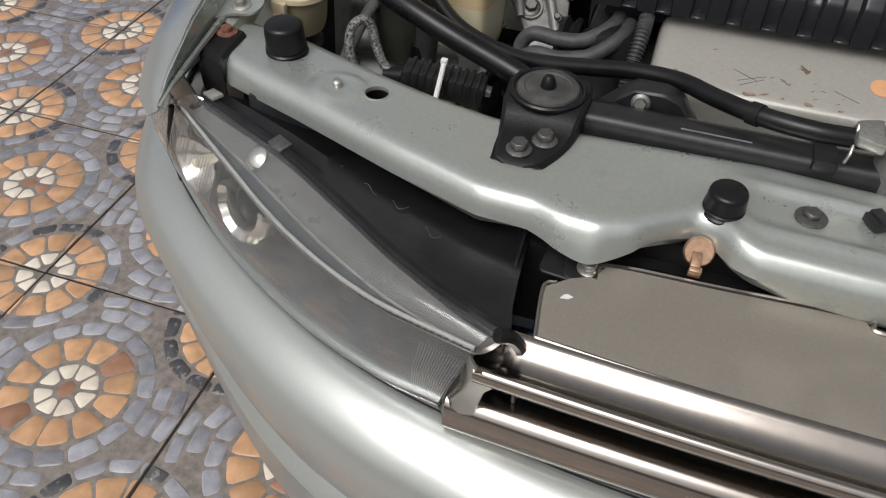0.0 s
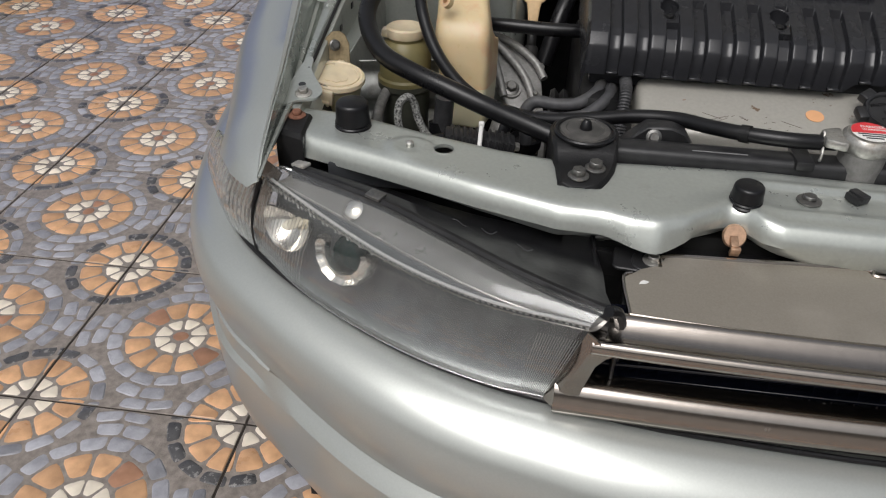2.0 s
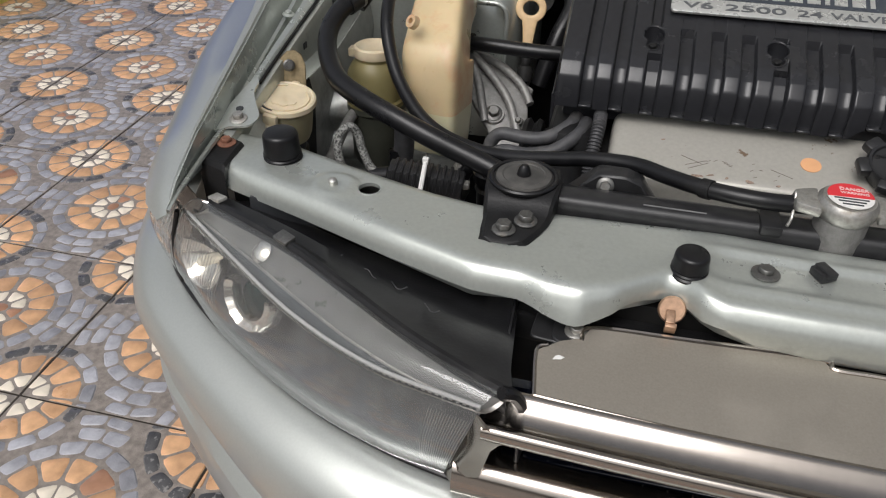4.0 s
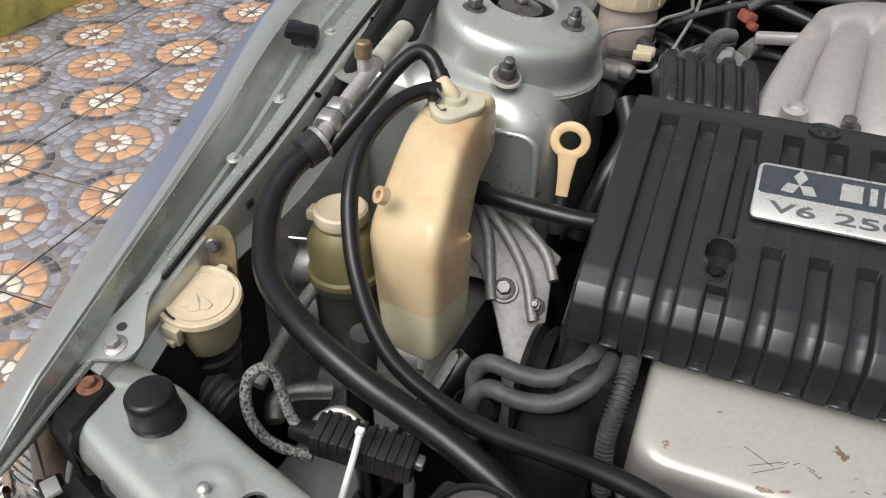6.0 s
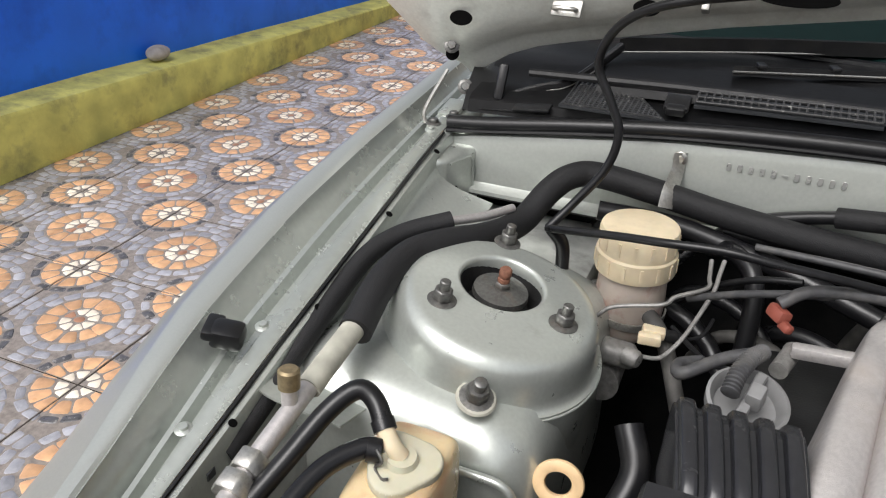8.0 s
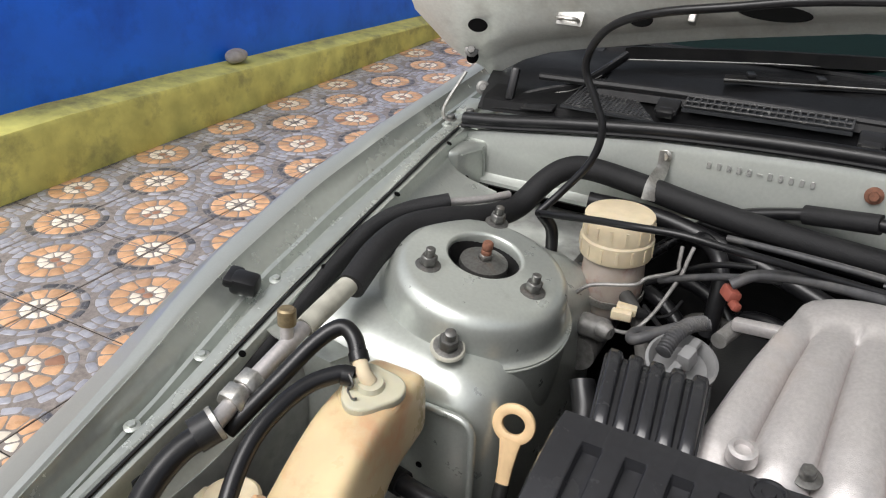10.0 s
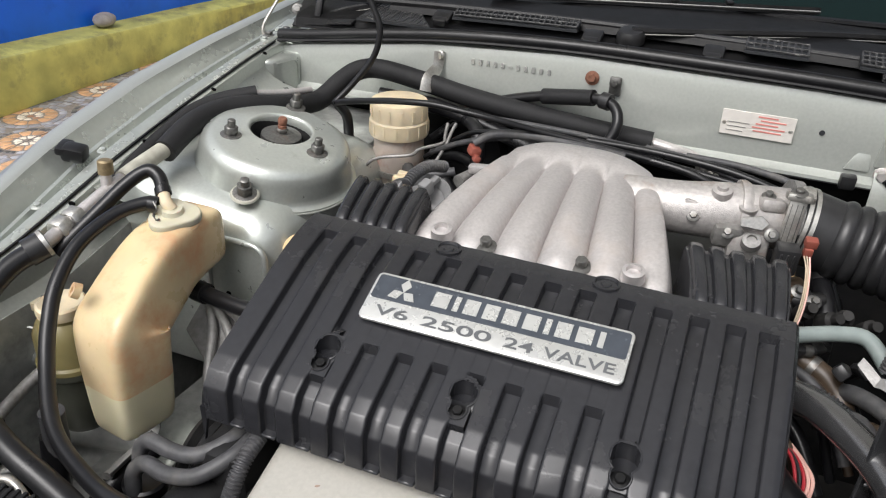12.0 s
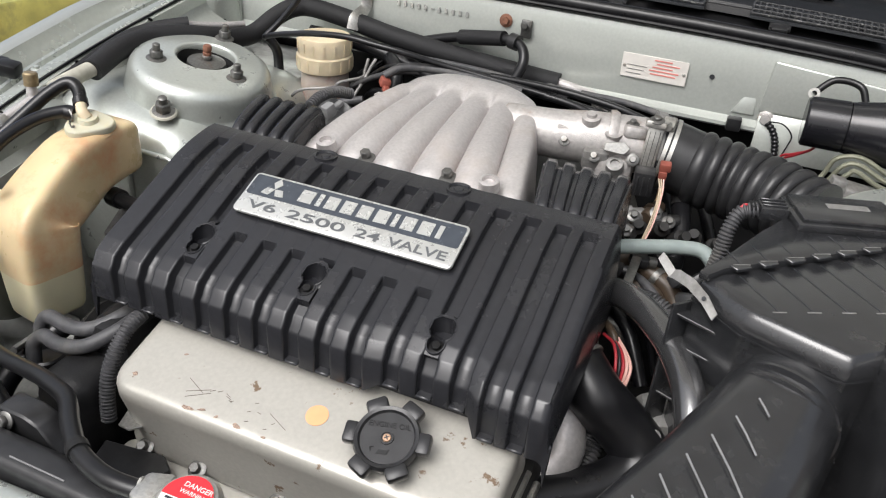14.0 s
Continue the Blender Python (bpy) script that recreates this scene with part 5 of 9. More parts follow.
            edge = min(1.0, min(u, 1 - u) / 0.055)
            z_run = crest - lerp_at([(1.04, 0.022), (1.16, 0.018), (1.27, 0.010)], y)[0] * (1 - lobe) - 0.006 * (2 * u - 1) ** 2
            front = 1.264 + 0.020 * lobe
            w = max(0.0, min(1.0, (y - front + 0.010) / 0.020))
            w = w * w * (3 - 2 * w)
            z = z_run + (dome - 0.020 * abs(2 * u - 1) ** 3 - z_run) * w
            z -= (1 - edge) ** 2 * 0.055
            ring.append(Vector((xl + (xr - xl) * u, y, z)))
        ring = [Vector((xl - 0.002, y, 0.80))] + ring + [Vector((xr + 0.002, y, 0.80))]
        rings.append(ring)
    part("casting", loft(rings, False), ALU, man, "six rounded runners under a low plenum", 75)
    part("skirt", loft([[Vector((x, y, z)) for x, y in ((0.040 + g, 1.055), (0.338 - g, 1.055), (0.27 - g, 1.30), (0.09 + g, 1.30))] for z, g in ((0.80, 0), (0.815, 0), (0.825, 0.01))]), ALU, man)
    for x, y, z in ((0.074, 1.092, 0.870), (0.288, 1.092, 0.871)):
        part("bolt_boss", lathe([(0, 0), (0.013, 0), (0.012, 0.012), (0.008, 0.013), (0.007, 0.008), (0, 0.008)], (x, y - 0.012, z), (0, -0.2, 1), 20), ALU, man)
    for x, y, z in ((0.124, 1.088, 0.866), (0.232, 1.090, 0.866)):
        part("bolt", hexbolt((x, y, z), (0, -0.2, 1), 0.007, 0.009), GREYBOLT, man)
    # throttle body
    thr = thing("throttle_body", "cast aluminium throttle body beside the manifold", "throttle body")
    part("neck", tube([(0.24, 1.275, 0.872), (0.31, 1.275, 0.874), (0.36, 1.283, 0.876), (0.44, 1.305, 0.872)], lambda q: 0.030 + 0.008 * q, 24), CASTING, thr, "stained cast throat")
    part("collar", lathe([(0.028, 0), (0.040, 0), (0.041, 0.006), (0.038, 0.012), (0.028, 0.012)], (0.375, 1.287, 0.8755), (1, 0.22, -0.05), 28, True), CASTING, thr)
    part("linkage", rbox((0.035, 0.02, 0.03), pose(0.372, 1.252, 0.862, 10, 0, 12), 0.006), ALUDIRTY, thr)
    band = part("band_plate", rbox((0.019, 0.004, 0.052), pose(0.4385, 1.258, 0.890, -8, 4, 8), 0.0015), STEEL, thr, "worn steel band plate with pressed grooves")
    for k in range(3):
        part("groove", rbox((0.0016, 0.0012, 0.046), pose(0.4325 + 0.006 * k, 1.2555 + 0.0008 * k, 0.889, -8, 4, 8), 0.0004, 1), GREYBOLT, band)
    part("band_head", rbox((0.026, 0.016, 0.009), pose(0.438, 1.262, 0.920, -8, 4, 8), 0.002), STEEL, band)
    part("band_bolt", hexbolt((0.438, 1.262, 0.9245), (0, -0.2, 1), 0.0055, 0.004), GREYBOLT, band)
    part("tall_stub", lathe([(0, 0), (0.0125, 0), (0.0110, 0.006), (0.0098, 0.026), (0.0112, 0.028), (0.0112, 0.032), (0.0072, 0.032), (0.0066, 0.014), (0, 0.014)], (0.388, 1.270, 0.868), (0.02, -0.30, 1), 20), CASTING, thr, "hollow cast stub")
    part("screw_boss", lathe([(0, 0), (0.013, 0), (0.012, 0.009), (0.007, 0.010), (0.006, 0.014), (0, 0.014)], (0.356, 1.268, 0.903), (0, -0.3, 1), 18), CASTING, thr)
    part("plug_boss", lathe([(0, 0), (0.012, 0), (0.0105, 0.010), (0.006, 0.011), (0.006, 0.007), (0, 0.007)], (0.400, 1.246, 0.858), (0, -0.6, 0.8), 18), ALUDIRTY, thr)
    part("rib_web", rbox((0.060, 0.006, 0.028), pose(0.345, 1.254, 0.880, 0, 8, 6), 0.002), CASTING, thr)
    for q, nn in (((0.330, 1.246, 0.880), (0, -0.8, 0.6)), ((0.408, 1.276, 0.908), (0, -0.2, 1)), ((0.420, 1.250, 0.872), (0.1, -0.8, 0.5)), ((0.372, 1.244, 0.868), (0, -0.8, 0.6))):
        part("cast_bolt", hexbolt(q, nn, 0.0048, 0.005), GREYBOLT, thr)
    part("upper_lug", rbox((0.030, 0.026, 0.016), pose(0.412, 1.275, 0.900, -10, 6, 20), 0.005), CASTING, thr)
    part("lever", prism([(-0.014, -0.004), (0.012, -0.008), (0.020, 0.0), (0.012, 0.009), (-0.012, 0.006)], 0.003, pose(0.395, 1.245, 0.884, 60, 0, 20), 0.0008, 1), STEEL, thr, "worn steel throttle lever")
    part("flange", lathe([(0, 0), (0.045, 0), (0.045, 0.012), (0, 0.012)], (0.43, 1.303, 0.876), (1, 0.2, -0.1), 28), ALUDIRTY, thr)
    part("bypass", rbox((0.05, 0.04, 0.05), pose(0.395, 1.265, 0.846, 0, 0, 10), 0.010), CASTING, thr)
    return eng


# ---- tanks ----
def build_tank():
    tank = thing("coolant_tank", "yellowed plastic coolant expansion tank, stained orange", "coolant tank")
    # centre, direction of growth, half width, half depth
    secs = [((-0.227, 0.884, 0.647), (0, 0.05, 1), 0.024, 0.028), ((-0.227, 0.884, 0.650), (0, 0.05, 1), 0.030, 0.034), ((-0.228, 0.886, 0.660), (0, 0.05, 1), 0.0330, 0.0370),
            ((-0.229, 0.888, 0.695), (0, 0.06, 1), 0.0355, 0.0390), ((-0.231, 0.891, 0.735), (0, 0.08, 1), 0.0375, 0.0405), ((-0.234, 0.896, 0.762), (0, 0.12, 1), 0.0395, 0.0410), ((-0.2355, 0.898, 0.770), (0, 0.30, 0.95), 0.0400, 0.0400),
            ((-0.237, 0.903, 0.774), (0, 0.62, 0.78), 0.0395, 0.0395), ((-0.239, 0.914, 0.777), (0, 0.80, 0.60), 0.0385, 0.0400), ((-0.245, 0.958, 0.794), (0, 0.88, 0.47), 0.0365, 0.0420),
            ((-0.249, 0.996, 0.806), (0, 0.96, 0.28), 0.0355, 0.0410), ((-0.251, 1.040, 0.809), (0, 1, 0.05), 0.0350, 0.0390), ((-0.252, 1.066, 0.808), (0, 1, 0), 0.0335, 0.0370), ((-0.252, 1.076, 0.807), (0, 1, 0), 0.0290, 0.0320), ((-0.252, 1.080, 0.806), (0, 1, 0), 0.0220, 0.0250)]
    rings = []
    for c, d, a, b in secs:
        t = Vector(d).normalized()
        u = Vector((0.985, -0.17, 0))
        u = (u - t * u.dot(t)).normalized()
        rings.append(ellipse(c, u, t.cross(u), a, b, 56, 6.0))
    cols = [smooth_path([r[k] for r in rings], 3) for k in range(56)]
    rows = [[col[i] for col in cols] for i in range(len(cols[0]))]
    part("body", loft(rows[10:]), TANK, tank, "yellowed upper body stained orange", 70)
    part("filled_foot", loft(rows[:11]), TANKLOW, tank, "paler lower part filled with coolant", 70)
    # moulding seam down the front, round its eyelet
    seam = [max(row, key=lambda v: -v.x * 0.8 - v.y * 1.0 + v.z * 0.3) for row in rows[4:20:2]]
    part("seam", tube([v + Vector((0.004, -0.0004, 0)) for v in seam], 0.0010, 6, 2), TANK, tank)
    part("moulded_ring", lathe([(0.004, -0.006), (0.009, -0.006), (0.0085, 0.002), (0.004, 0.002)], (-0.264, 0.870, 0.826), (-0.5, -0.6, 0.5), 20, True), TANK, tank)
    cn = Vector((0.10, -0.12, 1)).normalized()
    cc = Vector((-0.249, 1.018, 0.842))
    part("neck_rim", lathe([(0, 0), (0.031, 0), (0.032, 0.003), (0.030, 0.006), (0, 0.006)], cc, cn, 30), TANK, tank)
    cm = frame_of(cc + cn * 0.005, cn)
    lobes = [((0.030 + 0.0035 * math.cos(3 * radians(a) + 0.6)) * math.cos(radians(a)), (0.030 + 0.0035 * math.cos(3 * radians(a) + 0.6)) * math.sin(radians(a))) for a in range(0, 360, 8)]
    part("cap", prism(lobes, 0.011, cm, 0.003, 3), TANKCAP, tank, "cream translucent lobed cap")
    part("cap_dome", lathe([(0, 0), (0.014, 0), (0.012, 0.006), (0, 0.008)], cm @ Vector((0, 0, 0.0105)), cn, 22), TANKCAP, tank)
    part("nipple", tube([cm @ Vector((0.0, 0.0, 0.014)), cm @ Vector((-0.006, 0.006, 0.022)), (-0.266, 1.026, 0.872)], 0.0075, 12), CREAM, tank)
    part("side_spout", tube([cm @ Vector((-0.012, -0.002, 0.006)), (-0.262, 1.010, 0.866)], 0.006, 12, 1), TANKCAP, tank)
    part("wire_clip", tube([(-0.262, 1.003, 0.874), (-0.256, 1.000, 0.866), (-0.262, 1.000, 0.858), (-0.254, 0.994, 0.855), (-0.248, 0.993, 0.858)], 0.0014, 6), GREYBOLT, tank, "small spring wire clip")
    return tank


def build_reservoirs():
    w = thing("washer_filler", "washer bottle filler with a yellowed flip cap", "washer filler")
    wc, wn_ = Vector((-0.393, 0.751, 0.750)), Vector((0.1, -0.1, 1))
    part("neck", lathe([(0, -0.045), (0.030, -0.045), (0.0325, -0.036), (0.0345, 0.0), (0, 0.0)], wc, wn_, 32), NECK, w, "short cloudy cream neck")
    part("lower_neck", lathe([(0, -0.16), (0.025, -0.16), (0.025, -0.075), (0.028, -0.072), (0.028, -0.066), (0.025, -0.063), (0.026, -0.044), (0, -0.044)], wc, wn_, 28), PLASTIC, w, "dark ribbed tube below the neck")
    cap = part("cap", lathe([(0, 0), (0.037, 0), (0.039, 0.003), (0.038, 0.008), (0.0355, 0.009), (0.034, 0.0075), (0.030, 0.0072), (0, 0.0072)], wc, wn_, 40), CREAM, w, "yellowed plastic flip cap with a moulded symbol")
    cm = frame_of(wc, wn_)
    part("inner_ring", loft([[cm @ Vector(((0.0295 + dr) * math.cos(a), (0.0295 + dr) * math.sin(a), dz)) for dr, dz in ((-0.0012, 0.0072), (-0.001, 0.0088), (0.001, 0.0088), (0.0012, 0.0072))] for a in (radians(60 + 300 * k / 36) for k in range(37))]), CREAM, cap)
    part("ring_gap", loft([[cm @ Vector((rr * math.cos(a), rr * math.sin(a), dz)) for rr, dz in ((0.0312, 0.0074), (0.0312, 0.0078), (0.0335, 0.0078), (0.0335, 0.0074))] for a in (radians(90 + 130 * k / 20) for k in range(21))]), INK_SHADE, cap, "dark gap under the lid's rim")
    for s in (-1, 0, 1):
        part("symbol", prism([(-0.003, -0.008), (0.003, -0.008), (0.006, 0.008), (0.0, 0.011), (-0.006, 0.008)], 0.0012, cm @ pose(0, 0, 0.0072, 0, 0, 150 - 42 * s) @ Matrix.Translation((0, 0.009, 0)), 0.0004, 1), CREAM, cap)
    part("hinge", prism([(0.024, -0.012), (0.044, -0.004), (0.044, 0.004), (0.024, 0.012)], 0.006, cm @ pose(0, 0, 0.001, 0, 0, 48), 0.0015, 2), CREAM, cap)
    part("clasp", merge(rbox((0.008, 0.018, 0.020), cm @ pose(0, 0, 0, 0, 0, 222) @ Matrix.Translation((0.040, 0, -0.004)), 0.002), rbox((0.006, 0.012, 0.007), cm @ pose(0, 0, 0, 0, 0, 222) @ Matrix.Translation((0.045, 0, -0.010)), 0.002)), CREAM, cap)
    p = thing("power_steering_reservoir", "olive translucent fluid reservoir with a cream cap", "reservoir")
    part("bottle", lathe([(0, -0.068), (0.041, -0.068), (0.041, -0.062), (0.038, -0.059), (0.038, -0.025), (0.032, -0.012), (0.026, -0.006), (0.026, 0), (0, 0)], (-0.325, 0.900, 0.765), (0, 0, 1), 32), OLIVE, p, "olive translucent upper half")
    # same bottle, its lower half coloured darker for the shade on it
    part("lower_bottle", lathe([(0, -0.16), (0.030, -0.16), (0.035, -0.15), (0.037, -0.080), (0.041, -0.076), (0.041, -0.0685), (0, -0.0685)], (-0.325, 0.900, 0.765), (0, 0, 1), 32), SHADEOLIVE, p, "lower half in grey-green darkened for shade")
    part("cap", lathe([(0, 0), (0.028, 0), (0.029, 0.004), (0.028, 0.012), (0.025, 0.014), (0.022, 0.0125), (0, 0.0125)], (-0.325, 0.900, 0.764), (0, 0, 1), 28), CREAM, p)
    part("lug", rbox((0.012, 0.016, 0.012), pose(-0.352, 0.893, 0.769), 0.002), CREAM, p)
    b = thing("brake_reservoir", "cloudy brake fluid reservoir with a wide cream cap", "reservoir")
    c = Vector((-0.148, 1.445, 0))
    prof = [(0, 0), (0.047, 0), (0.0478, 0.002), (0.0478, 0.024), (0.0455, 0.0265), (0.0455, 0.0535), (0.0445, 0.0555), (0.041, 0.0565), (0, 0.0565)]
    cap = part("cap", lathe(prof, c + Vector((0, 0, 0.832)), (0, 0, 1), 48), CREAM, b, "wide yellowed screw cap with moulded teeth", 28)
    for k in range(30):
        a = radians(12 * k)
        part("tooth", rbox((0.0022, 0.0035, 0.017), Matrix.Translation(c + Vector(((0.0478, 0.0456)[k % 2] * math.cos(a), (0.0478, 0.0456)[k % 2] * math.sin(a), (0.845, 0.872)[k % 2]))) @ pose(0, 0, 0, 0, 0, 12 * k), 0), CREAM, cap)
    part("bottle", lathe([(0, 0), (0.034, 0), (0.040, 0.01), (0.042, 0.05), (0.040, 0.085), (0.036, 0.095), (0, 0.095)], c + Vector((0, 0, 0.745)), (0, 0, 1), 32), CLOUDY, b)
    part("clamp", lathe([(0.043, 0), (0.045, 0), (0.045, 0.010), (0.043, 0.010)], c + Vector((0, 0, 0.772)), (0.05, -0.1, 1), 32, True), STEEL, b)
    part("master_cylinder", tube([(-0.16, 1.54, 0.715), (-0.16, 1.36, 0.715)], 0.026, 18, 1), ALUDIRTY, b)
    part("valve_block", merge(lathe([(0, -0.02), (0.018, -0.02), (0.020, 0.0), (0.018, 0.018), (0.012, 0.022), (0.012, 0.030), (0, 0.030)], (-0.165, 1.378, 0.735), (0, -0.1, 1), 20), rbox((0.044, 0.030, 0.026), pose(-0.142, 1.370, 0.757, 0, 10, 10), 0.009, 3), lathe([(0, 0), (0.011, 0), (0.011, 0.014), (0.008, 0.018), (0, 0.018)], (-0.132, 1.360, 0.765), (0.9, -0.4, 0), 16)), ALUDIRTY, b, "grimy cast brake valve")
    part("plug", lathe([(0, 0), (0.014, 0), (0.016, 0.004), (0.016, 0.020), (0.012, 0.022), (0.012, 0.030), (0.008, 0.033), (0, 0.033)], (-0.178, 1.36, 0.76), (-0.3, -0.8, -0.3), 20), ALUDIRTY, b)
    part("sensor_plug", rbox((0.026, 0.014, 0.011), pose(-0.108, 1.385, 0.787, 0, 6, 10), 0.002), CREAM, b, "pale yellow level sensor plug")
    part("sensor_boot", rbox((0.016, 0.012, 0.012), pose(-0.088, 1.388, 0.785, 0, 6, 10), 0.003), DULL, b)
    part("sensor_wire", tube([(-0.080, 1.389, 0.784), (-0.066, 1.394, 0.784), (-0.055, 1.40, 0.790), (-0.048, 1.42, 0.80)], 0.0022, 8), RUBBER, b)
    for q in ((-0.176, 1.372, 0.748), (-0.128, 1.358, 0.766)):
        part("pipe_nut", hexbolt(q, (0, -0.2, 1) if q[0] < -0.15 else (1, 0, 0), 0.0065, 0.012, 1.0), GREYBOLT, b)
    boost = solo("brake_booster", lathe([(0, 0), (0.09, 0), (0.12, 0.02), (0.125, 0.05), (0.12, 0.08), (0, 0.09)], (-0.13, 1.66, 0.74), (0, -1, 0), 40), DULL, "black round brake servo behind the reservoir", "brake servo")


# ---- air intake ----
def build_airbox():
    box = thing("air_filter_box", "black plastic air filter box with a ribbed inlet snout", "air filter box")
    plan = [(0.581, 0.934), (0.668, 0.905), (0.76, 0.985), (0.80, 1.12), (0.72, 1.235), (0.62, 1.215), (0.590, 1.120), (0.577, 1.085), (0.548, 1.010), (0.533, 0.975)]
    mid = Vector((0.67, 1.06))
    def ring_at(z, inset, soft=0.007):
        pts = []
        for i, q in enumerate(plan):
            p, q, s = Vector(plan[i - 1]), Vector(q), Vector(plan[(i + 1) % len(plan)])
            d1, d2 = (p - q).normalized(), (s - q).normalized()
            for w in (1.0, 0.35, 0.0):
                pts.append(q + d1 * soft * w * 0.6 + (d1 + d2) * soft * 0.16 * (1 - w))
            pts.append(q + d2 * soft * 0.21 + (d1 + d2) * soft * 0.10)
            pts.append(q + d2 * soft * 0.6)
        return [Vector((v.x + (mid.x - v.x) * inset, v.y + (mid.y - v.y) * inset, z)) for v in pts]
    part("lower_shell", loft([ring_at(0.50, 0.10), ring_at(0.80, 0.008, 0.010), ring_at(0.8655, 0.004, 0.010)]), AIRBOX, box, "", 50)
    part("lid", loft([ring_at(z, g, 0.012) for z, g in ((0.8675, 0.004), (0.8677, -0.004), (0.8700, -0.005), (0.8735, -0.001), (0.8790, 0.012), (0.8835, 0.026), (0.8865, 0.042), (0.8885, 0.060), (0.8892, 0.085))]), AIRBOX, box, "black lid with scratches", 60)
    part("lid_lip", loft([ring_at(z, g, 0.012) for z, g in ((0.8640, 0.003), (0.8642, -0.012), (0.8668, -0.012), (0.8670, 0.003))]), AIRBOX, box, "thin moulded edge under the lid", 30)
    part("lid_step", prism([(0.534, 0.974), (0.543, 0.970), (0.556, 0.990), (0.567, 1.000), (0.70, 1.116), (0.772, 1.15), (0.71, 1.215), (0.632, 1.195), (0.594, 1.112), (0.580, 1.082), (0.551, 1.008)], 0.0085, Matrix.Translation((0, 0, 0.8885)), 0.0018, 2), AIRBOX, box, "raised rear half of the lid")
    for k in range(9):
        a, b = Vector((0.570 + 0.0234 * k, 0.995 + 0.0206 * k, 0.8895)), Vector((0.608 + 0.0285 * k, 0.950 + 0.015 * k, 0.8895))
        part("seam_tab", prism([(-0.010, 0.004), (0.010, 0.004), (0.010, -0.002), (-0.006, -0.005)], 0.0035, pose(a.x - 0.001, a.y + 0.002, 0.8950, 0, 0, 30), 0.0006, 1), AIRBOX, box)
        # pale strip paints the highlight along each tab
        part("tab_glint", rbox((0.017, 0.0010, 0.0010), pose(a.x - 0.001, a.y + 0.0055, 0.8986, 0, 0, 30), 0), ALUDIRTY, box, "pale strip painting the highlight on a tab's edge")
        c = a + Vector((-0.019, 0.027, 0))
        part("lid_line", rbox(((c - a).length, 0.0011, 0.0005), pose((a.x + c.x) / 2 + 0.001, (a.y + c.y) / 2 + 0.004, 0.8971, 0, 0, 125), 0), INK_SHADE, box)
        if k < 6:
            part("lid_line", rbox(((b - a).length, 0.0011, 0.0006), pose((a.x + b.x) / 2, (a.y + b.y) / 2, 0.8893, 0, 0, math.degrees(math.atan2(b.y - a.y, b.x - a.x))), 0), INK_SHADE, box)
            part("lid_tick", rbox((0.013, 0.0015, 0.0010), pose(b.x, b.y, 0.8893, 0, 0, 28), 0), ALUDIRTY, box, "short pale tick")
    # webs on the side wall
    wa, wb = Vector((0.533, 0.979)), Vector((0.581, 0.934))
    turn = math.degrees(math.atan2(wb.y - wa.y, wb.x - wa.x))
    for k in range(4):
        part("gusset", prism([(0.000, 0.004), (0.052, 0.004), (0.000, -0.016)], 0.0035, pose(wa.x, wa.y, 0.846 - 0.032 * k, 0, 0, turn), 0.0006, 1), AIRBOX, box)
    part("side_flange", rbox((0.004, 0.024, 0.16), pose(0.528, 0.972, 0.780, 0, 0, turn), 0.001), AIRBOX, box)
    rows = []
    for q, half in (((0.496, 0.999, 0.888), 0.0065), ((0.503, 0.993, 0.884), 0.0075), ((0.511, 0.986, 0.879), 0.0075), ((0.515, 0.982, 0.882), 0.0085), ((0.530, 0.968, 0.884), 0.0085), ((0.545, 0.954, 0.880), 0.0075), ((0.557, 0.943, 0.871), 0.006)):
        wd = Vector((-0.42, -0.46, -0.78)).normalized()
        nn = Vector((-0.52, -0.57, 0.63)).normalized()
        rows.append([Vector(q) - wd * half * 0.62, Vector(q) + wd * half * 0.62, Vector(q) + wd * half * 0.62 - nn * 0.0016, Vector(q) - wd * half * 0.62 - nn * 0.0016])
    clip = part("clip", loft(rows), ALUDIRTY, box, "worn steel spring clip", 30)
    part("clip_slot", lathe([(0, 0), (0.0022, 0), (0.0022, 0.0006), (0, 0.0006)], (0.5445, 0.9536, 0.8805), (-0.52, -0.57, 0.63), 12), INK_SHADE, clip)
    # snout that slopes down to the front
    path = [(0.640, 0.935, 0.822), (0.625, 0.892, 0.820), (0.607, 0.835, 0.813), (0.585, 0.775, 0.803), (0.555, 0.705, 0.788), (0.53, 0.62, 0.770)]
    ring = []
    pts = smooth_path(path, 5)
    for i, c in enumerate(pts):
        t = (pts[min(i + 1, len(pts) - 1)] - pts[max(i - 1, 0)]).normalized()
        u = t.cross(Vector((0, 0, 1))).normalized()
        ring.append(ellipse(c, u, u.cross(t), 0.0465 + 0.0195 * i / len(pts), 0.047 - 0.004 * i / len(pts), 32, 2.1 + 1.6 * i / len(pts)))
    part("snout", loft(ring), AIRBOX, box, "broad black inlet duct with raised ribs", 50)
    t = (pts[6] - pts[4]).normalized()
    for d, rr in ((-0.008, 0.0045), (0.004, 0.0025)):
        c = pts[5] + t * d
        u = t.cross(Vector((0, 0, 1))).normalized()
        part("collar", loft([ellipse(c + t * w, u, u.cross(t), 0.0475 + r, 0.0475 + r, 40, 2.1) for w, r in ((0, 0), (0.0003, rr), (0.0035, rr), (0.0045, 0))]), AIRBOX, box, "", 30)
    for k in range(7):
        p = Vector((0.604 - 0.0145 * k, 0.855 - 0.0255 * k, 0.8645 - 0.0038 * k))
        ln = (0.018, 0.036, 0.064, 0.066, 0.066, 0.066, 0.066)[k]
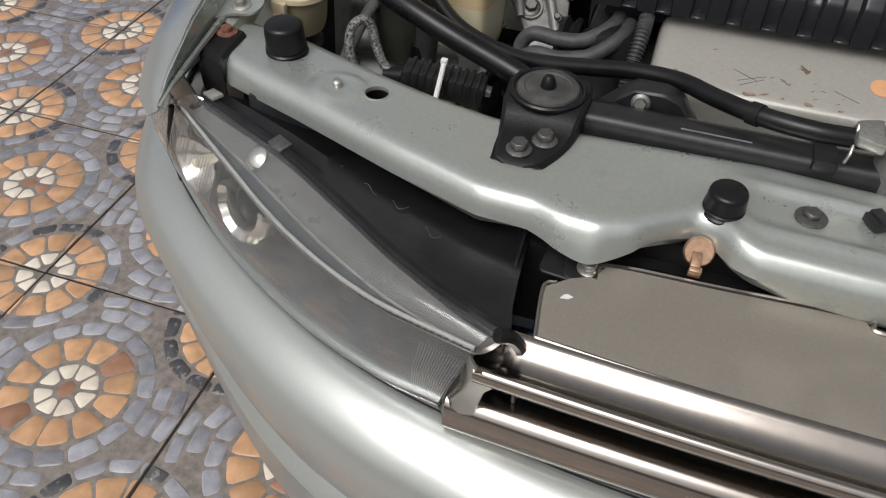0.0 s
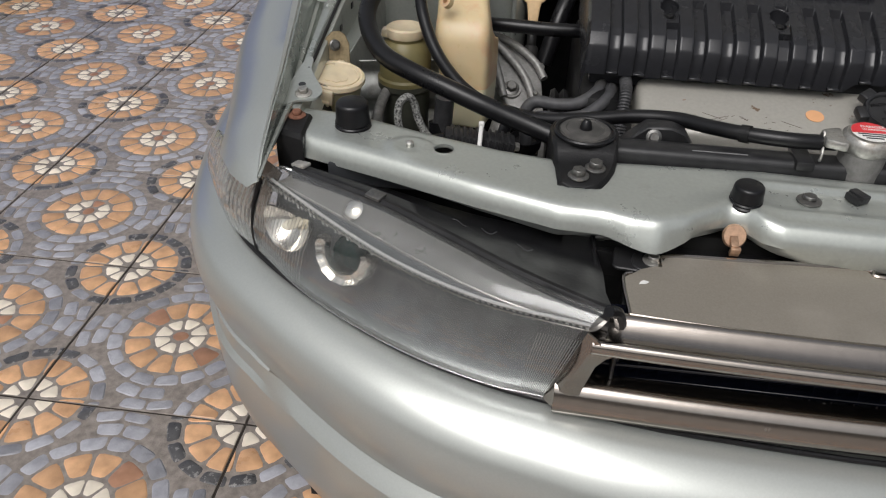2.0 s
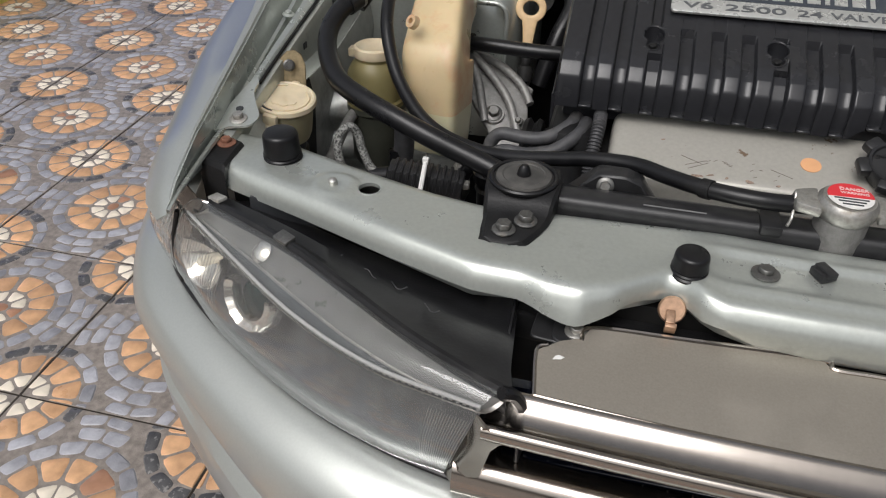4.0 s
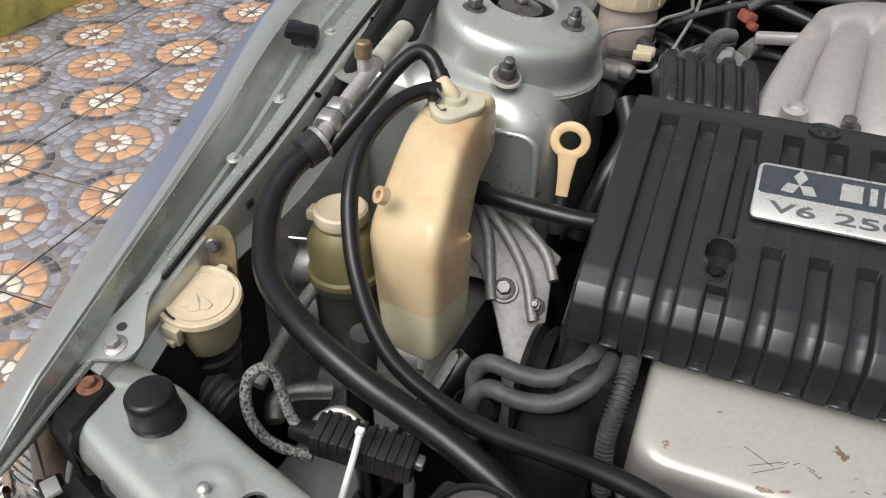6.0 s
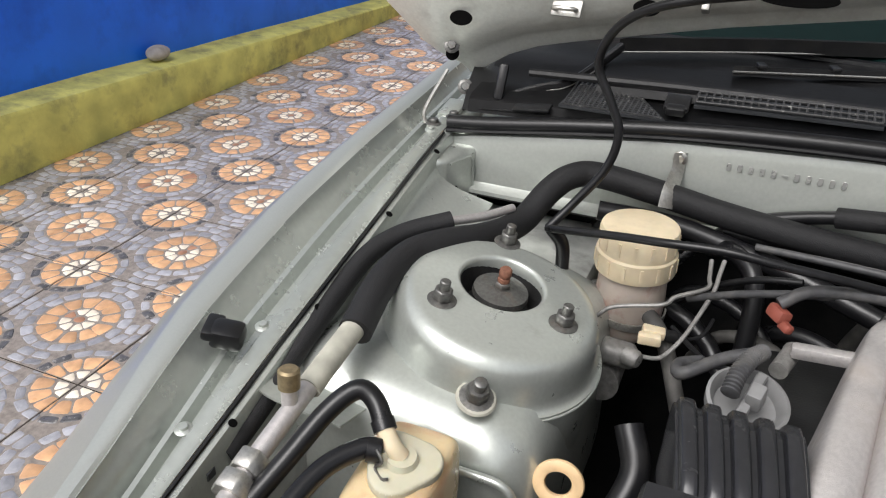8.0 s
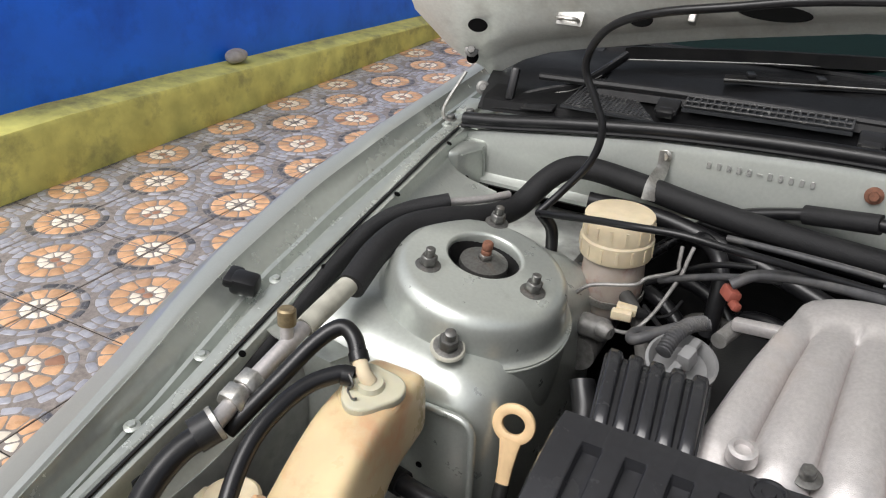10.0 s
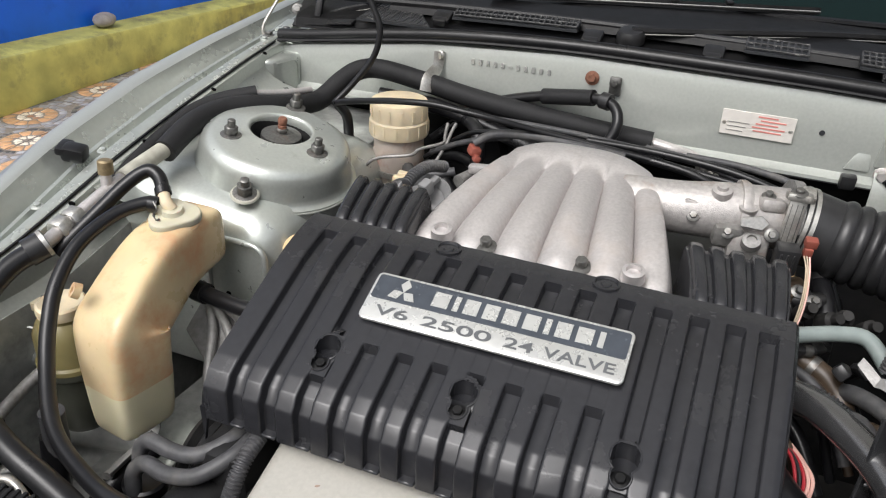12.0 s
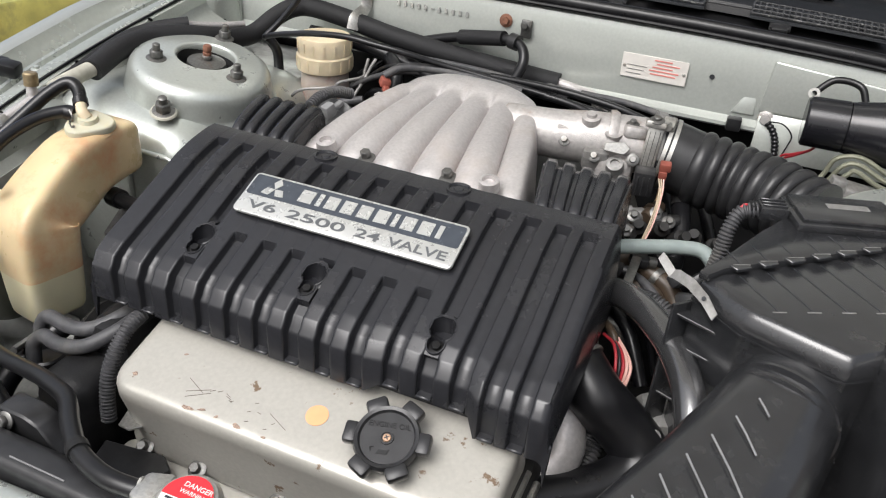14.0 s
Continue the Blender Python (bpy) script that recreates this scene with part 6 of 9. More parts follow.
        # ribs of the black duct in grey, which paints their edge highlight
        part("lit_snout_rib", tube([p, p + Vector((0.52, -0.85, -0.10)) * ln * 0.5, p + Vector((0.52, -0.85, -0.16)) * ln], 0.0009, 6, 1), GREYPLAST, box)
    part("side_duct", loft([ellipse((0.725, 0.915, z), (1, 0.3, 0), (-0.3, 1, 0), 0.030 * k, 0.055 * k, 28, 3) for z, k in ((0.50, 1), (0.85, 1), (0.880, 0.96), (0.893, 0.85), (0.898, 0.6))]), AIRBOX, box, "rounded black duct beside the box", 60)
    sensor = thing("air_flow_sensor", "black plastic air flow sensor box", "sensor")
    part("box", rbox((0.112, 0.066, 0.010), pose(0.656, 1.152, 0.901, 0, 0, 20), 0.003), AIRBOX, sensor)
    part("lid", rbox((0.104, 0.058, 0.006), pose(0.657, 1.153, 0.908, 0, 0, 20), 0.0025), AIRBOX, sensor)
    part("label", rbox((0.044, 0.011, 0.0008), pose(0.660, 1.158, 0.9112, 0, 0, 20), 0), ALUDIRTY, sensor, "small scuffed grey label")
    plug = part("plug", rbox((0.030, 0.024, 0.016), pose(0.588, 1.133, 0.900, 0, 0, 16), 0.003), AIRBOX, sensor)
    for dy in (-0.007, 0.0, 0.007):
        part("latch_rib", rbox((0.026, 0.002, 0.003), pose(0.588 - dy * 0.27, 1.133 + dy, 0.9085, 0, 0, 16), 0.0005, 1), AIRBOX, plug)
    part("boot", rbox((0.012, 0.018, 0.014), pose(0.570, 1.128, 0.899, 0, 0, 16), 0.003), DULL, plug)
    part("red_wire", tube([(0.567, 1.127, 0.902), (0.560, 1.124, 0.903), (0.555, 1.120, 0.896)], 0.0018, 6), WIRERED, plug)
    duct = thing("intake_hose", "black corrugated rubber intake hose", "intake hose")
    mids = smooth_path([(0.490, 1.308, 0.857), (0.545, 1.301, 0.851), (0.600, 1.278, 0.850), (0.645, 1.250, 0.845)], 40)
    rows, run, last = [], 0.0, mids[0]
    for i, c in enumerate(mids):
        run += (c - last).length
        last = c
        t = (mids[min(i + 1, len(mids) - 1)] - mids[max(i - 1, 0)]).normalized()
        u = t.cross(Vector((0, 0, 1))).normalized()
        rr = 0.0425 + 0.0072 * abs(math.sin(math.pi * run / 0.0175)) ** 0.42
        rows.append(ellipse(c, u, u.cross(t), rr, rr, 30))
    part("bellows", loft(rows), PLASTIC, duct, "", 60)
    part("cuff", tube([(0.438, 1.305, 0.869), (0.460, 1.307, 0.865), (0.492, 1.308, 0.857)], 0.0455, 30, 3), PLASTIC, duct, "smooth rubber cuff")
    for x, y, z in ((0.446, 1.306, 0.868), (0.4535, 1.3067, 0.8665)):
        part("clamp", lathe([(0.0455, 0), (0.0475, 0), (0.0475, 0.005), (0.0455, 0.005)], (x, y, z), (1, 0.08, -0.16), 36, True), STEEL, duct, "worn steel hose clamp")
    part("clamp_screw", merge(rbox((0.016, 0.022, 0.010), pose(0.451, 1.290, 0.913, 14), 0.002), lathe([(0, 0), (0.005, 0), (0.005, 0.010), (0, 0.010)], (0.451, 1.282, 0.914), (0, -1, 0.1), 12)), STEEL, duct)
    return box


# ---- bonnet, cowl, screen ----
def build_cowl():
    hood = thing("bonnet", "silver bonnet propped open, seen from below", "bonnet")
    edge = lambda x: lerp_at([(-0.463, 0.962), (-0.442, 0.978), (-0.392, 1.010), (-0.340, 1.025), (-0.296, 1.034), (-0.125, 1.070), (0.023, 1.095), (0.134, 1.112), (MID, 1.118)], MID - abs(x - MID))[0]
    under = lambda s: lerp_at([(0.0, 0.0), (0.006, 0.003), (0.020, 0.004), (0.034, 0.018), (0.050, 0.030), (0.070, 0.034), (0.130, 0.034), (0.150, 0.026), (0.170, 0.008), (0.19, 0.0), (1.0, 0.0)], s)[0]
    def skin(x, s):
        return Vector((x, 1.70 - 0.60 * s - under(s) * max(0.0, min(1.0, (MID + 0.0 - abs(x - MID) + 0.47) / 0.05)) * 0.85, edge(x) + 0.95 * s - under(s) * 0.4))
    rings = []
    for s in (0, 0.006, 0.020, 0.027, 0.034, 0.042, 0.050, 0.060, 0.070, 0.10, 0.130, 0.140, 0.150, 0.160, 0.170, 0.19, 0.3, 0.5, 0.75, 1.0):
        half = lerp_at([(0, 0.713), (0.03, 0.735), (0.07, 0.775), (0.13, 0.815), (0.3, 0.83), (1.0, 0.81)], s)[0]
        row = []
        for f in (-1, -0.985, -0.96, -0.92, -0.86, -0.78, -0.65, -0.5, -0.25, 0, 0.25, 0.5, 0.65, 0.78, 0.86, 0.92, 0.96, 0.985, 1):
            x = MID + 0.713 * f
            v = skin(x, s)
            v.x = MID + half * f
            if abs(f) > 0.99:
                v.y += 0.012
            row.append(v)
        rings.append(row)
    part("panel", thick(loft(rings, False), 0.006), HOODPAINT, hood, "", 50)
    for x, s, w in ((-0.448, 0.110, 0.016), (-0.205, 0.062, 0.017), (-0.036, 0.056, 0.046), (-0.478, 0.055, 0.010)):
        q = skin(x, s)
        part("frame_hole", lathe([(0, 0), (0.010, 0), (0.010, 0.003), (0, 0.003)], (0, 0, 0), (0, 0, 1), 24), HOLLOW, hood).matrix_basis = Matrix.Translation(q + Vector((0, -0.0095, -0.004))) @ pose(0, 0, 0, 64) @ Matrix.Diagonal((w / 0.010, 1, 1, 1))
    for x in (-0.135, 0.095):
        q = skin(x, 0.060)
        part("wire_clip", merge(rbox((0.010, 0.016, 0.030), Matrix.Translation(q + Vector((0, -0.010, 0))) @ pose(0, 0, 0, -30), 0.002), rbox((0.022, 0.003, 0.010), Matrix.Translation(q + Vector((0, -0.006, 0.018))) @ pose(0, 0, 0, -30), 0.001)), STEEL, hood, "bright steel wire clip")
    q = skin(-0.305, 0.075)
    part("striker_plate", merge(rbox((0.040, 0.004, 0.030), Matrix.Translation(q + Vector((0, -0.005, 0))) @ pose(0, 0, 0, -30), 0.003), tube([q + Vector((-0.014, -0.012, -0.004)), q + Vector((-0.012, -0.026, 0)), q + Vector((0.012, -0.026, 0)), q + Vector((0.014, -0.012, -0.004))], 0.003, 8)), STEEL, hood, "small bent steel plate")
    part("hinge_arm", prism([(-0.492, 1.050), (-0.506, 1.040), (-0.492, 1.005), (-0.474, 0.975), (-0.468, 0.925), (-0.446, 0.920), (-0.448, 0.960), (-0.436, 0.985), (-0.430, 1.000), (-0.448, 1.012), (-0.462, 1.038)], 0.004, pose(0, 1.655, 0, 84), 0.0012, 1), BAY, hood, "silver hinge plate with bolts and holes")
    part("hinge_foot", merge(rbox((0.060, 0.080, 0.006), pose(-0.45, 1.61, 0.918, 6), 0.002), rbox((0.030, 0.05, 0.010), pose(-0.462, 1.625, 0.926, 10), 0.003)), BAY, hood)
    for q in ((-0.452, 1.646, 0.955), (-0.476, 1.648, 1.012), (-0.450, 1.600, 0.924), (-0.468, 1.570, 0.920)):
        part("hinge_bolt", hexbolt(q, (0.3, -0.8, 0.4) if q[2] > 0.94 else (0, 0, 1), 0.007, 0.006, 1.6), GREYBOLT, hood)
    part("stay_rod", tube([(-0.485, 1.58, 0.915), (-0.488, 1.585, 0.935), (-0.470, 1.62, 0.985)], 0.003, 8), STEEL, hood)
    rings = []
    for k in range(30):
        x = -0.43 + k * 0.0469
        b = 0.018 * math.sin(math.pi * k / 29)
        rings.append([Vector((x, y, z + b)) for y, z in ((1.60, 0.935), (1.605, 0.952), (1.615, 0.958), (1.66, 0.964), (1.70, 0.972), (1.715, 0.982), (1.76, 0.988), (1.82, 0.985), (1.95, 0.98))])
    cowl = part("cowl", thick(loft(rings, False), 0.004), COWL, BODY, "black plastic cowl below the windscreen with vent grilles")
    part("corner_trim", thick(loft([[Vector(q) for q in row] for row in (((-0.440, 1.605, 0.936), (-0.405, 1.600, 0.942), (-0.360, 1.600, 0.946), (-0.310, 1.600, 0.950)), ((-0.450, 1.660, 0.966), (-0.420, 1.660, 0.966), (-0.370, 1.660, 0.962), (-0.310, 1.655, 0.966)), ((-0.470, 1.760, 0.992), (-0.430, 1.760, 0.986), (-0.380, 1.760, 0.976), (-0.320, 1.750, 0.980)), ((-0.500, 1.900, 1.020), (-0.450, 1.900, 1.008), (-0.390, 1.900, 0.992), (-0.330, 1.890, 0.990)))], False), 0.004), PLASTIC, cowl, "smooth black corner trim of the cowl")
    part("corner_post", rbox((0.013, 0.014, 0.050), pose(-0.388, 1.620, 0.978, -18, 6, 10), 0.004), PLASTIC, cowl)
    part("cowl_ridge", tube([(-0.36, 1.66, 0.985), (-0.1, 1.655, 0.995), (MID, 1.65, 0.998), (0.7, 1.655, 0.99)], 0.006, 8), PLASTIC, cowl)
    for x in (-0.148, 0.112, 0.30, 0.55):
        part("fastener", merge(rbox((0.032, 0.030, 0.008), pose(x, 1.618, 0.984, 22), 0.003), rbox((0.024, 0.014, 0.012), pose(x, 1.606, 0.978, 22), 0.003)), PLASTIC, cowl)
    part("step_panel", thick(loft([[Vector((x, y, z + 0.018 * math.sin(math.pi * (x + 0.43) / 1.36))) for y, z in ((1.640, 0.968), (1.645, 0.978), (1.690, 0.985), (1.72, 0.990))] for x in (-0.26, -0.2, -0.1, 0.0, 0.1, 0.25, 0.4, 0.55, 0.7)], False), 0.003), COWL, cowl, "raised black step of the cowl", 30)
    part("lid", rbox((0.052, 0.022, 0.005), pose(-0.335, 1.600, 0.955, 8, -6, 0), 0.002), PLASTIC, cowl)
    seal = thing("bonnet_seal", "black rubber seal along the bulkhead top", "seal")
    line = [(-0.445, 1.572, 0.925), (-0.38, 1.572, 0.932), (-0.25, 1.573, 0.950), (-0.10, 1.574, 0.966), (0.087, 1.575, 0.975), (0.3, 1.575, 0.975), (0.5, 1.575, 0.972), (0.73, 1.575, 0.962), (0.95, 1.575, 0.93)]
    part("bulb", tube(line, 0.011, 14), RUBBER, seal)
    part("lip", tube([(x, y - 0.0095, z - 0.0075) for x, y, z in line], 0.0036, 8), RUBBER, seal)
    part("clip_edge", tube([(x, y + 0.010, z - 0.002) for x, y, z in line], 0.0045, 8), DULL, seal)
    screen = thing("windscreen", "dark tinted car windscreen", "windscreen")
    part("pane", thick(loft([[Vector((-0.42 + 1.34 * k / 12, y - 0.06 * math.sin(math.pi * k / 12), z)) for k in range(13)] for y, z in ((1.93, 1.0), (2.3, 1.25), (2.75, 1.5))], False), 0.005), GLASS, screen)
    part("lower_seal", tube([(-0.42 + 1.34 * k / 12, 1.925 - 0.06 * math.sin(math.pi * k / 12), 1.0) for k in range(13)], 0.007, 8), RUBBER, screen, "black rubber seal")
    part("dashboard", span(-0.45, 0.95, 2.0, 2.9, 0.90, 0.95, 0), DULL, BODY)


build_yard()
BODY = build_body()
build_bumper()
build_headlamp()
build_grille()
build_cover()
build_engine()
build_tank()
build_reservoirs()
build_airbox()
build_cowl()


# ---- hoses, pipes and cables ----
def hose(name, label, category, pts, r, mat, n=14, ends=(), **kw):
    h = thing(name, label, category)
    part("hose", tube(pts, r, n, **kw), mat, h)
    for pos, to, rr, m, nm in ends:
        part(nm, tube([pos, to], rr, 16, 1), m, h)
    return h


def build_hoses():
    hose("ac_hose", "thick black rubber air-conditioning hose", "hose", [(-0.356, 0.915, 0.832), (-0.368, 0.885, 0.822), (-0.370, 0.850, 0.806), (-0.356, 0.812, 0.790), (-0.330, 0.775, 0.778), (-0.286, 0.745, 0.770), (-0.245, 0.727, 0.762), (-0.203, 0.716, 0.750), (-0.166, 0.711, 0.738), (-0.127, 0.704, 0.727), (-0.081, 0.690, 0.715), (-0.04, 0.672, 0.700), (-0.01, 0.66, 0.68)], 0.0124, RUBBER, 18,
         [((-0.364, 0.903, 0.829), (-0.353, 0.924, 0.836), 0.0170, PLASTIC, "crimp_sleeve"), ((-0.3555, 0.9195, 0.8345), (-0.3535, 0.9235, 0.836), 0.0176, STEEL, "steel_band")])
    hose("overflow_hose", "slim black rubber overflow hose", "hose", [(-0.262, 1.010, 0.866), (-0.275, 1.005, 0.868), (-0.296, 0.975, 0.862), (-0.306, 0.925, 0.845), (-0.300, 0.880, 0.818), (-0.284, 0.845, 0.788), (-0.262, 0.815, 0.763), (-0.229, 0.781, 0.742), (-0.193, 0.757, 0.731), (-0.141, 0.736, 0.727), (-0.10, 0.722, 0.733), (-0.05, 0.71, 0.745), (-0.010, 0.699, 0.756), (0.035, 0.683, 0.764), (0.07, 0.655, 0.770), (0.107, 0.630, 0.776), (0.15, 0.618, 0.779), (0.195, 0.622, 0.778)], 0.0085, RUBBER, 14, [((-0.262, 1.010, 0.866), (-0.272, 1.006, 0.8678), 0.0100, RUBBER, "hose_end"), ((0.098, 0.6352, 0.7747), (0.107, 0.630, 0.776), 0.0100, DULL, "hose_clip")])
    hose("tank_hose", "short bent black rubber hose at the tank", "hose", [(-0.266, 1.026, 0.872), (-0.282, 1.040, 0.886), (-0.298, 1.040, 0.892), (-0.314, 1.020, 0.880), (-0.330, 0.985, 0.855), (-0.345, 0.955, 0.832), (-0.356, 0.935, 0.815)], 0.0085, RUBBER, 14, [((-0.266, 1.026, 0.872), (-0.2715, 1.031, 0.8775), 0.0098, RUBBER, "hose_end")])
    pipe = thing("ac_pipe", "aluminium air-conditioning pipe with hexagon joint", "pipe")
    part("pipe", tube([(-0.356, 0.915, 0.832), (-0.360, 0.962, 0.840), (-0.357, 1.02, 0.856), (-0.355, 1.08, 0.868), (-0.357, 1.150, 0.875)], 0.0088, 16), ALU, pipe)
    part("pipe_sleeve", tube([(-0.3555, 1.055, 0.863), (-0.355, 1.08, 0.868), (-0.357, 1.150, 0.875)], 0.0115, 16), SEALANT, pipe)
    d = Vector((0.0, 0.97, 0.2)).normalized()
    for k, (s, r) in enumerate(((0.945, 0.0165), (0.966, 0.0155))):
        m = frame_of((-0.361, s, 0.836 + 0.004 * k), d)
        part("hex_nut", prism([(r * math.cos(radians(60 * q)), r * math.sin(radians(60 * q))) for q in range(6)], 0.018, m, 0.0015, 1), STEEL, pipe, "worn alloy hexagon nut")
    part("valve_stem", tube([(-0.358, 1.030, 0.860), (-0.360, 1.034, 0.882)], 0.0072, 12, 1), ALU, pipe)
    part("valve_cap", lathe([(0, 0), (0.0095, 0), (0.0095, 0.016), (0.0075, 0.018), (0, 0.018)], (-0.360, 1.034, 0.878), (0, 0.1, 1), 18), BRASS, pipe, "tarnished brass valve cap")
    foam = thing("insulated_pipe", "air-conditioning pipe wrapped in black foam sleeve", "pipe")
    part("sleeve", tube([(-0.354, 1.135, 0.872), (-0.361, 1.20, 0.886), (-0.359, 1.262, 0.889), (-0.336, 1.308, 0.887), (-0.312, 1.352, 0.878), (-0.298, 1.400, 0.868), (-0.287, 1.440, 0.868), (-0.271, 1.484, 0.890), (-0.252, 1.511, 0.903), (-0.222, 1.530, 0.904), (-0.15, 1.532, 0.895), (-0.06, 1.532, 0.880), (0.037, 1.53, 0.870), (0.12, 1.535, 0.862), (0.24, 1.542, 0.852)], 0.0165, 18), FOAM, foam)
    part("bare_end", tube([(0.235, 1.542, 0.853), (0.28, 1.525, 0.852), (0.307, 1.50, 0.856), (0.335, 1.47, 0.85)], 0.0085, 12), ALU, foam, "bare aluminium pipe end")
    foam2 = thing("insulated_pipe", "thin pipe in a black foam sleeve beside the wing", "pipe")
    part("sleeve", tube([(-0.418, 1.01, 0.800), (-0.414, 1.06, 0.818), (-0.413, 1.096, 0.832), (-0.411, 1.146, 0.849), (-0.411, 1.204, 0.864), (-0.406, 1.262, 0.880), (-0.384, 1.305, 0.890), (-0.344, 1.342, 0.897)], 0.0115, 16), FOAM, foam2)
    part("bare_end", tube([(-0.350, 1.338, 0.896), (-0.322, 1.385, 0.888), (-0.30, 1.43, 0.884)], 0.0055, 10), ALU, foam2)
    hose("heater_hose", "black heater hose below the insulated pipe", "hose", [(-0.21, 1.50, 0.870), (-0.12, 1.515, 0.862), (-0.04, 1.51, 0.848), (0.04, 1.49, 0.835), (0.12, 1.46, 0.82)], 0.0125, RUBBER)
    hose("heater_hose", "black heater hose along the bulkhead", "hose", [(-0.06, 1.545, 0.855), (0.02, 1.545, 0.848), (0.12, 1.548, 0.840), (0.26, 1.545, 0.830)], 0.013, RUBBER)
    hose("hood_washer_tube", "thin black washer tube looped to the bonnet", "tube", [(0.30, 1.50, 1.185), (0.14, 1.46, 1.180), (0.02, 1.45, 1.17), (-0.06, 1.44, 1.157), (-0.13, 1.44, 1.144), (-0.18, 1.45, 1.126), (-0.212, 1.465, 1.098), (-0.225, 1.472, 1.060), (-0.206, 1.468, 1.022), (-0.191, 1.463, 0.987), (-0.199, 1.455, 0.945), (-0.228, 1.440, 0.902), (-0.252, 1.42, 0.872)], 0.0052, RUBBER, 10)
    hose("control_cable", "thin black control cable across the engine bay", "cable", [(-0.252, 1.42, 0.872), (-0.215, 1.395, 0.888), (-0.165, 1.375, 0.903), (-0.11, 1.352, 0.918), (-0.052, 1.348, 0.924), (-0.003, 1.35, 0.920), (0.044, 1.36, 0.913), (0.104, 1.385, 0.897), (0.18, 1.40, 0.885), (0.28, 1.41, 0.872), (0.37, 1.39, 0.87)], 0.0048, RUBBER, 10)
    hose("vacuum_hose", "bent black vacuum hose with a foam sleeve", "hose", [(-0.12, 1.52, 0.80), (-0.075, 1.543, 0.838), (-0.03, 1.553, 0.868), (0.03, 1.550, 0.889), (0.09, 1.540, 0.904), (0.14, 1.522, 0.914), (0.176, 1.510, 0.912), (0.190, 1.492, 0.892), (0.180, 1.478, 0.862), (0.15, 1.46, 0.835)], 0.0085, RUBBER, 12,
         [((0.06, 1.546, 0.897), (0.145, 1.520, 0.915), 0.0125, FOAM, "foam_sleeve"), ((0.158, 1.517, 0.915), (0.172, 1.512, 0.914), 0.013, PLASTIC, "clip")])
    beam = thing("radiator_top_tank", "black plastic radiator tank behind the front bar", "radiator tank")
    part("tank", loft([[Vector((x, y, z)) for y, z in ((0.604, 0.715), (0.6035, 0.752), (0.6055, 0.757), (0.610, 0.7595), (0.626, 0.7605), (0.634, 0.758), (0.638, 0.752), (0.640, 0.715))] for x in (-0.058, -0.054, 0.05, 0.15, 0.25, 0.40, 0.50)]), PLASTIC, beam, "", 40)
    part("clip", rbox((0.020, 0.042, 0.012), pose(0.164, 0.620, 0.757), 0.003), PLASTIC, beam, "moulded clip over the tank")
    part("rib_line", rbox((0.060, 0.0012, 0.0010), pose(0.075, 0.612, 0.7600, 0, 0, 0), 0), GREYPLAST, beam, "thin pale line")
    hose("breather_hose", "short bent grey-black breather hose", "hose", [(-0.142, 0.800, 0.680), (-0.143, 0.806, 0.702), (-0.130, 0.808, 0.717), (-0.100, 0.805, 0.717), (-0.072, 0.808, 0.720), (-0.048, 0.828, 0.730), (-0.04, 0.855, 0.735)], 0.0085, LOOM)
    hose("breather_hose", "second short bent grey-black breather hose", "hose", [(-0.138, 0.782, 0.665), (-0.139, 0.788, 0.688), (-0.125, 0.792, 0.702), (-0.095, 0.786, 0.705), (-0.062, 0.790, 0.712), (-0.036, 0.812, 0.726), (-0.028, 0.84, 0.732)], 0.0085, LOOM)
    hose("hose_sump", "black rubber elbow below the tank", "hose", [(-0.17, 0.86, 0.66), (-0.185, 0.825, 0.64), (-0.20, 0.79, 0.615), (-0.20, 0.75, 0.58)], 0.014, RUBBER)
    hose("hose_sump", "vertical black rubber hose under the tank", "hose", [(-0.262, 0.80, 0.68), (-0.258, 0.79, 0.62), (-0.25, 0.78, 0.50)], 0.013, RUBBER)
    hose("mid_hose", "black rubber hose between tower and engine", "hose", [(-0.227, 1.019, 0.750), (-0.18, 1.010, 0.752), (-0.10, 1.005, 0.752), (-0.03, 1.02, 0.75)], 0.0105, RUBBER, 12,
         [((-0.232, 1.021, 0.749), (-0.212, 1.016, 0.751), 0.0135, DULL, "cuff")])
    hose("grey_hose", "grey-green rubber hose beside the engine cover", "hose", [(0.42, 1.10, 0.818), (0.445, 1.128, 0.815), (0.475, 1.150, 0.812), (0.505, 1.165, 0.812), (0.535, 1.170, 0.810), (0.56, 1.15, 0.79)], 0.0088, GREYHOSE)
    hose("coolant_hose", "shiny black ribbed coolant hose", "hose", [(0.410, 1.080, 0.775), (0.432, 1.065, 0.792), (0.478, 1.034, 0.806), (0.518, 0.990, 0.806), (0.543, 0.950, 0.800), (0.558, 0.915, 0.790), (0.57, 0.88, 0.765)], 0.0160, HOSESHINE, 20, [((0.428, 1.0673, 0.788), (0.436, 1.0635, 0.7905), 0.0182, STEEL, "clamp")])
    hose("radiator_hose", "broad black radiator hose with a wire clamp", "hose", [(0.418, 0.998, 0.752), (0.438, 0.978, 0.748), (0.470, 0.957, 0.728), (0.505, 0.955, 0.700), (0.527, 0.946, 0.680), (0.520, 0.925, 0.662), (0.490, 0.895, 0.652), (0.44, 0.86, 0.648), (0.36, 0.78, 0.645), (0.28, 0.68, 0.650)], 0.0305, RUBBER, 22, [((0.430, 0.986, 0.7495), (0.4345, 0.982, 0.7485), 0.0325, STEEL, "clamp"), ((0.440, 0.9765, 0.747), (0.4435, 0.9745, 0.7455), 0.0325, STEEL, "clamp")])
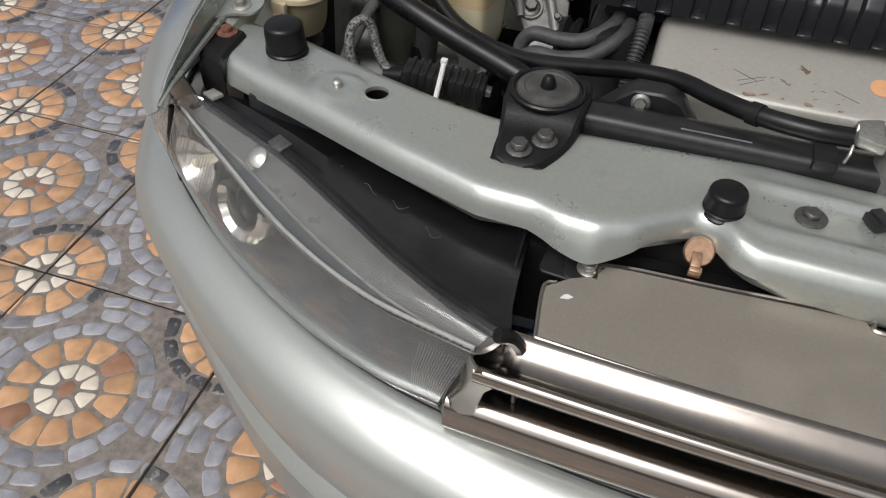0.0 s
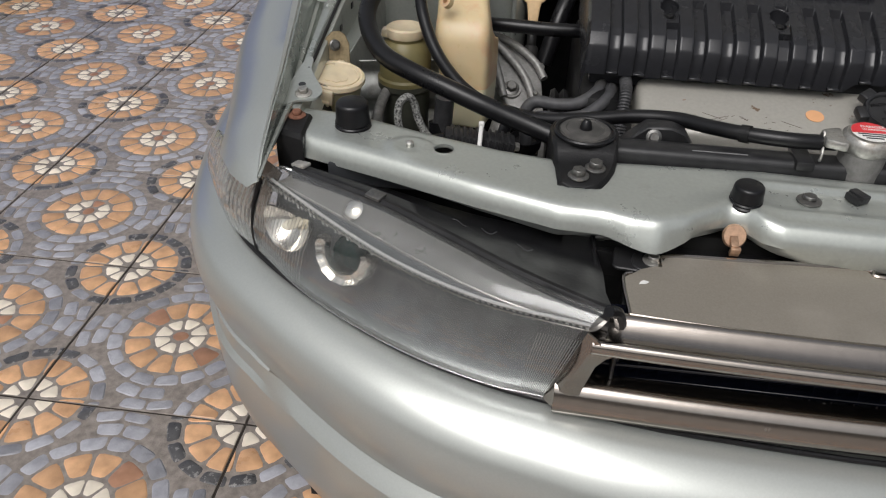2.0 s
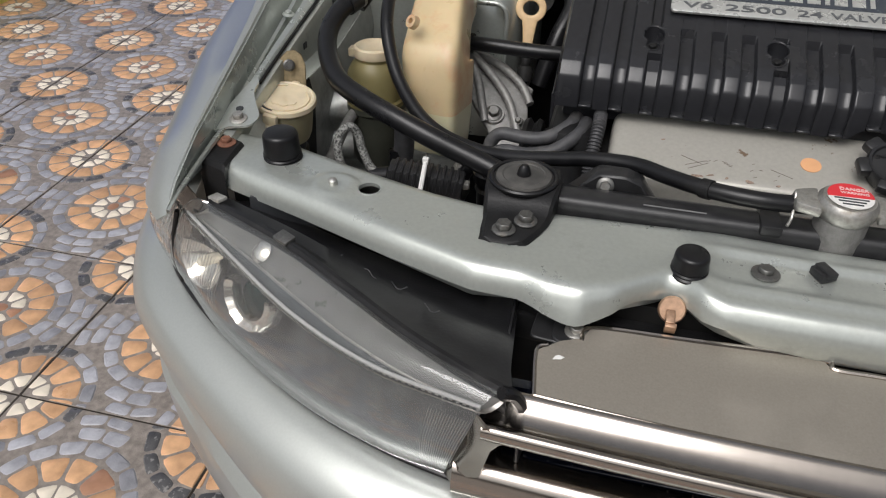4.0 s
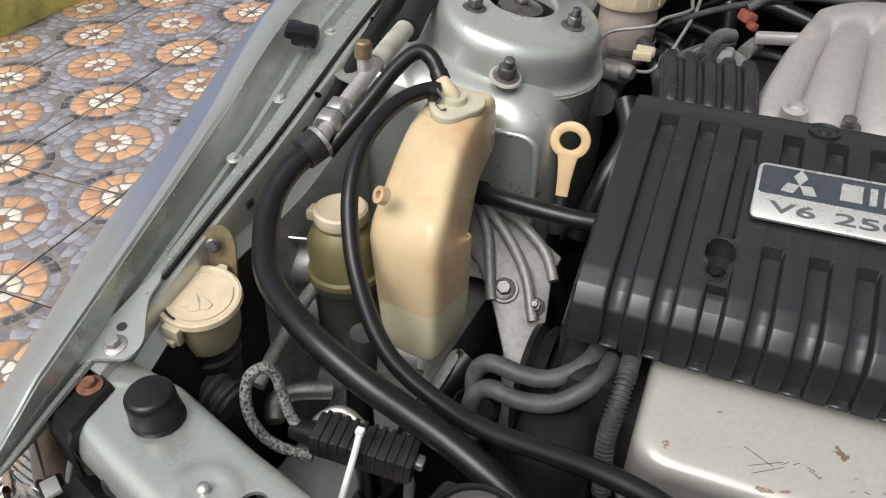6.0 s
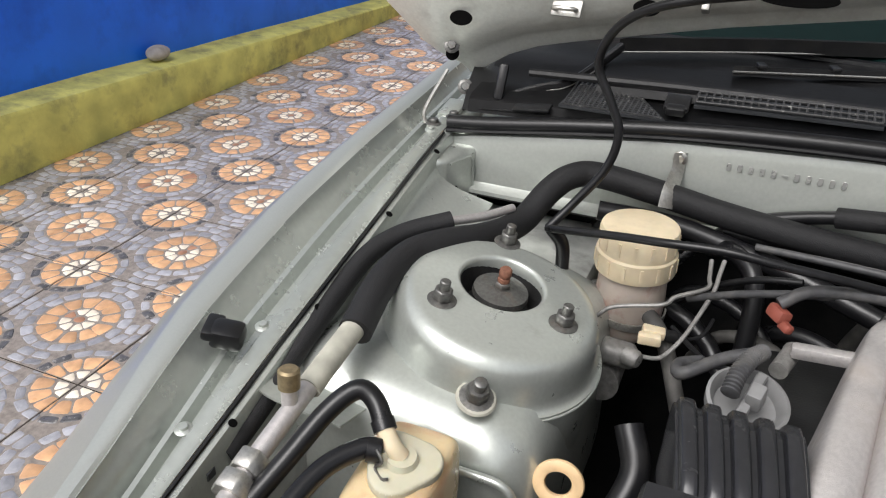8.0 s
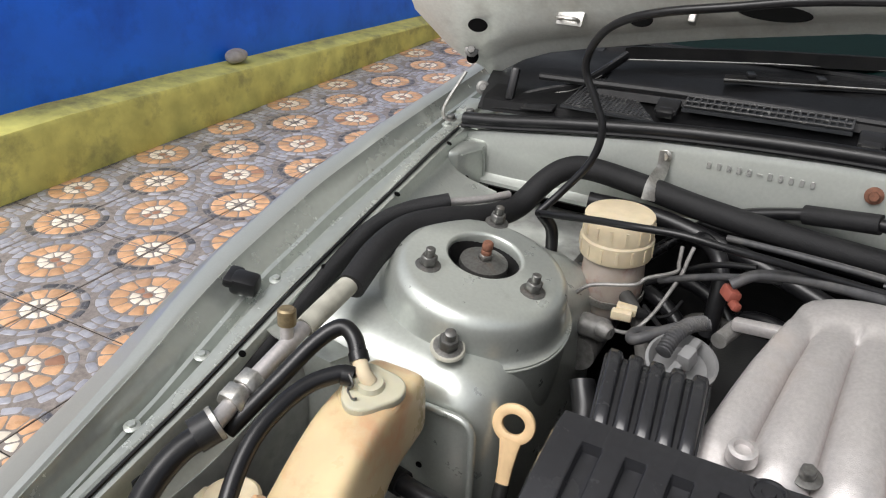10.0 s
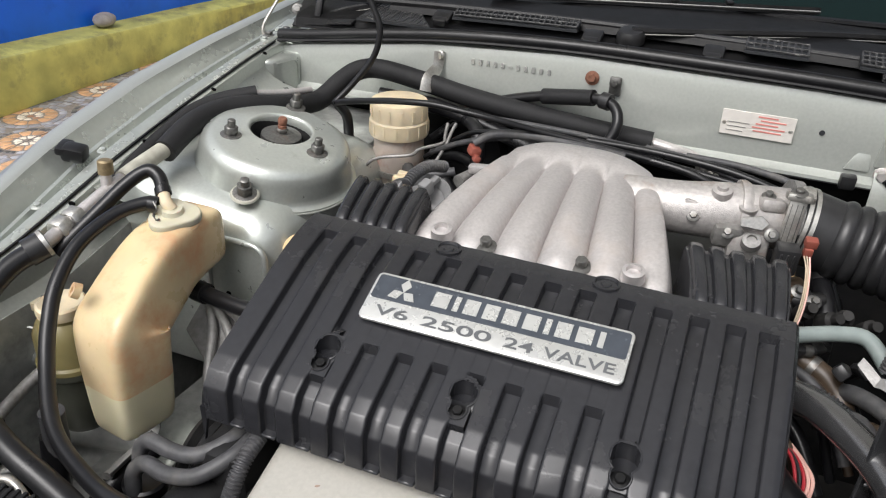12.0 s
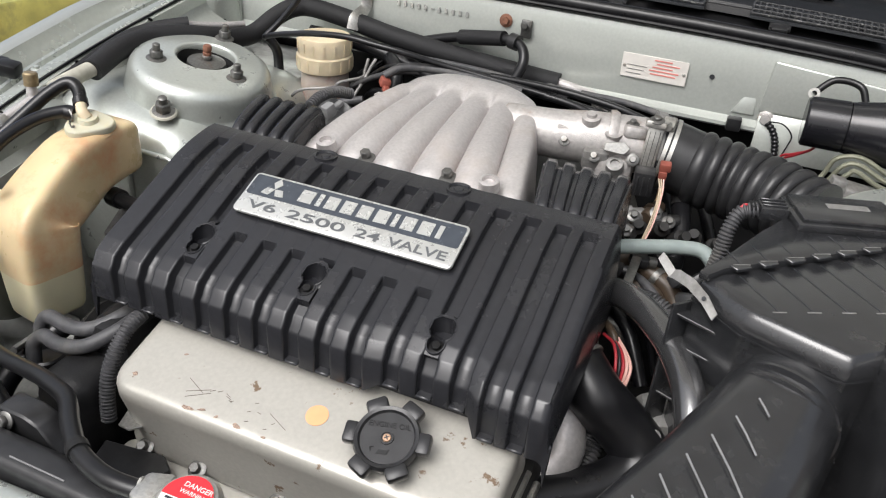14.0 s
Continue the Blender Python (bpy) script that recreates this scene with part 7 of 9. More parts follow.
    hose("wire_loom", "grey corrugated wire loom", "wire loom", [(-0.012, 0.832, 0.748), (-0.012, 0.806, 0.742), (-0.014, 0.788, 0.724), (-0.016, 0.775, 0.700), (-0.013, 0.765, 0.672), (-0.010, 0.76, 0.650)], 0.0075, LOOM, 12, ribs=0.0022, pitch=0.004)
    hose("wire_loom", "black corrugated loom down the engine side", "wire loom", [(0.475, 0.985, 0.70), (0.472, 0.958, 0.685), (0.465, 0.935, 0.655), (0.458, 0.92, 0.62)], 0.009, LOOM, 12, ribs=0.003, pitch=0.005)
    hose("wire_loom", "black corrugated loom beside the air box", "wire loom", [(0.575, 1.126, 0.900), (0.558, 1.122, 0.894), (0.551, 1.112, 0.876), (0.549, 1.105, 0.850), (0.545, 1.10, 0.82)], 0.0075, LOOM, 12, ribs=0.002, pitch=0.004)
    hose("braided_wire", "loop of grey braided sensor wire", "wire", [(-0.232, 0.680, 0.702), (-0.248, 0.682, 0.706), (-0.264, 0.688, 0.716), (-0.275, 0.695, 0.733), (-0.280, 0.698, 0.749), (-0.287, 0.694, 0.760), (-0.296, 0.685, 0.755), (-0.297, 0.676, 0.738), (-0.290, 0.670, 0.718), (-0.276, 0.668, 0.703), (-0.258, 0.670, 0.696), (-0.238, 0.674, 0.693)], 0.0050, BRAID, 10)
    con = thing("connector_block", "long black plastic connector with a white cable tie", "connector")
    cm = Matrix.Translation((-0.196, 0.688, 0.708)) @ pose(0, 0, 0, 0, 6, 6)
    part("shell", rbox((0.088, 0.030, 0.024), cm, 0.003), PLASTIC, con)
    for k in range(10):
        part("fin", rbox((0.004, 0.032, 0.020), cm @ pose(-0.036 + 0.008 * k, 0, 0.004), 0.001), PLASTIC, con)
    part("boot", tube([(-0.262, 0.684, 0.706), (-0.240, 0.685, 0.707)], [0.008, 0.012], 12, 1), RUBBER, con)
    part("tie", tube([(-0.193, 0.640, 0.702), (-0.194, 0.665, 0.722), (-0.194, 0.678, 0.736)], 0.0028, 8), WHITE, con, "white cable tie")
    part("tie_head", rbox((0.007, 0.006, 0.006), pose(-0.194, 0.680, 0.738), 0.001), WHITE, con)
    part("terminal", rbox((0.010, 0.012, 0.008), cm @ pose(0.046, 0, 0.002), 0.002), STEEL, con)
    # dark hoses deep at the back
    rng = random.Random(21)
    for k in range(12):
        x = -0.20 + 0.055 * k
        y = rng.uniform(1.44, 1.52)
        z = 0.775 + rng.uniform(-0.02, 0.02)
        pts = [(x - 0.03, y + 0.02, 0.70), (x, y, z), (x + 0.05, y - 0.02, z + 0.012), (x + 0.10, y - 0.05, z - 0.010), (x + 0.14, y - 0.10, 0.70)]
        hose("rear_hose", "dark rubber hose deep behind the engine", "hose", pts, rng.uniform(0.006, 0.012), RUBBER if k % 3 else DUSTRUB, 10)
    # brake pipes
    for pts in ([(-0.175, 1.375, 0.750), (-0.176, 1.375, 0.786), (-0.170, 1.378, 0.799), (-0.154, 1.385, 0.809), (-0.105, 1.395, 0.819), (-0.092, 1.402, 0.829), (-0.062, 1.420, 0.838), (-0.062, 1.430, 0.847), (-0.064, 1.445, 0.862)], [(-0.125, 1.360, 0.767), (-0.099, 1.365, 0.766), (-0.087, 1.370, 0.775), (-0.074, 1.385, 0.792), (-0.063, 1.400, 0.816), (-0.054, 1.415, 0.839), (-0.052, 1.430, 0.853), (-0.050, 1.445, 0.864)]):
        hose("brake_pipe", "thin grey-green steel brake pipe", "pipe", pts, 0.0026, ALUDIRTY, 8)
    hose("wire", "thin dark wire beside the brake reservoir", "wire", [(-0.09, 1.40, 0.79), (-0.06, 1.37, 0.785), (-0.04, 1.345, 0.79), (-0.02, 1.33, 0.80)], 0.003, RUBBER, 8)
    hose("fuel_hose", "dark grey hose behind the manifold", "hose", [(0.01, 1.36, 0.872), (0.035, 1.372, 0.886), (0.08, 1.38, 0.89), (0.14, 1.39, 0.885), (0.22, 1.40, 0.875)], 0.0068, LOOM, 10)
    hose("fuel_hose", "dark grey hose looped beside the ear of the cover", "hose", [(-0.05, 1.30, 0.822), (-0.07, 1.28, 0.826), (-0.065, 1.26, 0.83), (-0.03, 1.285, 0.842), (0.005, 1.30, 0.85)], 0.0065, LOOM, 10)
    hose("dark_hose", "black hose going down by the tower", "hose", [(-0.248, 1.425, 0.87), (-0.235, 1.43, 0.850), (-0.232, 1.43, 0.82), (-0.232, 1.43, 0.78)], 0.0085, RUBBER, 12, [((-0.232, 1.43, 0.805), (-0.232, 1.43, 0.815), 0.0105, STEEL, "clip")])
    hose("dark_hose", "black hose from the servo", "hose", [(-0.07, 1.54, 0.83), (-0.045, 1.49, 0.855), (-0.02, 1.46, 0.85), (-0.01, 1.44, 0.82), (-0.01, 1.42, 0.76)], 0.011, RUBBER, 12)
    hose("dark_hose", "black hose down beside the cover", "hose", [(-0.10, 1.20, 0.80), (-0.085, 1.17, 0.77), (-0.10, 1.13, 0.73), (-0.12, 1.10, 0.66)], 0.014, RUBBER, 14)
    for k, (pts, m, nm) in enumerate((([(0.150, 1.44, 0.862), (0.22, 1.435, 0.866), (0.30, 1.425, 0.862), (0.38, 1.38, 0.855), (0.46, 1.36, 0.84)], LOOM, "grey"), ([(0.24, 1.47, 0.868), (0.32, 1.45, 0.868), (0.40, 1.42, 0.860), (0.48, 1.42, 0.845)], LOOM, "dark"), ([(0.22, 1.415, 0.875), (0.31, 1.40, 0.870), (0.38, 1.36, 0.860)], RUBBER, "black"))):
        hose("wire_bundle", nm + " wire bundle behind the manifold", "wire bundle", pts, 0.006, m, 10)
    for pts, r, m in (([(-0.02, 1.50, 0.862), (0.05, 1.485, 0.868), (0.13, 1.47, 0.872), (0.22, 1.46, 0.870), (0.33, 1.445, 0.868)], 0.0045, LOOM), ([(-0.01, 1.515, 0.855), (0.07, 1.50, 0.862), (0.16, 1.485, 0.865), (0.27, 1.475, 0.862)], 0.0035, ALUDIRTY), ([(-0.08, 1.42, 0.82), (-0.03, 1.40, 0.85), (0.02, 1.385, 0.872), (0.06, 1.38, 0.882)], 0.0045, LOOM), ([(-0.10, 1.44, 0.80), (-0.05, 1.43, 0.84), (-0.01, 1.41, 0.868), (0.03, 1.40, 0.88)], 0.004, RUBBER), ([(0.16, 1.43, 0.88), (0.26, 1.415, 0.885), (0.36, 1.40, 0.882), (0.44, 1.37, 0.875)], 0.0055, RUBBER), ([(0.30, 1.45, 0.875), (0.38, 1.425, 0.882), (0.45, 1.40, 0.878), (0.50, 1.38, 0.86)], 0.0048, LOOM)):
        hose("thin_line", "thin grey line running behind the manifold", "line", pts, r, m, 10)
    for x in (0.322, 0.336):
        solo("hose_clip", lathe([(0.0095, 0), (0.0118, 0), (0.0118, 0.007), (0.0095, 0.007)], (x, 1.482 - (x - 0.322) * 0.8, 0.852), (0.65, -0.75, 0), 20, True), STEEL, "worn steel worm clip on the pipe end", "clip", "pipe clips")
    # coloured wires low on the engine's side
    for k in range(5):
        hose("wire", ("red" if k < 3 else "pale pink") + " wire among dark hoses", "wire", [(0.455 + 0.004 * k, 1.028, 0.758), (0.470 + 0.004 * k, 1.015, 0.757 - 0.002 * k), (0.478 + 0.004 * k, 0.996, 0.745), (0.480 + 0.003 * k, 0.984, 0.722)], 0.0018, WIRERED if k in (0, 2) else (WIREPINK if k > 2 else PLASTIC), 8)
    for k in range(3):
        hose("wire", "thin tan sensor wire in front of the intake hose", "wire", [(0.458 + 0.003 * k, 1.234, 0.862), (0.463 + 0.002 * k, 1.222, 0.850), (0.464 + 0.002 * k, 1.196, 0.832), (0.461 + 0.002 * k, 1.175, 0.812), (0.455, 1.150, 0.785)], 0.0010, (WIRETAN, WIRETAN, WIREPINK)[k], 6)
    hose("wire", "pale wire in front of the intake hose", "wire", [(0.453, 1.302, 0.835), (0.458, 1.28, 0.812), (0.450, 1.25, 0.797), (0.435, 1.22, 0.772)], 0.0022, DIPST, 8)


# ---- small things of the bay ----
def build_details():
    # suspension top inside the tower's opening
    st = thing("strut_top", "strut rod top with a rusty stud inside the tower", "strut top")
    c = Vector((-0.256, 1.272, 0.8755))
    nrm = Vector((0.18, -0.02, 1)).normalized()
    part("cup", lathe([(0, -0.04), (0.047, -0.04), (0.047, -0.002), (0.0435, -0.001), (0.041, -0.012), (0.034, -0.026), (0, -0.028)], c + nrm * -0.003, nrm, 36), DULL, st, "black rubber cup")
    part("washer", lathe([(0, 0), (0.027, 0), (0.030, 0.003), (0.029, 0.009), (0.020, 0.011), (0.014, 0.013), (0, 0.013)], c + nrm * -0.017, nrm, 32), GREYBOLT, st, "grey dished washer")
    part("nut", hexbolt(c + nrm * -0.006, nrm, 0.0095, 0.007, 1.2), GREYBOLT, st)
    part("stud", lathe([(0, 0), (0.0065, 0), (0.0065, 0.006), (0.0052, 0.007), (0.0068, 0.010), (0.0066, 0.016), (0.005, 0.018), (0, 0.018)], c + nrm * 0.001, nrm, 14), RUST, st, "rusty threaded stud")
    for x, y, z in ((-0.277, 1.345, 0.8825), (-0.296, 1.205, 0.8825), (-0.183, 1.246, 0.8615)):
        nut = thing("tower_nut", "dark flanged nut on the suspension tower", "nut", "nuts on the tower")
        part("nut", hexbolt((x, y, z), nrm, 0.0100, 0.012, 1.5, 0.012), GREYBOLT, nut)
    nut = thing("tower_nut", "large dirty flanged nut on the tower's base", "nut", "nuts on the tower")
    part("nut", hexbolt((-0.231, 1.137, 0.8345), (0.25, -0.25, 1), 0.0115, 0.014, 1.5, 0.012), GREYBOLT, nut)
    part("crust", lathe([(0.013, 0), (0.0195, 0), (0.018, 0.0022), (0.013, 0.003)], (-0.231, 1.137, 0.8335), (0.25, -0.25, 1), 24, True), SEALANT, nut, "dried sealant ring")
    # front bar fittings
    for x, y, z, r, h in ((-0.341, 0.625, 0.747, 0.0200, 0.034), (0.090, 0.531, 0.744, 0.0160, 0.024)):
        b = solo("bump_stop", lathe([(0, 0), (r * 1.06, 0), (r * 1.08, 0.002), (r * 0.98, 0.0035), (r * 1.05, 0.0055), (r * 0.97, 0.007), (r * 1.04, 0.009), (r * 0.99, 0.012), (r * 0.97, h * 0.78), (r * 0.94, h * 0.90), (r * 0.86, h * 0.97), (r * 0.72, h), (0, h * 1.02)], (x, y, z), (0, -0.05, 1), 32), RUBBER, "round black rubber bump stop on the bar", "bump stop", "bump stops")
    m = thing("radiator_mount", "black steel radiator mount with a rubber bush", "mount")
    rows = []
    for y, z, l, r, drop in ((0.524, 0.7505, -0.092, -0.072, 0.002), (0.528, 0.7530, -0.100, -0.060, 0.003), (0.545, 0.7545, -0.102, -0.050, 0.004), (0.562, 0.7560, -0.103, -0.044, 0.006), (0.571, 0.7580, -0.105, -0.042, 0.008), (0.578, 0.7640, -0.106, -0.041, 0.014), (0.584, 0.7690, -0.107, -0.040, 0.020), (0.592, 0.7705, -0.109, -0.039, 0.045), (0.625, 0.7710, -0.112, -0.037, 0.055), (0.642, 0.7700, -0.108, -0.040, 0.055), (0.648, 0.7600, -0.106, -0.042, 0.045)):
        rows.append([Vector(q) for q in ((l - 0.002, y, z - drop), (l - 0.001, y, z - 0.004), (l + 0.002, y, z - 0.0006), (l + 0.006, y, z), (r - 0.006, y, z), (r - 0.002, y, z - 0.0006), (r + 0.001, y, z - 0.004), (r + 0.002, y, z - drop))])
    part("plate", thick(loft(rows, False), 0.002), DULL, m, "", 30)
    c = Vector((-0.0745, 0.612, 0.7705))
    part("dome", lathe([(0.0345, 0), (0.0350, 0.003), (0.0335, 0.0045), (0.031, 0.004), (0.030, 0.0025), (0, 0.0025)], c, (0, -0.02, 1), 36), RUBBER, m)
    part("bush", lathe([(0, 0), (0.0285, 0), (0.0275, 0.0030), (0.022, 0.0040), (0.0205, 0.0030), (0.016, 0.0042), (0.012, 0.0048), (0, 0.0048)], c + Vector((0, 0, 0.0018)), (0, -0.02, 1), 36), DUSTRUB, m, "dusty grey rubber bush")
    part("pin", lathe([(0, 0), (0.0075, 0), (0.0068, 0.004), (0.0055, 0.009), (0.0032, 0.012), (0, 0.0125)], c + Vector((0, -0.002, 0.005)), (0, 0, 1), 18), RUBBER, m)
    part("bolt", hexbolt((-0.081, 0.540, 0.7550), (0, -0.05, 1), 0.0078, 0.007, 1.45), GREYBOLT, m)
    part("bolt", hexbolt((-0.063, 0.558, 0.7560), (0, -0.05, 1), 0.0078, 0.007, 1.45), GREYBOLT, m)
    br = thing("hose_bracket", "black plastic bracket holding the hose", "bracket")
    part("body", prism([(-0.05, 0), (0.05, 0), (0.030, 0.028), (0.014, 0.034), (-0.014, 0.034), (-0.03, 0.020)], 0.024, pose(0.012, 0.668, 0.735, 90), 0.002, 1), PLASTIC, br)
    part("bolt", hexbolt((0.006, 0.642, 0.758), (0, -1, 0.4), 0.006, 0.006, 1.5), GREYBOLT, br)
    eb = thing("lamp_bracket", "black metal lamp bracket with a rusty bolt", "bracket")
    rows = []
    for y, z in ((0.590, 0.700), (0.588, 0.735), (0.590, 0.747), (0.595, 0.752), (0.632, 0.7545), (0.645, 0.7535)):
        l, r = -0.425 - 0.10 * (y - 0.59), -0.390 - 0.05 * (y - 0.59)
        rows.append([Vector((l, y + 0.006, min(z, 0.715))), Vector((l, y + 0.004, z - 0.003)), Vector((l + 0.003, y + 0.003, z)), Vector((r - 0.003, y - 0.008, z)), Vector((r, y - 0.009, z - 0.003)), Vector((r + 0.001, y - 0.009, min(z, 0.735)))])
    part("plate", thick(loft(rows, False), 0.0025), DULL, eb, "", 30)
    part("bolt", hexbolt((-0.409, 0.628, 0.7545), (0, -0.04, 1), 0.0062, 0.005, 1.7), RUST, eb)
    for x, y, z, r in ((0.157, 0.545, 0.7465, 0.0075),):
        solo("bar_bolt", hexbolt((x, y, z), (0, 0, 1), r, 0.005, 1.7), GREYBOLT, "dirty flanged bolt on the front bar", "bolt")
    solo("bar_clip", merge(rbox((0.016, 0.018, 0.008), pose(0.206, 0.553, 0.751, 0, 0, 30), 0.001), rbox((0.010, 0.02, 0.005), pose(0.207, 0.552, 0.755, 0, 0, 30), 0.001)), PLASTIC, "small black plastic clip on the bar", "clip")
    st2 = thing("bar_stud", "small zinc screw in a pressed silver seat", "screw")
    part("screw", lathe([(0, 0), (0.0048, 0), (0.0045, 0.008), (0.002, 0.0095), (0, 0.0095)], (-0.267, 0.583, 0.7485), (0, -0.2, 1), 10), STEEL, st2)
    part("hole_rim", loft([[Vector((-0.229 + r * math.cos(a), 0.586 + r * math.sin(a), z)) for r, z in ((0.0112, 0.7455), (0.0112, 0.7495), (0.0128, 0.7497), (0.0128, 0.7455))] for a in (radians(12 * k) for k in range(31))]), BAY, BODY)
    # dark strip paints the shade seen through the bar's hole
    part("bar_inside_shade", span(-0.36, 0.86, 0.57, 0.59, 0.700, 0.728, 0.004), INK_SHADE, BODY, "dark strip standing in for shade inside the front bar")
    sp = thing("spring_clip", "coppery spring clip under the bar's edge", "clip")
    part("plate", lathe([(0, 0), (0.0125, 0), (0.011, 0.003), (0, 0.003)], (0.080, 0.503, 0.722), (0, -0.8, 0.5), 20), COPPER, sp)
    part("tongue", merge(rbox((0.008, 0.014, 0.005), pose(0.079, 0.494, 0.720, 20), 0.001), rbox((0.010, 0.005, 0.011), pose(0.080, 0.488, 0.713, 20), 0.001)), COPPER, sp)
    gb = thing("grille_bracket", "black plastic grille bracket with a zinc bolt", "bracket")
    part("tab", prism(rounded(0.050, 0.034, 0.006), 0.004, pose(-0.014, 0.480, 0.694, 6, 0, -6), 0.001, 1), PLASTIC, gb)
    part("lip", prism(rounded(0.038, 0.030, 0.012), 0.003, pose(-0.002, 0.476, 0.697, 6, 0, 0), 0.001, 1), PLASTIC, gb)
    part("bolt", hexbolt((0.0, 0.477, 0.700), (0, -0.1, 1), 0.0065, 0.005, 1.6), STEEL, gb)
    part("side", prism([(0, 0), (0.11, 0.012), (0.11, -0.05), (0, -0.06)], 0.004, pose(-0.036, 0.390, 0.672, 90, 0, 82), 0.001, 1), PLASTIC, gb)
    solo("paint_chip", prism([(0, 0), (0.007, 0.001), (0.010, 0.004), (0.005, 0.0055), (0.002, 0.004)], 0.0006, pose(-0.016, 0.440, 0.6958, 11), 0), WHITE, "pale paint chip on the taupe plate", "paint chip")
    lb = thing("lamp_mount", "dark metal lamp mount below the bar", "bracket")
    part("plate", rbox((0.085, 0.006, 0.075), pose(-0.047, 0.532, 0.672, 14, 0, 0), 0.002), BAYDARK, lb)
    part("bolt", hexbolt((-0.049, 0.523, 0.684), (0, -1, 0.3), 0.0075, 0.006, 1.8), GREYBOLT, lb)
    part("arm", rbox((0.10, 0.010, 0.030), pose(-0.010, 0.505, 0.672, 0, 8, 4), 0.002), DULL, lb)
    # two black sheets added to paint the shade in the gaps
    part("lamp_gap_shade", rbox((0.5, 0.012, 0.12), pose(-0.22, 0.600, 0.63, 0, 0, -24), 0.002), DULL, lb)
    part("bar_gap_shade", span(-0.06, 0.56, 0.50, 0.512, 0.56, 0.695, 0), DULL, lb)
    # wing channel fittings
    solo("wing_buffer", merge(rbox((0.032, 0.026, 0.022), pose(-0.462, 1.085, 0.868, 8, 10, 20), 0.006), rbox((0.018, 0.03, 0.012), pose(-0.475, 1.082, 0.874, 8, 10, 20), 0.004)), RUBBER, "black rubber buffer in the wing's channel", "buffer")
    for x, y, z in ((-0.446, 1.118, 0.861), (-0.462, 1.546, 0.919), (-0.447, 0.997, 0.829), (-0.446, 0.90, 0.807)):
        solo("channel_screw", hexbolt((x, y, z), (0.1, -0.1, 1), 0.0048, 0.0035, 1.7), BAY, "small painted screw in the wing's channel", "screw", "channel screws")
    rng = random.Random(8)
    for k, y in enumerate((0.87, 0.945, 0.985, 1.10)):
        ox, oz, ix, iz = lerp_at(FENDER, y)
        solo("wing_hole", rbox((0.002, 0.011, 0.009), pose(ix + 0.0125, y, iz - 0.022 - 0.004 * (k % 2), 0, 0, 0), 0.0008, 1), INK_SHADE, "small dark square hole in the inner wing", "hole", "inner wing holes")
    tg = thing("wing_tongue", "silver flange joining wing and bar with a bolt", "flange")
    bm = prism([(v.x, v.y) for v in smooth_path([(-0.434, 0.640, 0), (-0.415, 0.648, 0), (-0.394, 0.655, 0), (-0.389, 0.672, 0), (-0.402, 0.694, 0), (-0.413, 0.714, 0), (-0.416, 0.735, 0), (-0.424, 0.738, 0), (-0.430, 0.70, 0)], 4, True)], 0.0025)
    for v in bm.verts:
        v.co.z += 0.7585 + (v.co.y - 0.632) * 0.215
    part("plate", bm, BAY, tg)
    part("bolt", hexbolt((-0.410, 0.663, 0.7675), (0, -0.2, 1), 0.0065, 0.006, 1.6), STEEL, tg)
    part("hole", lathe([(0, 0), (0.0045, 0), (0.0045, 0.0006), (0, 0.0006)], (-0.416, 0.680, 0.7716), (0, -0.21, 1), 14), INK_SHADE, tg)
    ear = thing("washer_bracket", "zinc-plated bracket ear with a bolt", "bracket")
    part("ear", prism([(-0.018, -0.04), (0.018, -0.04), (0.017, 0.012), (0.012, 0.024), (0.004, 0.029), (-0.006, 0.028), (-0.014, 0.020), (-0.018, 0.010)], 0.0025, pose(-0.402, 0.800, 0.768, 72, 0, 14), 0.0008, 1), BRASS, ear)
    part("bolt", hexbolt((-0.403, 0.794, 0.781), (0.5, -0.8, 0.3), 0.005, 0.004, 1.5), GREYBOLT, ear)
    # dipstick
    dip = thing("dipstick", "tan plastic dipstick with a ring handle", "dipstick")
    m = Matrix.Translation((-0.145, 1.122, 0.758)) @ pose(0, 0, 0, 68, 0, 4)
    ring = []
    part("ring", loft([ellipse(m @ Vector((0.0180 * math.cos(a), 0.016 + 0.0165 * math.sin(a), 0)), m.to_3x3() @ Vector((math.cos(a), math.sin(a), 0)), m.to_3x3() @ Vector((0, 0, 1)), 0.0060, 0.0042, 10, 2.6) for a in (2 * math.pi * k / 32 for k in range(33))], True, False), DIPST, dip)
    part("stem", loft([ellipse(m @ Vector((0, y, 0)), m.to_3x3() @ Vector((1, 0, 0)), m.to_3x3() @ Vector((0, 0, 1)), w, 0.0048, 14, 3) for y, w in ((0.0, 0.013), (-0.012, 0.0105), (-0.03, 0.0085), (-0.052, 0.0075))]), DIPST, dip)
    part("tube", tube([m @ Vector((0, -0.05, 0)), m @ Vector((0, -0.075, 0)), (-0.145, 1.10, 0.62), (-0.10, 1.06, 0.5)], 0.008, 12), DULL, dip)
    part("collar", lathe([(0, 0), (0.012, 0), (0.012, 0.02), (0.009, 0.024), (0, 0.024)], m @ Vector((0, -0.095, 0)), m.to_3x3() @ Vector((0, 1, 0)), 18), DARK, dip)
    # engine mount bracket
    em = thing("engine_mount", "grimy cast aluminium engine mount bracket", "engine mount")
    n0 = Vector((0.1, -0.6, 0.8)).normalized()
    pm = frame_of((-0.168, 0.97, 0.663), n0)
    inv = pm.inverted()
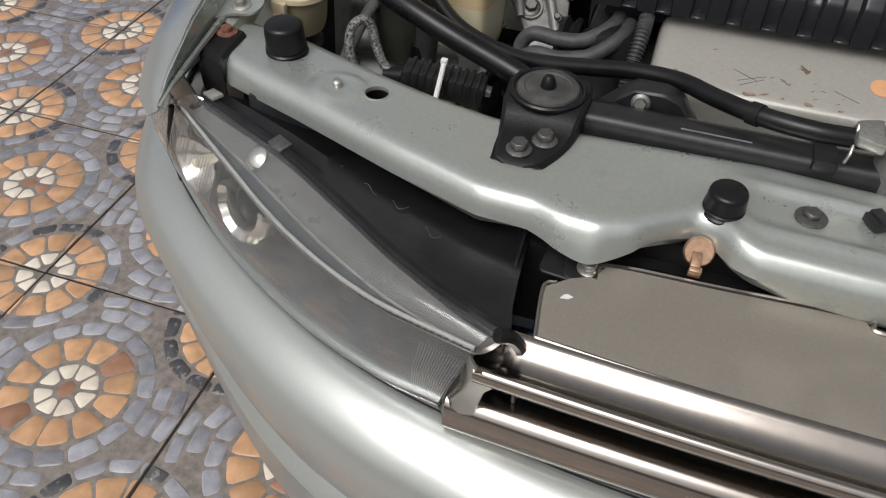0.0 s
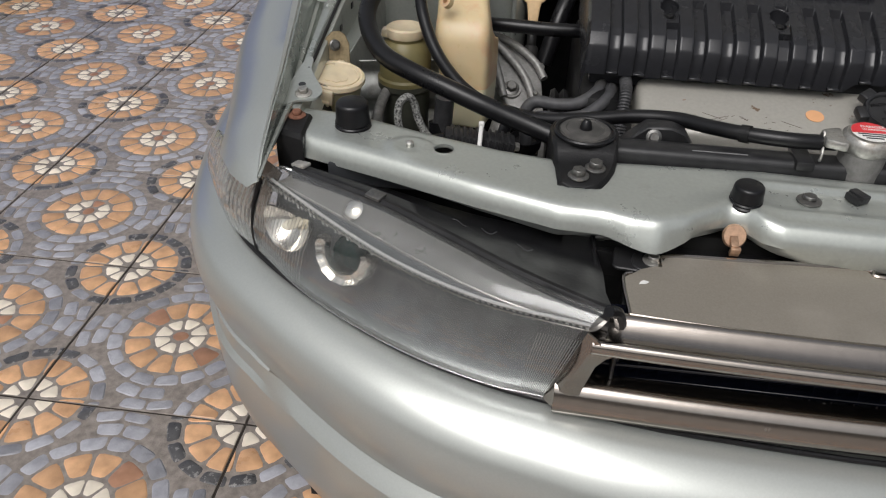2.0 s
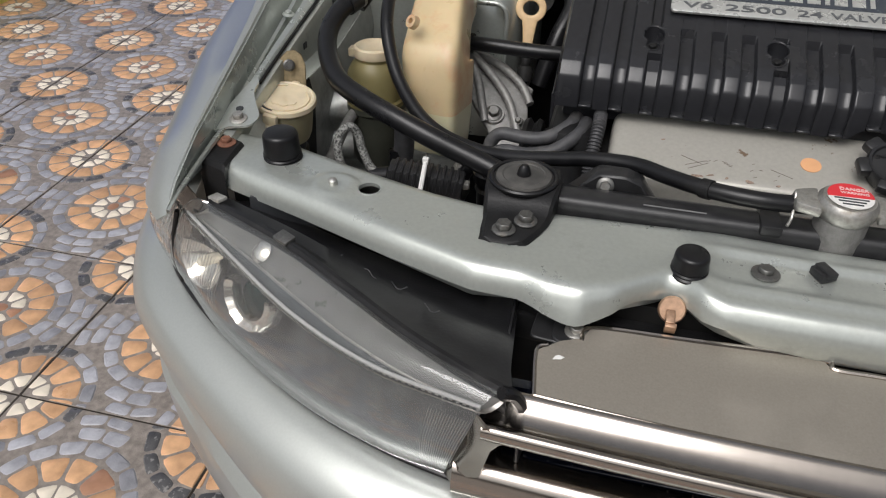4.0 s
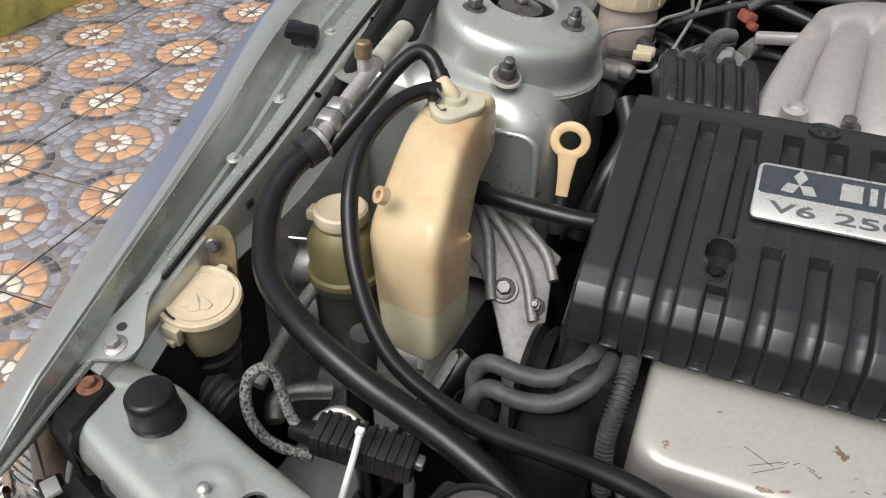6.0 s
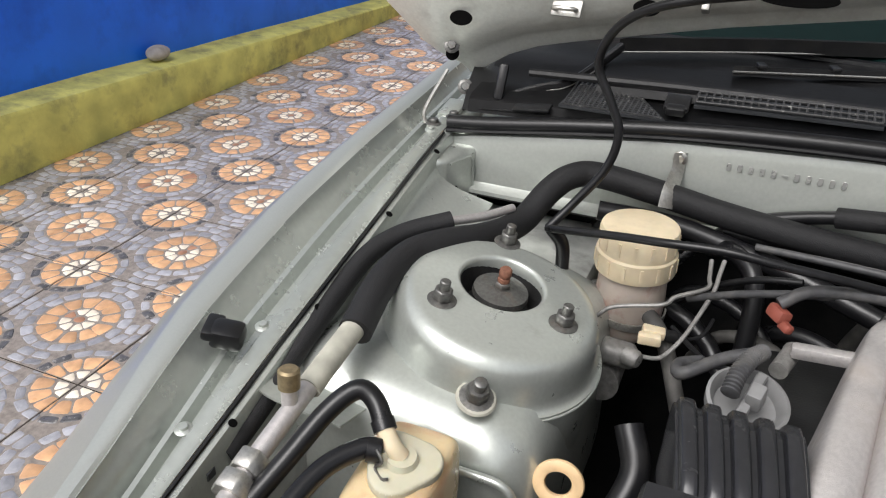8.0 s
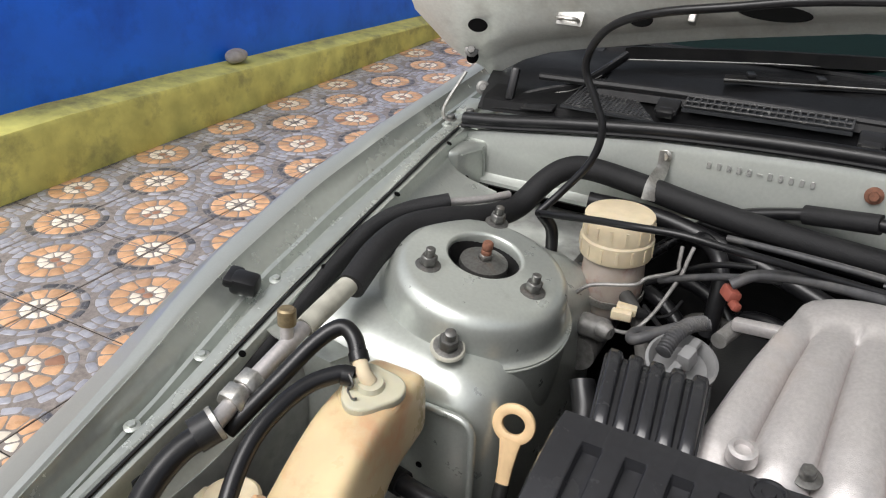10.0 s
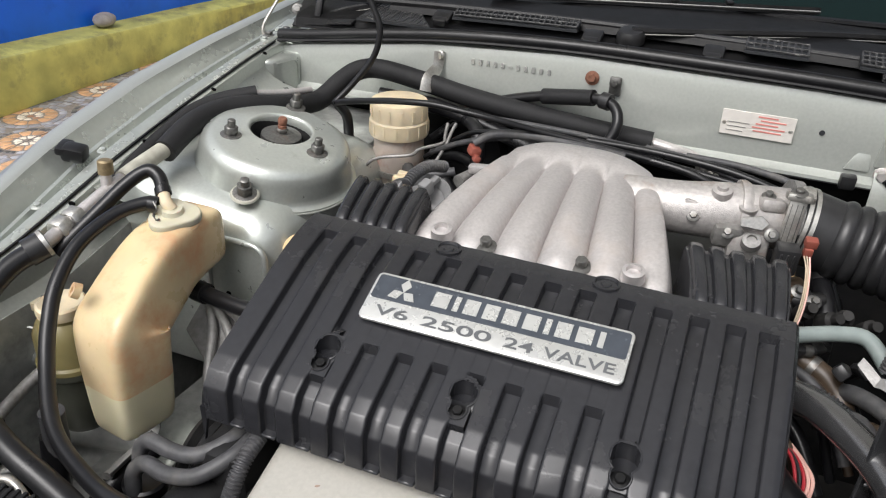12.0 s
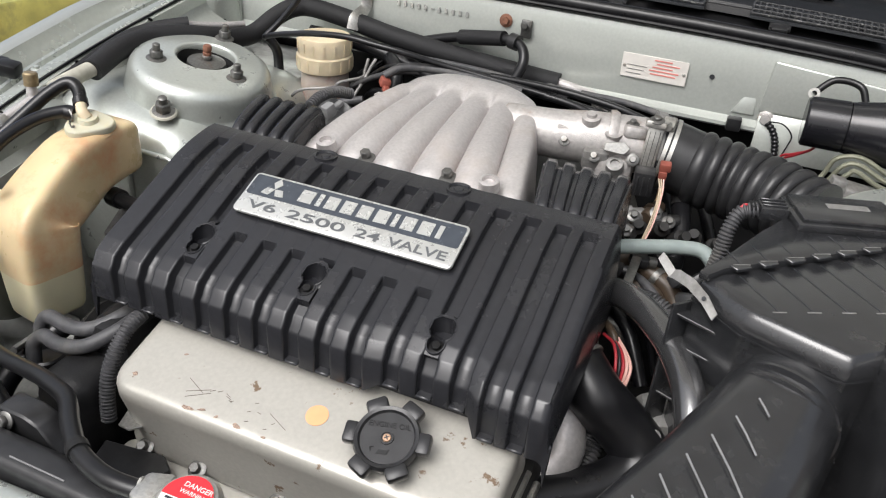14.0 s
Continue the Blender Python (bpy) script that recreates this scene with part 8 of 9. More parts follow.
    edge = [(-0.24, 1.037, 0.722), (-0.243, 1.003, 0.697), (-0.205, 0.984, 0.678), (-0.175, 0.953, 0.651), (-0.147, 0.913, 0.618), (-0.111, 0.912, 0.613), (-0.114, 0.95, 0.642), (-0.122, 0.998, 0.678), (-0.117, 1.015, 0.691), (-0.183, 1.04, 0.717), (-0.211, 1.041, 0.722)]
    flat = [inv @ Vector(q) for q in edge]
    part("web", prism([(q.x, q.y) for q in flat], 0.014, pm @ Matrix.Translation((0, 0, -0.014)), 0.003, 2), MOUNT, em)
    for pts in ([(-0.225, 1.035, 0.727), (-0.203, 1.010, 0.702), (-0.187, 0.975, 0.675), (-0.178, 0.957, 0.655)], [(-0.220, 1.036, 0.727), (-0.185, 1.015, 0.707), (-0.150, 0.985, 0.680), (-0.128, 0.95, 0.646)], [(-0.212, 1.038, 0.726), (-0.17, 1.027, 0.714), (-0.135, 1.010, 0.694), (-0.118, 0.988, 0.676)]):
        part("rib", tube([Vector(q) + n0 * 0.004 for q in pts], 0.0062, 12), MOUNT, em)
    part("boss", lathe([(0, -0.004), (0.017, -0.004), (0.0155, 0.005), (0, 0.005)], (-0.168, 0.97, 0.663), n0, 24), MOUNT, em)
    part("bolt", hexbolt(Vector((-0.168, 0.97, 0.663)) + n0 * 0.005, n0, 0.0085, 0.009, 1.5), GREYBOLT, em, "dirty flanged bolt")
    part("stud_nut", hexbolt((-0.131, 0.964, 0.655), n0, 0.0075, 0.010, 1.5, 0.008), GREYBOLT, em)
    part("foot", loft([[Vector(q) for q in ring] for ring in (((-0.150, 0.915, 0.617), (-0.110, 0.913, 0.613), (-0.108, 0.945, 0.605), (-0.150, 0.95, 0.61)), ((-0.146, 0.905, 0.585), (-0.106, 0.903, 0.585), (-0.104, 0.95, 0.58), (-0.146, 0.95, 0.58)), ((-0.146, 0.905, 0.48), (-0.106, 0.903, 0.48), (-0.104, 0.95, 0.48), (-0.146, 0.95, 0.48)))]), MOUNT, em)
    solo("belt_guard", span(-0.095, -0.022, 0.735, 0.90, 0.45, 0.700, 0.025, 3), DULL, "dull black belt cover at the engine's end", "belt cover")
    rings = []
    for k in range(60):
        z = 0.72 - 0.005 * k
        rings.append([Vector((x, 0.925 + 0.25 * (x + 0.33) + 0.010 * math.sin(z * 2 * math.pi / 0.062), z)) for x in (-0.405, -0.38, -0.35, -0.32, -0.29, -0.26)])
    solo("splash_panel", thick(loft(rings, False), 0.002), BAYDARK, "dusty grey panel pressed in wide ribs", "panel")
    solo("lower_rail", rbox((0.10, 0.55, 0.10), pose(-0.300, 0.88, 0.46, 0, 0, -4), 0.012), BAYDARK, "dusty silver chassis rail deep in the bay", "rail")
    hose("support_rod", "grey painted support rod below the reservoirs", "rod", [(-0.336, 0.905, 0.700), (-0.350, 0.858, 0.684), (-0.352, 0.800, 0.666), (-0.350, 0.754, 0.651)], 0.0075, ALUDIRTY, 12)
    hose("drain_pipe", "silver bent pipe end deep in the bay", "pipe", [(-0.320, 0.835, 0.575), (-0.339, 0.822, 0.580), (-0.356, 0.810, 0.582), (-0.365, 0.793, 0.580), (-0.356, 0.775, 0.572)], 0.0105, STEEL, 14)
    hose("ribbed_boot", "dusty ribbed rubber boot below the washer filler", "boot", [(-0.425, 0.735, 0.640), (-0.395, 0.735, 0.650), (-0.365, 0.732, 0.640)], 0.020, DUSTRUB, 18, ribs=0.004, pitch=0.012)
    hose("flat_bar", "flat grey bar under the coolant tank", "bar", [(-0.188, 0.795, 0.655), (-0.182, 0.860, 0.662)], 0.011, ALUDIRTY, 10, flat=0.4)
    hose("dark_hose", "dark grey hose standing in front of the reservoir", "hose", [(-0.253, 0.800, 0.717), (-0.258, 0.800, 0.660), (-0.272, 0.800, 0.600), (-0.292, 0.800, 0.530)], 0.0135, LOOM, 14)
    cup = thing("hose_socket", "black rubber socket that takes the breather hoses", "socket")
    part("cup", lathe([(0, -0.05), (0.017, -0.05), (0.018, -0.012), (0.0225, -0.010), (0.0235, 0.002), (0.0205, 0.004), (0.017, -0.004), (0, -0.006)], (-0.139, 0.800, 0.664), (0, 0, 1), 28), RUBBER, cup)
    part("band", lathe([(0.0185, 0), (0.0198, 0), (0.0198, 0.006), (0.0185, 0.006)], (-0.139, 0.800, 0.640), (0, 0, 1), 24, True), GREYBOLT, cup)
    hose("steel_hook", "bent zinc wire hook in front of the hoses", "hook", [(-0.262, 0.70, 0.668), (-0.255, 0.715, 0.688), (-0.235, 0.725, 0.695), (-0.20, 0.715, 0.682), (-0.165, 0.70, 0.672), (-0.16, 0.692, 0.655)], 0.005, STEEL, 10)
    # radiator cap
    c, nn = Vector((0.226, 0.620, 0.776)), Vector((0, -0.06, 1)).normalized()
    part("filler_neck", lathe([(0, -0.05), (0.024, -0.05), (0.024, 0), (0, 0)], c, nn, 24), ALUDIRTY, RADIATOR)
    rc = part("filler_cap", lathe([(0, 0), (0.025, 0), (0.0275, 0.006), (0.027, 0.014), (0.0235, 0.018), (0.0, 0.019)], c, nn, 36), STEEL, RADIATOR, "pressed metal radiator cap with a red warning label")
    part("wing", prism([(-0.047, -0.012), (-0.024, -0.020), (-0.024, 0.020), (-0.047, 0.012)], 0.012, frame_of(c + nn * 0.002, nn), 0.004, 2), STEEL, rc)
    part("wing", prism([(0.047, -0.012), (0.024, -0.020), (0.024, 0.020), (0.047, 0.012)], 0.012, frame_of(c + nn * 0.002, nn), 0.004, 2), STEEL, rc)
    fm = frame_of(c + nn * 0.0192, nn)
    lab = part("label", prism([(0.0205 * math.cos(radians(a)), 0.0205 * math.sin(radians(a))) for a in range(0, 360, 12)], 0.0006, fm), WHITE, rc, "white round label")
    part("red_field", prism([(0.0204 * math.cos(radians(a)), 0.0204 * math.sin(radians(a))) for a in range(-4, 190, 8)], 0.0005, fm @ pose(0, 0, 0.0006)), REDCAP, rc, "red upper half of the label")
    for k in range(3):
        part("text_bar", rbox((0.030 - 0.006 * k, 0.0018, 0.0006), fm @ pose(0, -0.005 - 0.0045 * k, 0.0008), 0), INK_SHADE, rc)
    for txt, yy, sz in (("DANGER", 0.0085, 0.0064), ("WARNING", 0.0025, 0.0052)):
        cu = bpy.data.curves.new("lettering", "FONT")
        cu.body, cu.size, cu.extrude, cu.align_x = txt, sz, 0.0003, "CENTER"
        tmp = bpy.data.objects.new("lettering", cu)
        scene.collection.objects.link(tmp)
        me = bpy.data.meshes.new_from_object(tmp.evaluated_get(bpy.context.evaluated_depsgraph_get()))
        bpy.data.objects.remove(tmp)
        me.transform(fm @ pose(0.004, yy, 0.0012))
        me.materials.append(WHITE)
        new("lettering", me).parent = rc
    part("spring_clip", tube([(0.180, 0.634, 0.772), (0.180, 0.622, 0.790), (0.180, 0.610, 0.772), (0.176, 0.600, 0.766)], 0.0016, 8), STEEL, rc)
    # parts behind the brake reservoir and the cover's ear
    solo("red_connector", merge(rbox((0.016, 0.024, 0.015), pose(0.012, 1.358, 0.862, 0, 20, 35), 0.004), rbox((0.010, 0.016, 0.010), pose(0.020, 1.345, 0.856, 0, 20, 35), 0.003)), REDPL, "faded red plastic connector", "connector")
    pot = thing("solenoid_valve", "grey plastic round valve beside the cover", "valve")
    part("body", lathe([(0, -0.02), (0.030, -0.02), (0.035, -0.004), (0.036, 0.008), (0.033, 0.010), (0.029, 0.004), (0.027, -0.004), (0.012, -0.006), (0, -0.006)], (-0.006, 1.215, 0.846), (0.1, -0.3, 1), 36), GREYPLAST, pot)
    part("bridge", merge(rbox((0.010, 0.058, 0.008), pose(-0.004, 1.213, 0.857, 16, 0, -15), 0.003), rbox((0.014, 0.018, 0.020), pose(0.000, 1.208, 0.862, 16, 0, -15), 0.003)), GREYPLAST, pot)
    part("loom", tube([(-0.022, 1.195, 0.868), (-0.018, 1.215, 0.876), (-0.010, 1.24, 0.878), (0.0, 1.27, 0.868)], 0.0075, 12, ribs=0.002, pitch=0.004), LOOM, pot)
    part("stub", tube([(0.030, 1.330, 0.84), (0.028, 1.315, 0.845), (0.018, 1.28, 0.846)], 0.009, 12), ALUDIRTY, pot)
    solo("lug_arm", rbox((0.10, 0.014, 0.014), pose(0.075, 1.296, 0.866, 0, -8, -6), 0.004), ALU, "cast aluminium lug of the manifold", "lug")
    solo("white_plug", rbox((0.026, 0.012, 0.012), pose(-0.110, 1.372, 0.785, 0, 0, 8), 0.002), CREAM, "small cream sensor plug", "plug")
    # bulkhead fittings
    strap = thing("pipe_strap", "grey steel strap holding the pipe to the bulkhead", "strap")
    part("strap", tube([(-0.128, 1.560, 0.940), (-0.128, 1.552, 0.915), (-0.130, 1.520, 0.905), (-0.131, 1.510, 0.885)], 0.010, 8, 4, flat=0.15), STEEL, strap)
    part("bolt", hexbolt((-0.128, 1.562, 0.932), (0, -1, 0), 0.006, 0.004, 1.5), STEEL, strap)
    solo("bulkhead_bolt", hexbolt((0.13, 1.566, 0.932), (0, -1, 0.1), 0.007, 0.006, 1.6), RUST, "rusty bolt on the bulkhead", "bolt")
    solo("bulkhead_clip", merge(rbox((0.018, 0.006, 0.03), pose(0.168, 1.562, 0.925), 0.002), hexbolt((0.168, 1.556, 0.932), (0, -1, 0), 0.005, 0.004)), GREYBOLT, "grey clip and bolt on the bulkhead", "clip")
    for k in range(11):
        if k == 5:
            b = rbox((0.007, 0.0012, 0.0022), pose(-0.070 + 0.0130 * k, 1.5652, 0.930), 0)
        else:
            b = rbox((0.0055, 0.0012, 0.0095), pose(-0.070 + 0.0130 * k, 1.5652, 0.930), 0.0004, 1)
        solo("stamped_mark", b, BADGESIL, "small stamped mark in the bulkhead", "stamped mark", "stamped marks")
    lb2 = thing("data_label", "pale riveted data label with faint red print", "label")
    part("plate", span(0.333, 0.437, 1.5615, 1.5635, 0.879, 0.9175, 0.0006, 1), LABEL, lb2)
    for k, (x0, x1) in enumerate(((0.384, 0.412), (0.388, 0.424), (0.382, 0.414), (0.378, 0.424), (0.380, 0.420))):
        part("text_bar", span(x0, x1, 1.5605, 1.5612, 0.9115 - 0.0055 * k, 0.9135 - 0.0055 * k, 0), LABELINK, lb2, "faint red print")
    for k in range(3):
        part("text_bar", span(0.342, 0.366 + 0.004 * k, 1.5605, 1.5612, 0.886 + 0.0065 * k, 0.8868 + 0.0065 * k, 0), ALUDIRTY, lb2, "faint grey print")
    for x in (0.338, 0.432):
        part("rivet", lathe([(0, 0), (0.003, 0), (0.002, 0.0015), (0, 0.0018)], (x, 1.5612, 0.897), (0, -1, 0), 12), STEEL, lb2)
    solo("bulkhead_hole", lathe([(0, 0), (0.004, 0), (0.004, 0.001), (0, 0.001)], (0.474, 1.5655, 0.902), (0, -1, 0), 16), INK_SHADE, "small dark hole in the bulkhead", "hole")
    fc = thing("ground_plug", "dark ground bolt and wires on the bulkhead", "plug")
    part("bolt", hexbolt((0.566, 1.560, 0.855), (0, -1, 0.1), 0.0085, 0.010, 1.4), CASTING, fc, "stained ground bolt")
    part("wires", tube([(0.570, 1.548, 0.853), (0.582, 1.543, 0.842), (0.590, 1.538, 0.822), (0.594, 1.530, 0.79)], 0.0052, 10, ribs=0.0012, pitch=0.006), RUBBER, fc)
    part("thin_wire", tube([(0.572, 1.546, 0.856), (0.592, 1.540, 0.858), (0.608, 1.536, 0.845), (0.606, 1.532, 0.828), (0.598, 1.528, 0.80)], 0.0013, 6), RUBBER, fc)
    for k in range(2):
        part("red_wire", tube([(0.598 + 0.005 * k, 1.528, 0.795), (0.602 + 0.005 * k, 1.524, 0.815 - 0.003 * k), (0.616, 1.512, 0.826 - 0.003 * k), (0.635, 1.490, 0.845), (0.64, 1.470, 0.862)], 0.0019, 8), WIRERED, fc)
    sn = thing("horn_speaker", "glossy black plastic horn speaker on a bracket", "horn")
    part("can", lathe([(0, 0), (0.031, 0), (0.034, 0.003), (0.035, 0.052), (0.0335, 0.053), (0, 0.053)], (0.612, 1.450, 0.900), (1, 0.02, 0.02), 36), HORN, sn)
    part("flare", lathe([(0.030, 0), (0.0345, 0), (0.040, 0.035), (0.047, 0.068), (0.051, 0.086), (0.054, 0.087), (0.054, 0.094), (0.050, 0.094), (0.044, 0.070), (0.028, 0.004)], (0.6655, 1.451, 0.901), (1, 0.02, 0.02), 40, True), HORN, sn)
    solo("flange_clip", rbox((0.022, 0.014, 0.022), pose(0.523, 1.546, 0.842, 8, 0, 6), 0.003), PLASTIC, "black plastic clip on the bulkhead flange", "clip")
    part("ring", tube([(0.617, 1.50, 0.925), (0.640, 1.51, 0.945), (0.672, 1.50, 0.945), (0.685, 1.49, 0.925)], 0.005, 10), RUBBER, sn)
    part("ring_eye", lathe([(0.004, 0), (0.008, 0), (0.008, 0.006), (0.004, 0.006)], (0.617, 1.497, 0.925), (0, -1, 0.3), 16, True), STEEL, sn)
    sc = thing("sensor_plug", "black sensor plug with a faded red clip", "plug")
    pl = part("plug", rbox((0.026, 0.022, 0.034), pose(0.440, 1.238, 0.852, 6, 0, 10), 0.003), PLASTIC, sc)
    for dx in (-0.007, 0.0, 0.007):
        part("plug_rib", rbox((0.0025, 0.002, 0.026), pose(0.441 + dx, 1.2265 + dx * 0.18, 0.850, 6, 0, 10), 0.0006, 1), PLASTIC, pl)
    part("red_clip", merge(rbox((0.014, 0.012, 0.011), pose(0.462, 1.240, 0.877, 10, 0, 10), 0.002), rbox((0.010, 0.010, 0.012), pose(0.461, 1.238, 0.866, 10, 0, 10), 0.002)), REDPL, sc, "faded red clip")
    # clutter low beside the engine
    solo("alternator", merge(lathe([(0, 0), (0.045, 0), (0.05, 0.02), (0.05, 0.06), (0.04, 0.075), (0, 0.075)], (0.475, 0.93, 0.54), (0.2, -0.6, 0.8), 28), rbox((0.03, 0.03, 0.05), pose(0.52, 0.965, 0.66, 10, 20, 0), 0.006)), ALUDIRTY, "grimy cast aluminium housing beside the engine", "housing")
    solo("bracket_casting", merge(rbox((0.06, 0.05, 0.06), pose(0.535, 0.995, 0.685, 12, 10, 30), 0.012), lathe([(0, 0), (0.009, 0), (0.009, 0.02), (0, 0.022)], (0.53, 0.965, 0.70), (0.2, -0.9, 0.4), 14)), ALUDIRTY, "cast aluminium bracket below the hoses", "bracket")
    hose("outlet_pipe", "silver cast elbow pipe at the engine's end", "pipe", [(0.400, 0.985, 0.705), (0.415, 0.964, 0.702), (0.437, 0.941, 0.695), (0.447, 0.920, 0.680), (0.438, 0.897, 0.660), (0.415, 0.880, 0.645)], 0.027, ALU, 20)
    hose("wire_loom", "grey corrugated loom under the radiator hose", "wire loom", [(0.480, 0.975, 0.685), (0.477, 0.965, 0.670), (0.476, 0.944, 0.655), (0.470, 0.915, 0.640)], 0.010, LOOM, 12, ribs=0.003, pitch=0.005)
    for k in range(3):
        hose("brake_line", "bent pale green steel brake line", "pipe", [(0.640 + 0.012 * k, 1.41, 0.815), (0.655 + 0.010 * k, 1.42 - 0.006 * k, 0.841), (0.664 + 0.010 * k, 1.42 - 0.006 * k, 0.866 - 0.006 * k), (0.692, 1.42 - 0.006 * k, 0.874 - 0.008 * k), (0.730, 1.42 - 0.006 * k, 0.858 - 0.008 * k), (0.77, 1.42, 0.84)], 0.0034, LINEGREEN, 8)
    solo("valve_block", merge(rbox((0.05, 0.04, 0.035), pose(0.700, 1.395, 0.825, 0, 8, 10), 0.005), rbox((0.02, 0.02, 0.02), pose(0.672, 1.39, 0.842, 0, 8, 10), 0.003)), ALUDIRTY, "grey brake valve block at the bulkhead", "valve block")
    rng = random.Random(77)
    for k in range(11):
        x, y, z = 0.425 + 0.012 * k, 1.06 + 0.018 * (k % 6), 0.745 + 0.008 * (k % 4)
        pts = [(x - 0.03, y + 0.05, z - 0.02), (x, y + rng.uniform(0, 0.03), z + rng.uniform(-0.01, 0.02)), (x + 0.04, y - 0.02 + rng.uniform(-0.02, 0.02), z + rng.uniform(-0.01, 0.02)), (x + 0.07, y - 0.05, z - 0.05)]
        hose("side_hose", ("brownish" if k % 4 == 0 else "black") + " hose deep beside the engine", "hose", pts, rng.uniform(0.004, 0.010), (BROWNHOSE if k % 4 == 0 else (LOOM if k % 3 == 0 else RUBBER)), 10)
    hose("brown_hose", "brown oil-stained hose beside the engine cover", "hose", [(0.415, 1.150, 0.745), (0.432, 1.152, 0.772), (0.452, 1.168, 0.778), (0.476, 1.160, 0.772), (0.504, 1.148, 0.764), (0.524, 1.122, 0.748), (0.53, 1.10, 0.72)], 0.0125, BROWNHOSE, 16, [((0.4855, 1.1565, 0.7695), (0.4925, 1.1535, 0.7675), 0.0142, GREYBOLT, "clip")])
    hose("brown_hose", "second brown hose low beside the engine cover", "hose", [(0.420, 1.118, 0.745), (0.450, 1.120, 0.762), (0.478, 1.130, 0.766), (0.497, 1.118, 0.760), (0.505, 1.092, 0.738)], 0.0095, BROWNHOSE, 14)
    hose("metal_pipe", "scuffed silver-black pipe below the coolant hose", "pipe", [(0.405, 1.072, 0.735), (0.432, 1.074, 0.742), (0.455, 1.080, 0.740), (0.478, 1.074, 0.728), (0.49, 1.06, 0.70)], 0.0115, GREYBOLT, 16)
    hose("dark_hose", "black hose standing under the intake cuff", "hose", [(0.486, 1.300, 0.822), (0.489, 1.285, 0.810), (0.497, 1.250, 0.798), (0.500, 1.225, 0.780), (0.500, 1.205, 0.745)], 0.0125, RUBBER, 16, [((0.4875, 1.292, 0.816), (0.490, 1.281, 0.8085), 0.0140, DULL, "clip")])
    hose("wire_loom", "grey corrugated loom beside the coolant hose", "wire loom", [(0.478, 1.104, 0.772), (0.493, 1.094, 0.776), (0.510, 1.088, 0.772), (0.528, 1.078, 0.758)], 0.0078, LOOM, 12, ribs=0.002, pitch=0.004)
    solo("flat_strap", rbox((0.011, 0.062, 0.003), pose(0.462, 1.112, 0.794, 6, 0, 0), 0.001), GREYBOLT, "flat dark steel strap beside the engine cover", "strap")
    for k, (x, y, z, turn_) in enumerate(((0.432, 1.240, 0.800, 20), (0.458, 1.252, 0.806, 70), (0.476, 1.242, 0.802, 10), (0.430, 1.205, 0.796, -30))):
        ft = thing("fuel_fitting", "grimy metal fitting under the intake hose", "fitting", "fittings under the intake hose")
        part("barrel", lathe([(0, -0.018), (0.008, -0.018), (0.0095, -0.014), (0.0095, -0.004), (0.0125, -0.003), (0.0125, 0.003), (0.0095, 0.004), (0.0095, 0.016), (0.007, 0.020), (0, 0.020)], (x, y, z), (math.cos(radians(turn_)), math.sin(radians(turn_)), 0.15), 18), (ALUDIRTY, BROWNHOSE, DULL, GREYBOLT)[k], ft)
        part("bolt", hexbolt((x + 0.006, y - 0.012, z + 0.006), (0.2, -0.6, 0.8), 0.005, 0.006), GREYBOLT, ft)
    for k in range(5):
        cn = thing("side_connector", "small dark connector plug among the hoses", "connector", "connectors beside the engine")
        cmx = pose(0.440 + 0.024 * k, 1.125 + 0.022 * (k % 3), 0.785 + 0.006 * (k % 2), 12 * k, 8 * k, 25 * k)
        part("shell", rbox((0.022, 0.016, 0.014), cmx, 0.003), PLASTIC, cn)
        part("collar", lathe([(0, 0), (0.007, 0), (0.007, 0.010), (0, 0.010)], cmx @ Vector((0.011, 0, 0)), cmx.to_3x3() @ Vector((1, 0, 0)), 12), GREYBOLT if k % 2 else PLASTIC, cn)
    solo("injector_parts", merge(*[lathe([(0, 0), (0.010, 0), (0.010, 0.02), (0.006, 0.024), (0.006, 0.034), (0, 0.034)], (0.45 + 0.022 * k, 1.22 + 0.01 * (k % 2), 0.79), (0.2 * (k % 3), -0.6, 0.6), 14) for k in range(5)]), DARK, "dark fittings under the intake hose", "fittings", kind="stuff")
    solo("front_cover_panel", prism([(-0.012, 0.752), (0.060, 0.762), (0.080, 0.748), (0.070, 0.715), (0.026, 0.712), (-0.005, 0.728)], 0.008, Matrix.Translation((0, 0, 0.622)), 0.002, 1), PLASTIC, "black panel in front of the valve cover", "panel")
    solo("bracket_tab", prism([(0.000, 0.785), (0.031, 0.789), (0.035, 0.763), (0.026, 0.752), (0.010, 0.753)], 0.003, Matrix.Translation((0, 0, 0.657)), 0.001, 1), STEEL, "pale bent steel tab by the valve cover", "tab")
    vm = pose(0.215, 0.790, 0.690, 16)
    rng = random.Random(14)
    cuts = []
    for k in range(16):
        x, y, a = rng.uniform(-0.13, 0.0), rng.uniform(-0.018, 0.010), rng.choice((-15, -20, 30, 40)) + rng.uniform(-8, 8)
        cuts.append(rbox((rng.uniform(0.003, 0.007) if k % 4 else 0.026, 0.0004, 0.0003), vm @ pose(x, y, 0.0402, 0, 0, a), 0))
    for x, y, w, d, a in ((-0.110, -0.0235, 0.016, 0.005, 4), (-0.094, -0.0200, 0.010, 0.003, 20), (-0.052, -0.0225, 0.011, 0.006, -12), (-0.076, -0.0215, 0.005, 0.003, 40), (-0.185, -0.010, 0.006, 0.008, 60), (-0.150, 0.030, 0.006, 0.003, 30), (-0.020, -0.0235, 0.006, 0.003, 10)):
        poly = [(w / 2 * (1 + rng.uniform(-0.4, 0.1)) * math.cos(q), d / 2 * (1 + rng.uniform(-0.4, 0.1)) * math.sin(q)) for q in (2 * math.pi * j / 11 for j in range(11))]
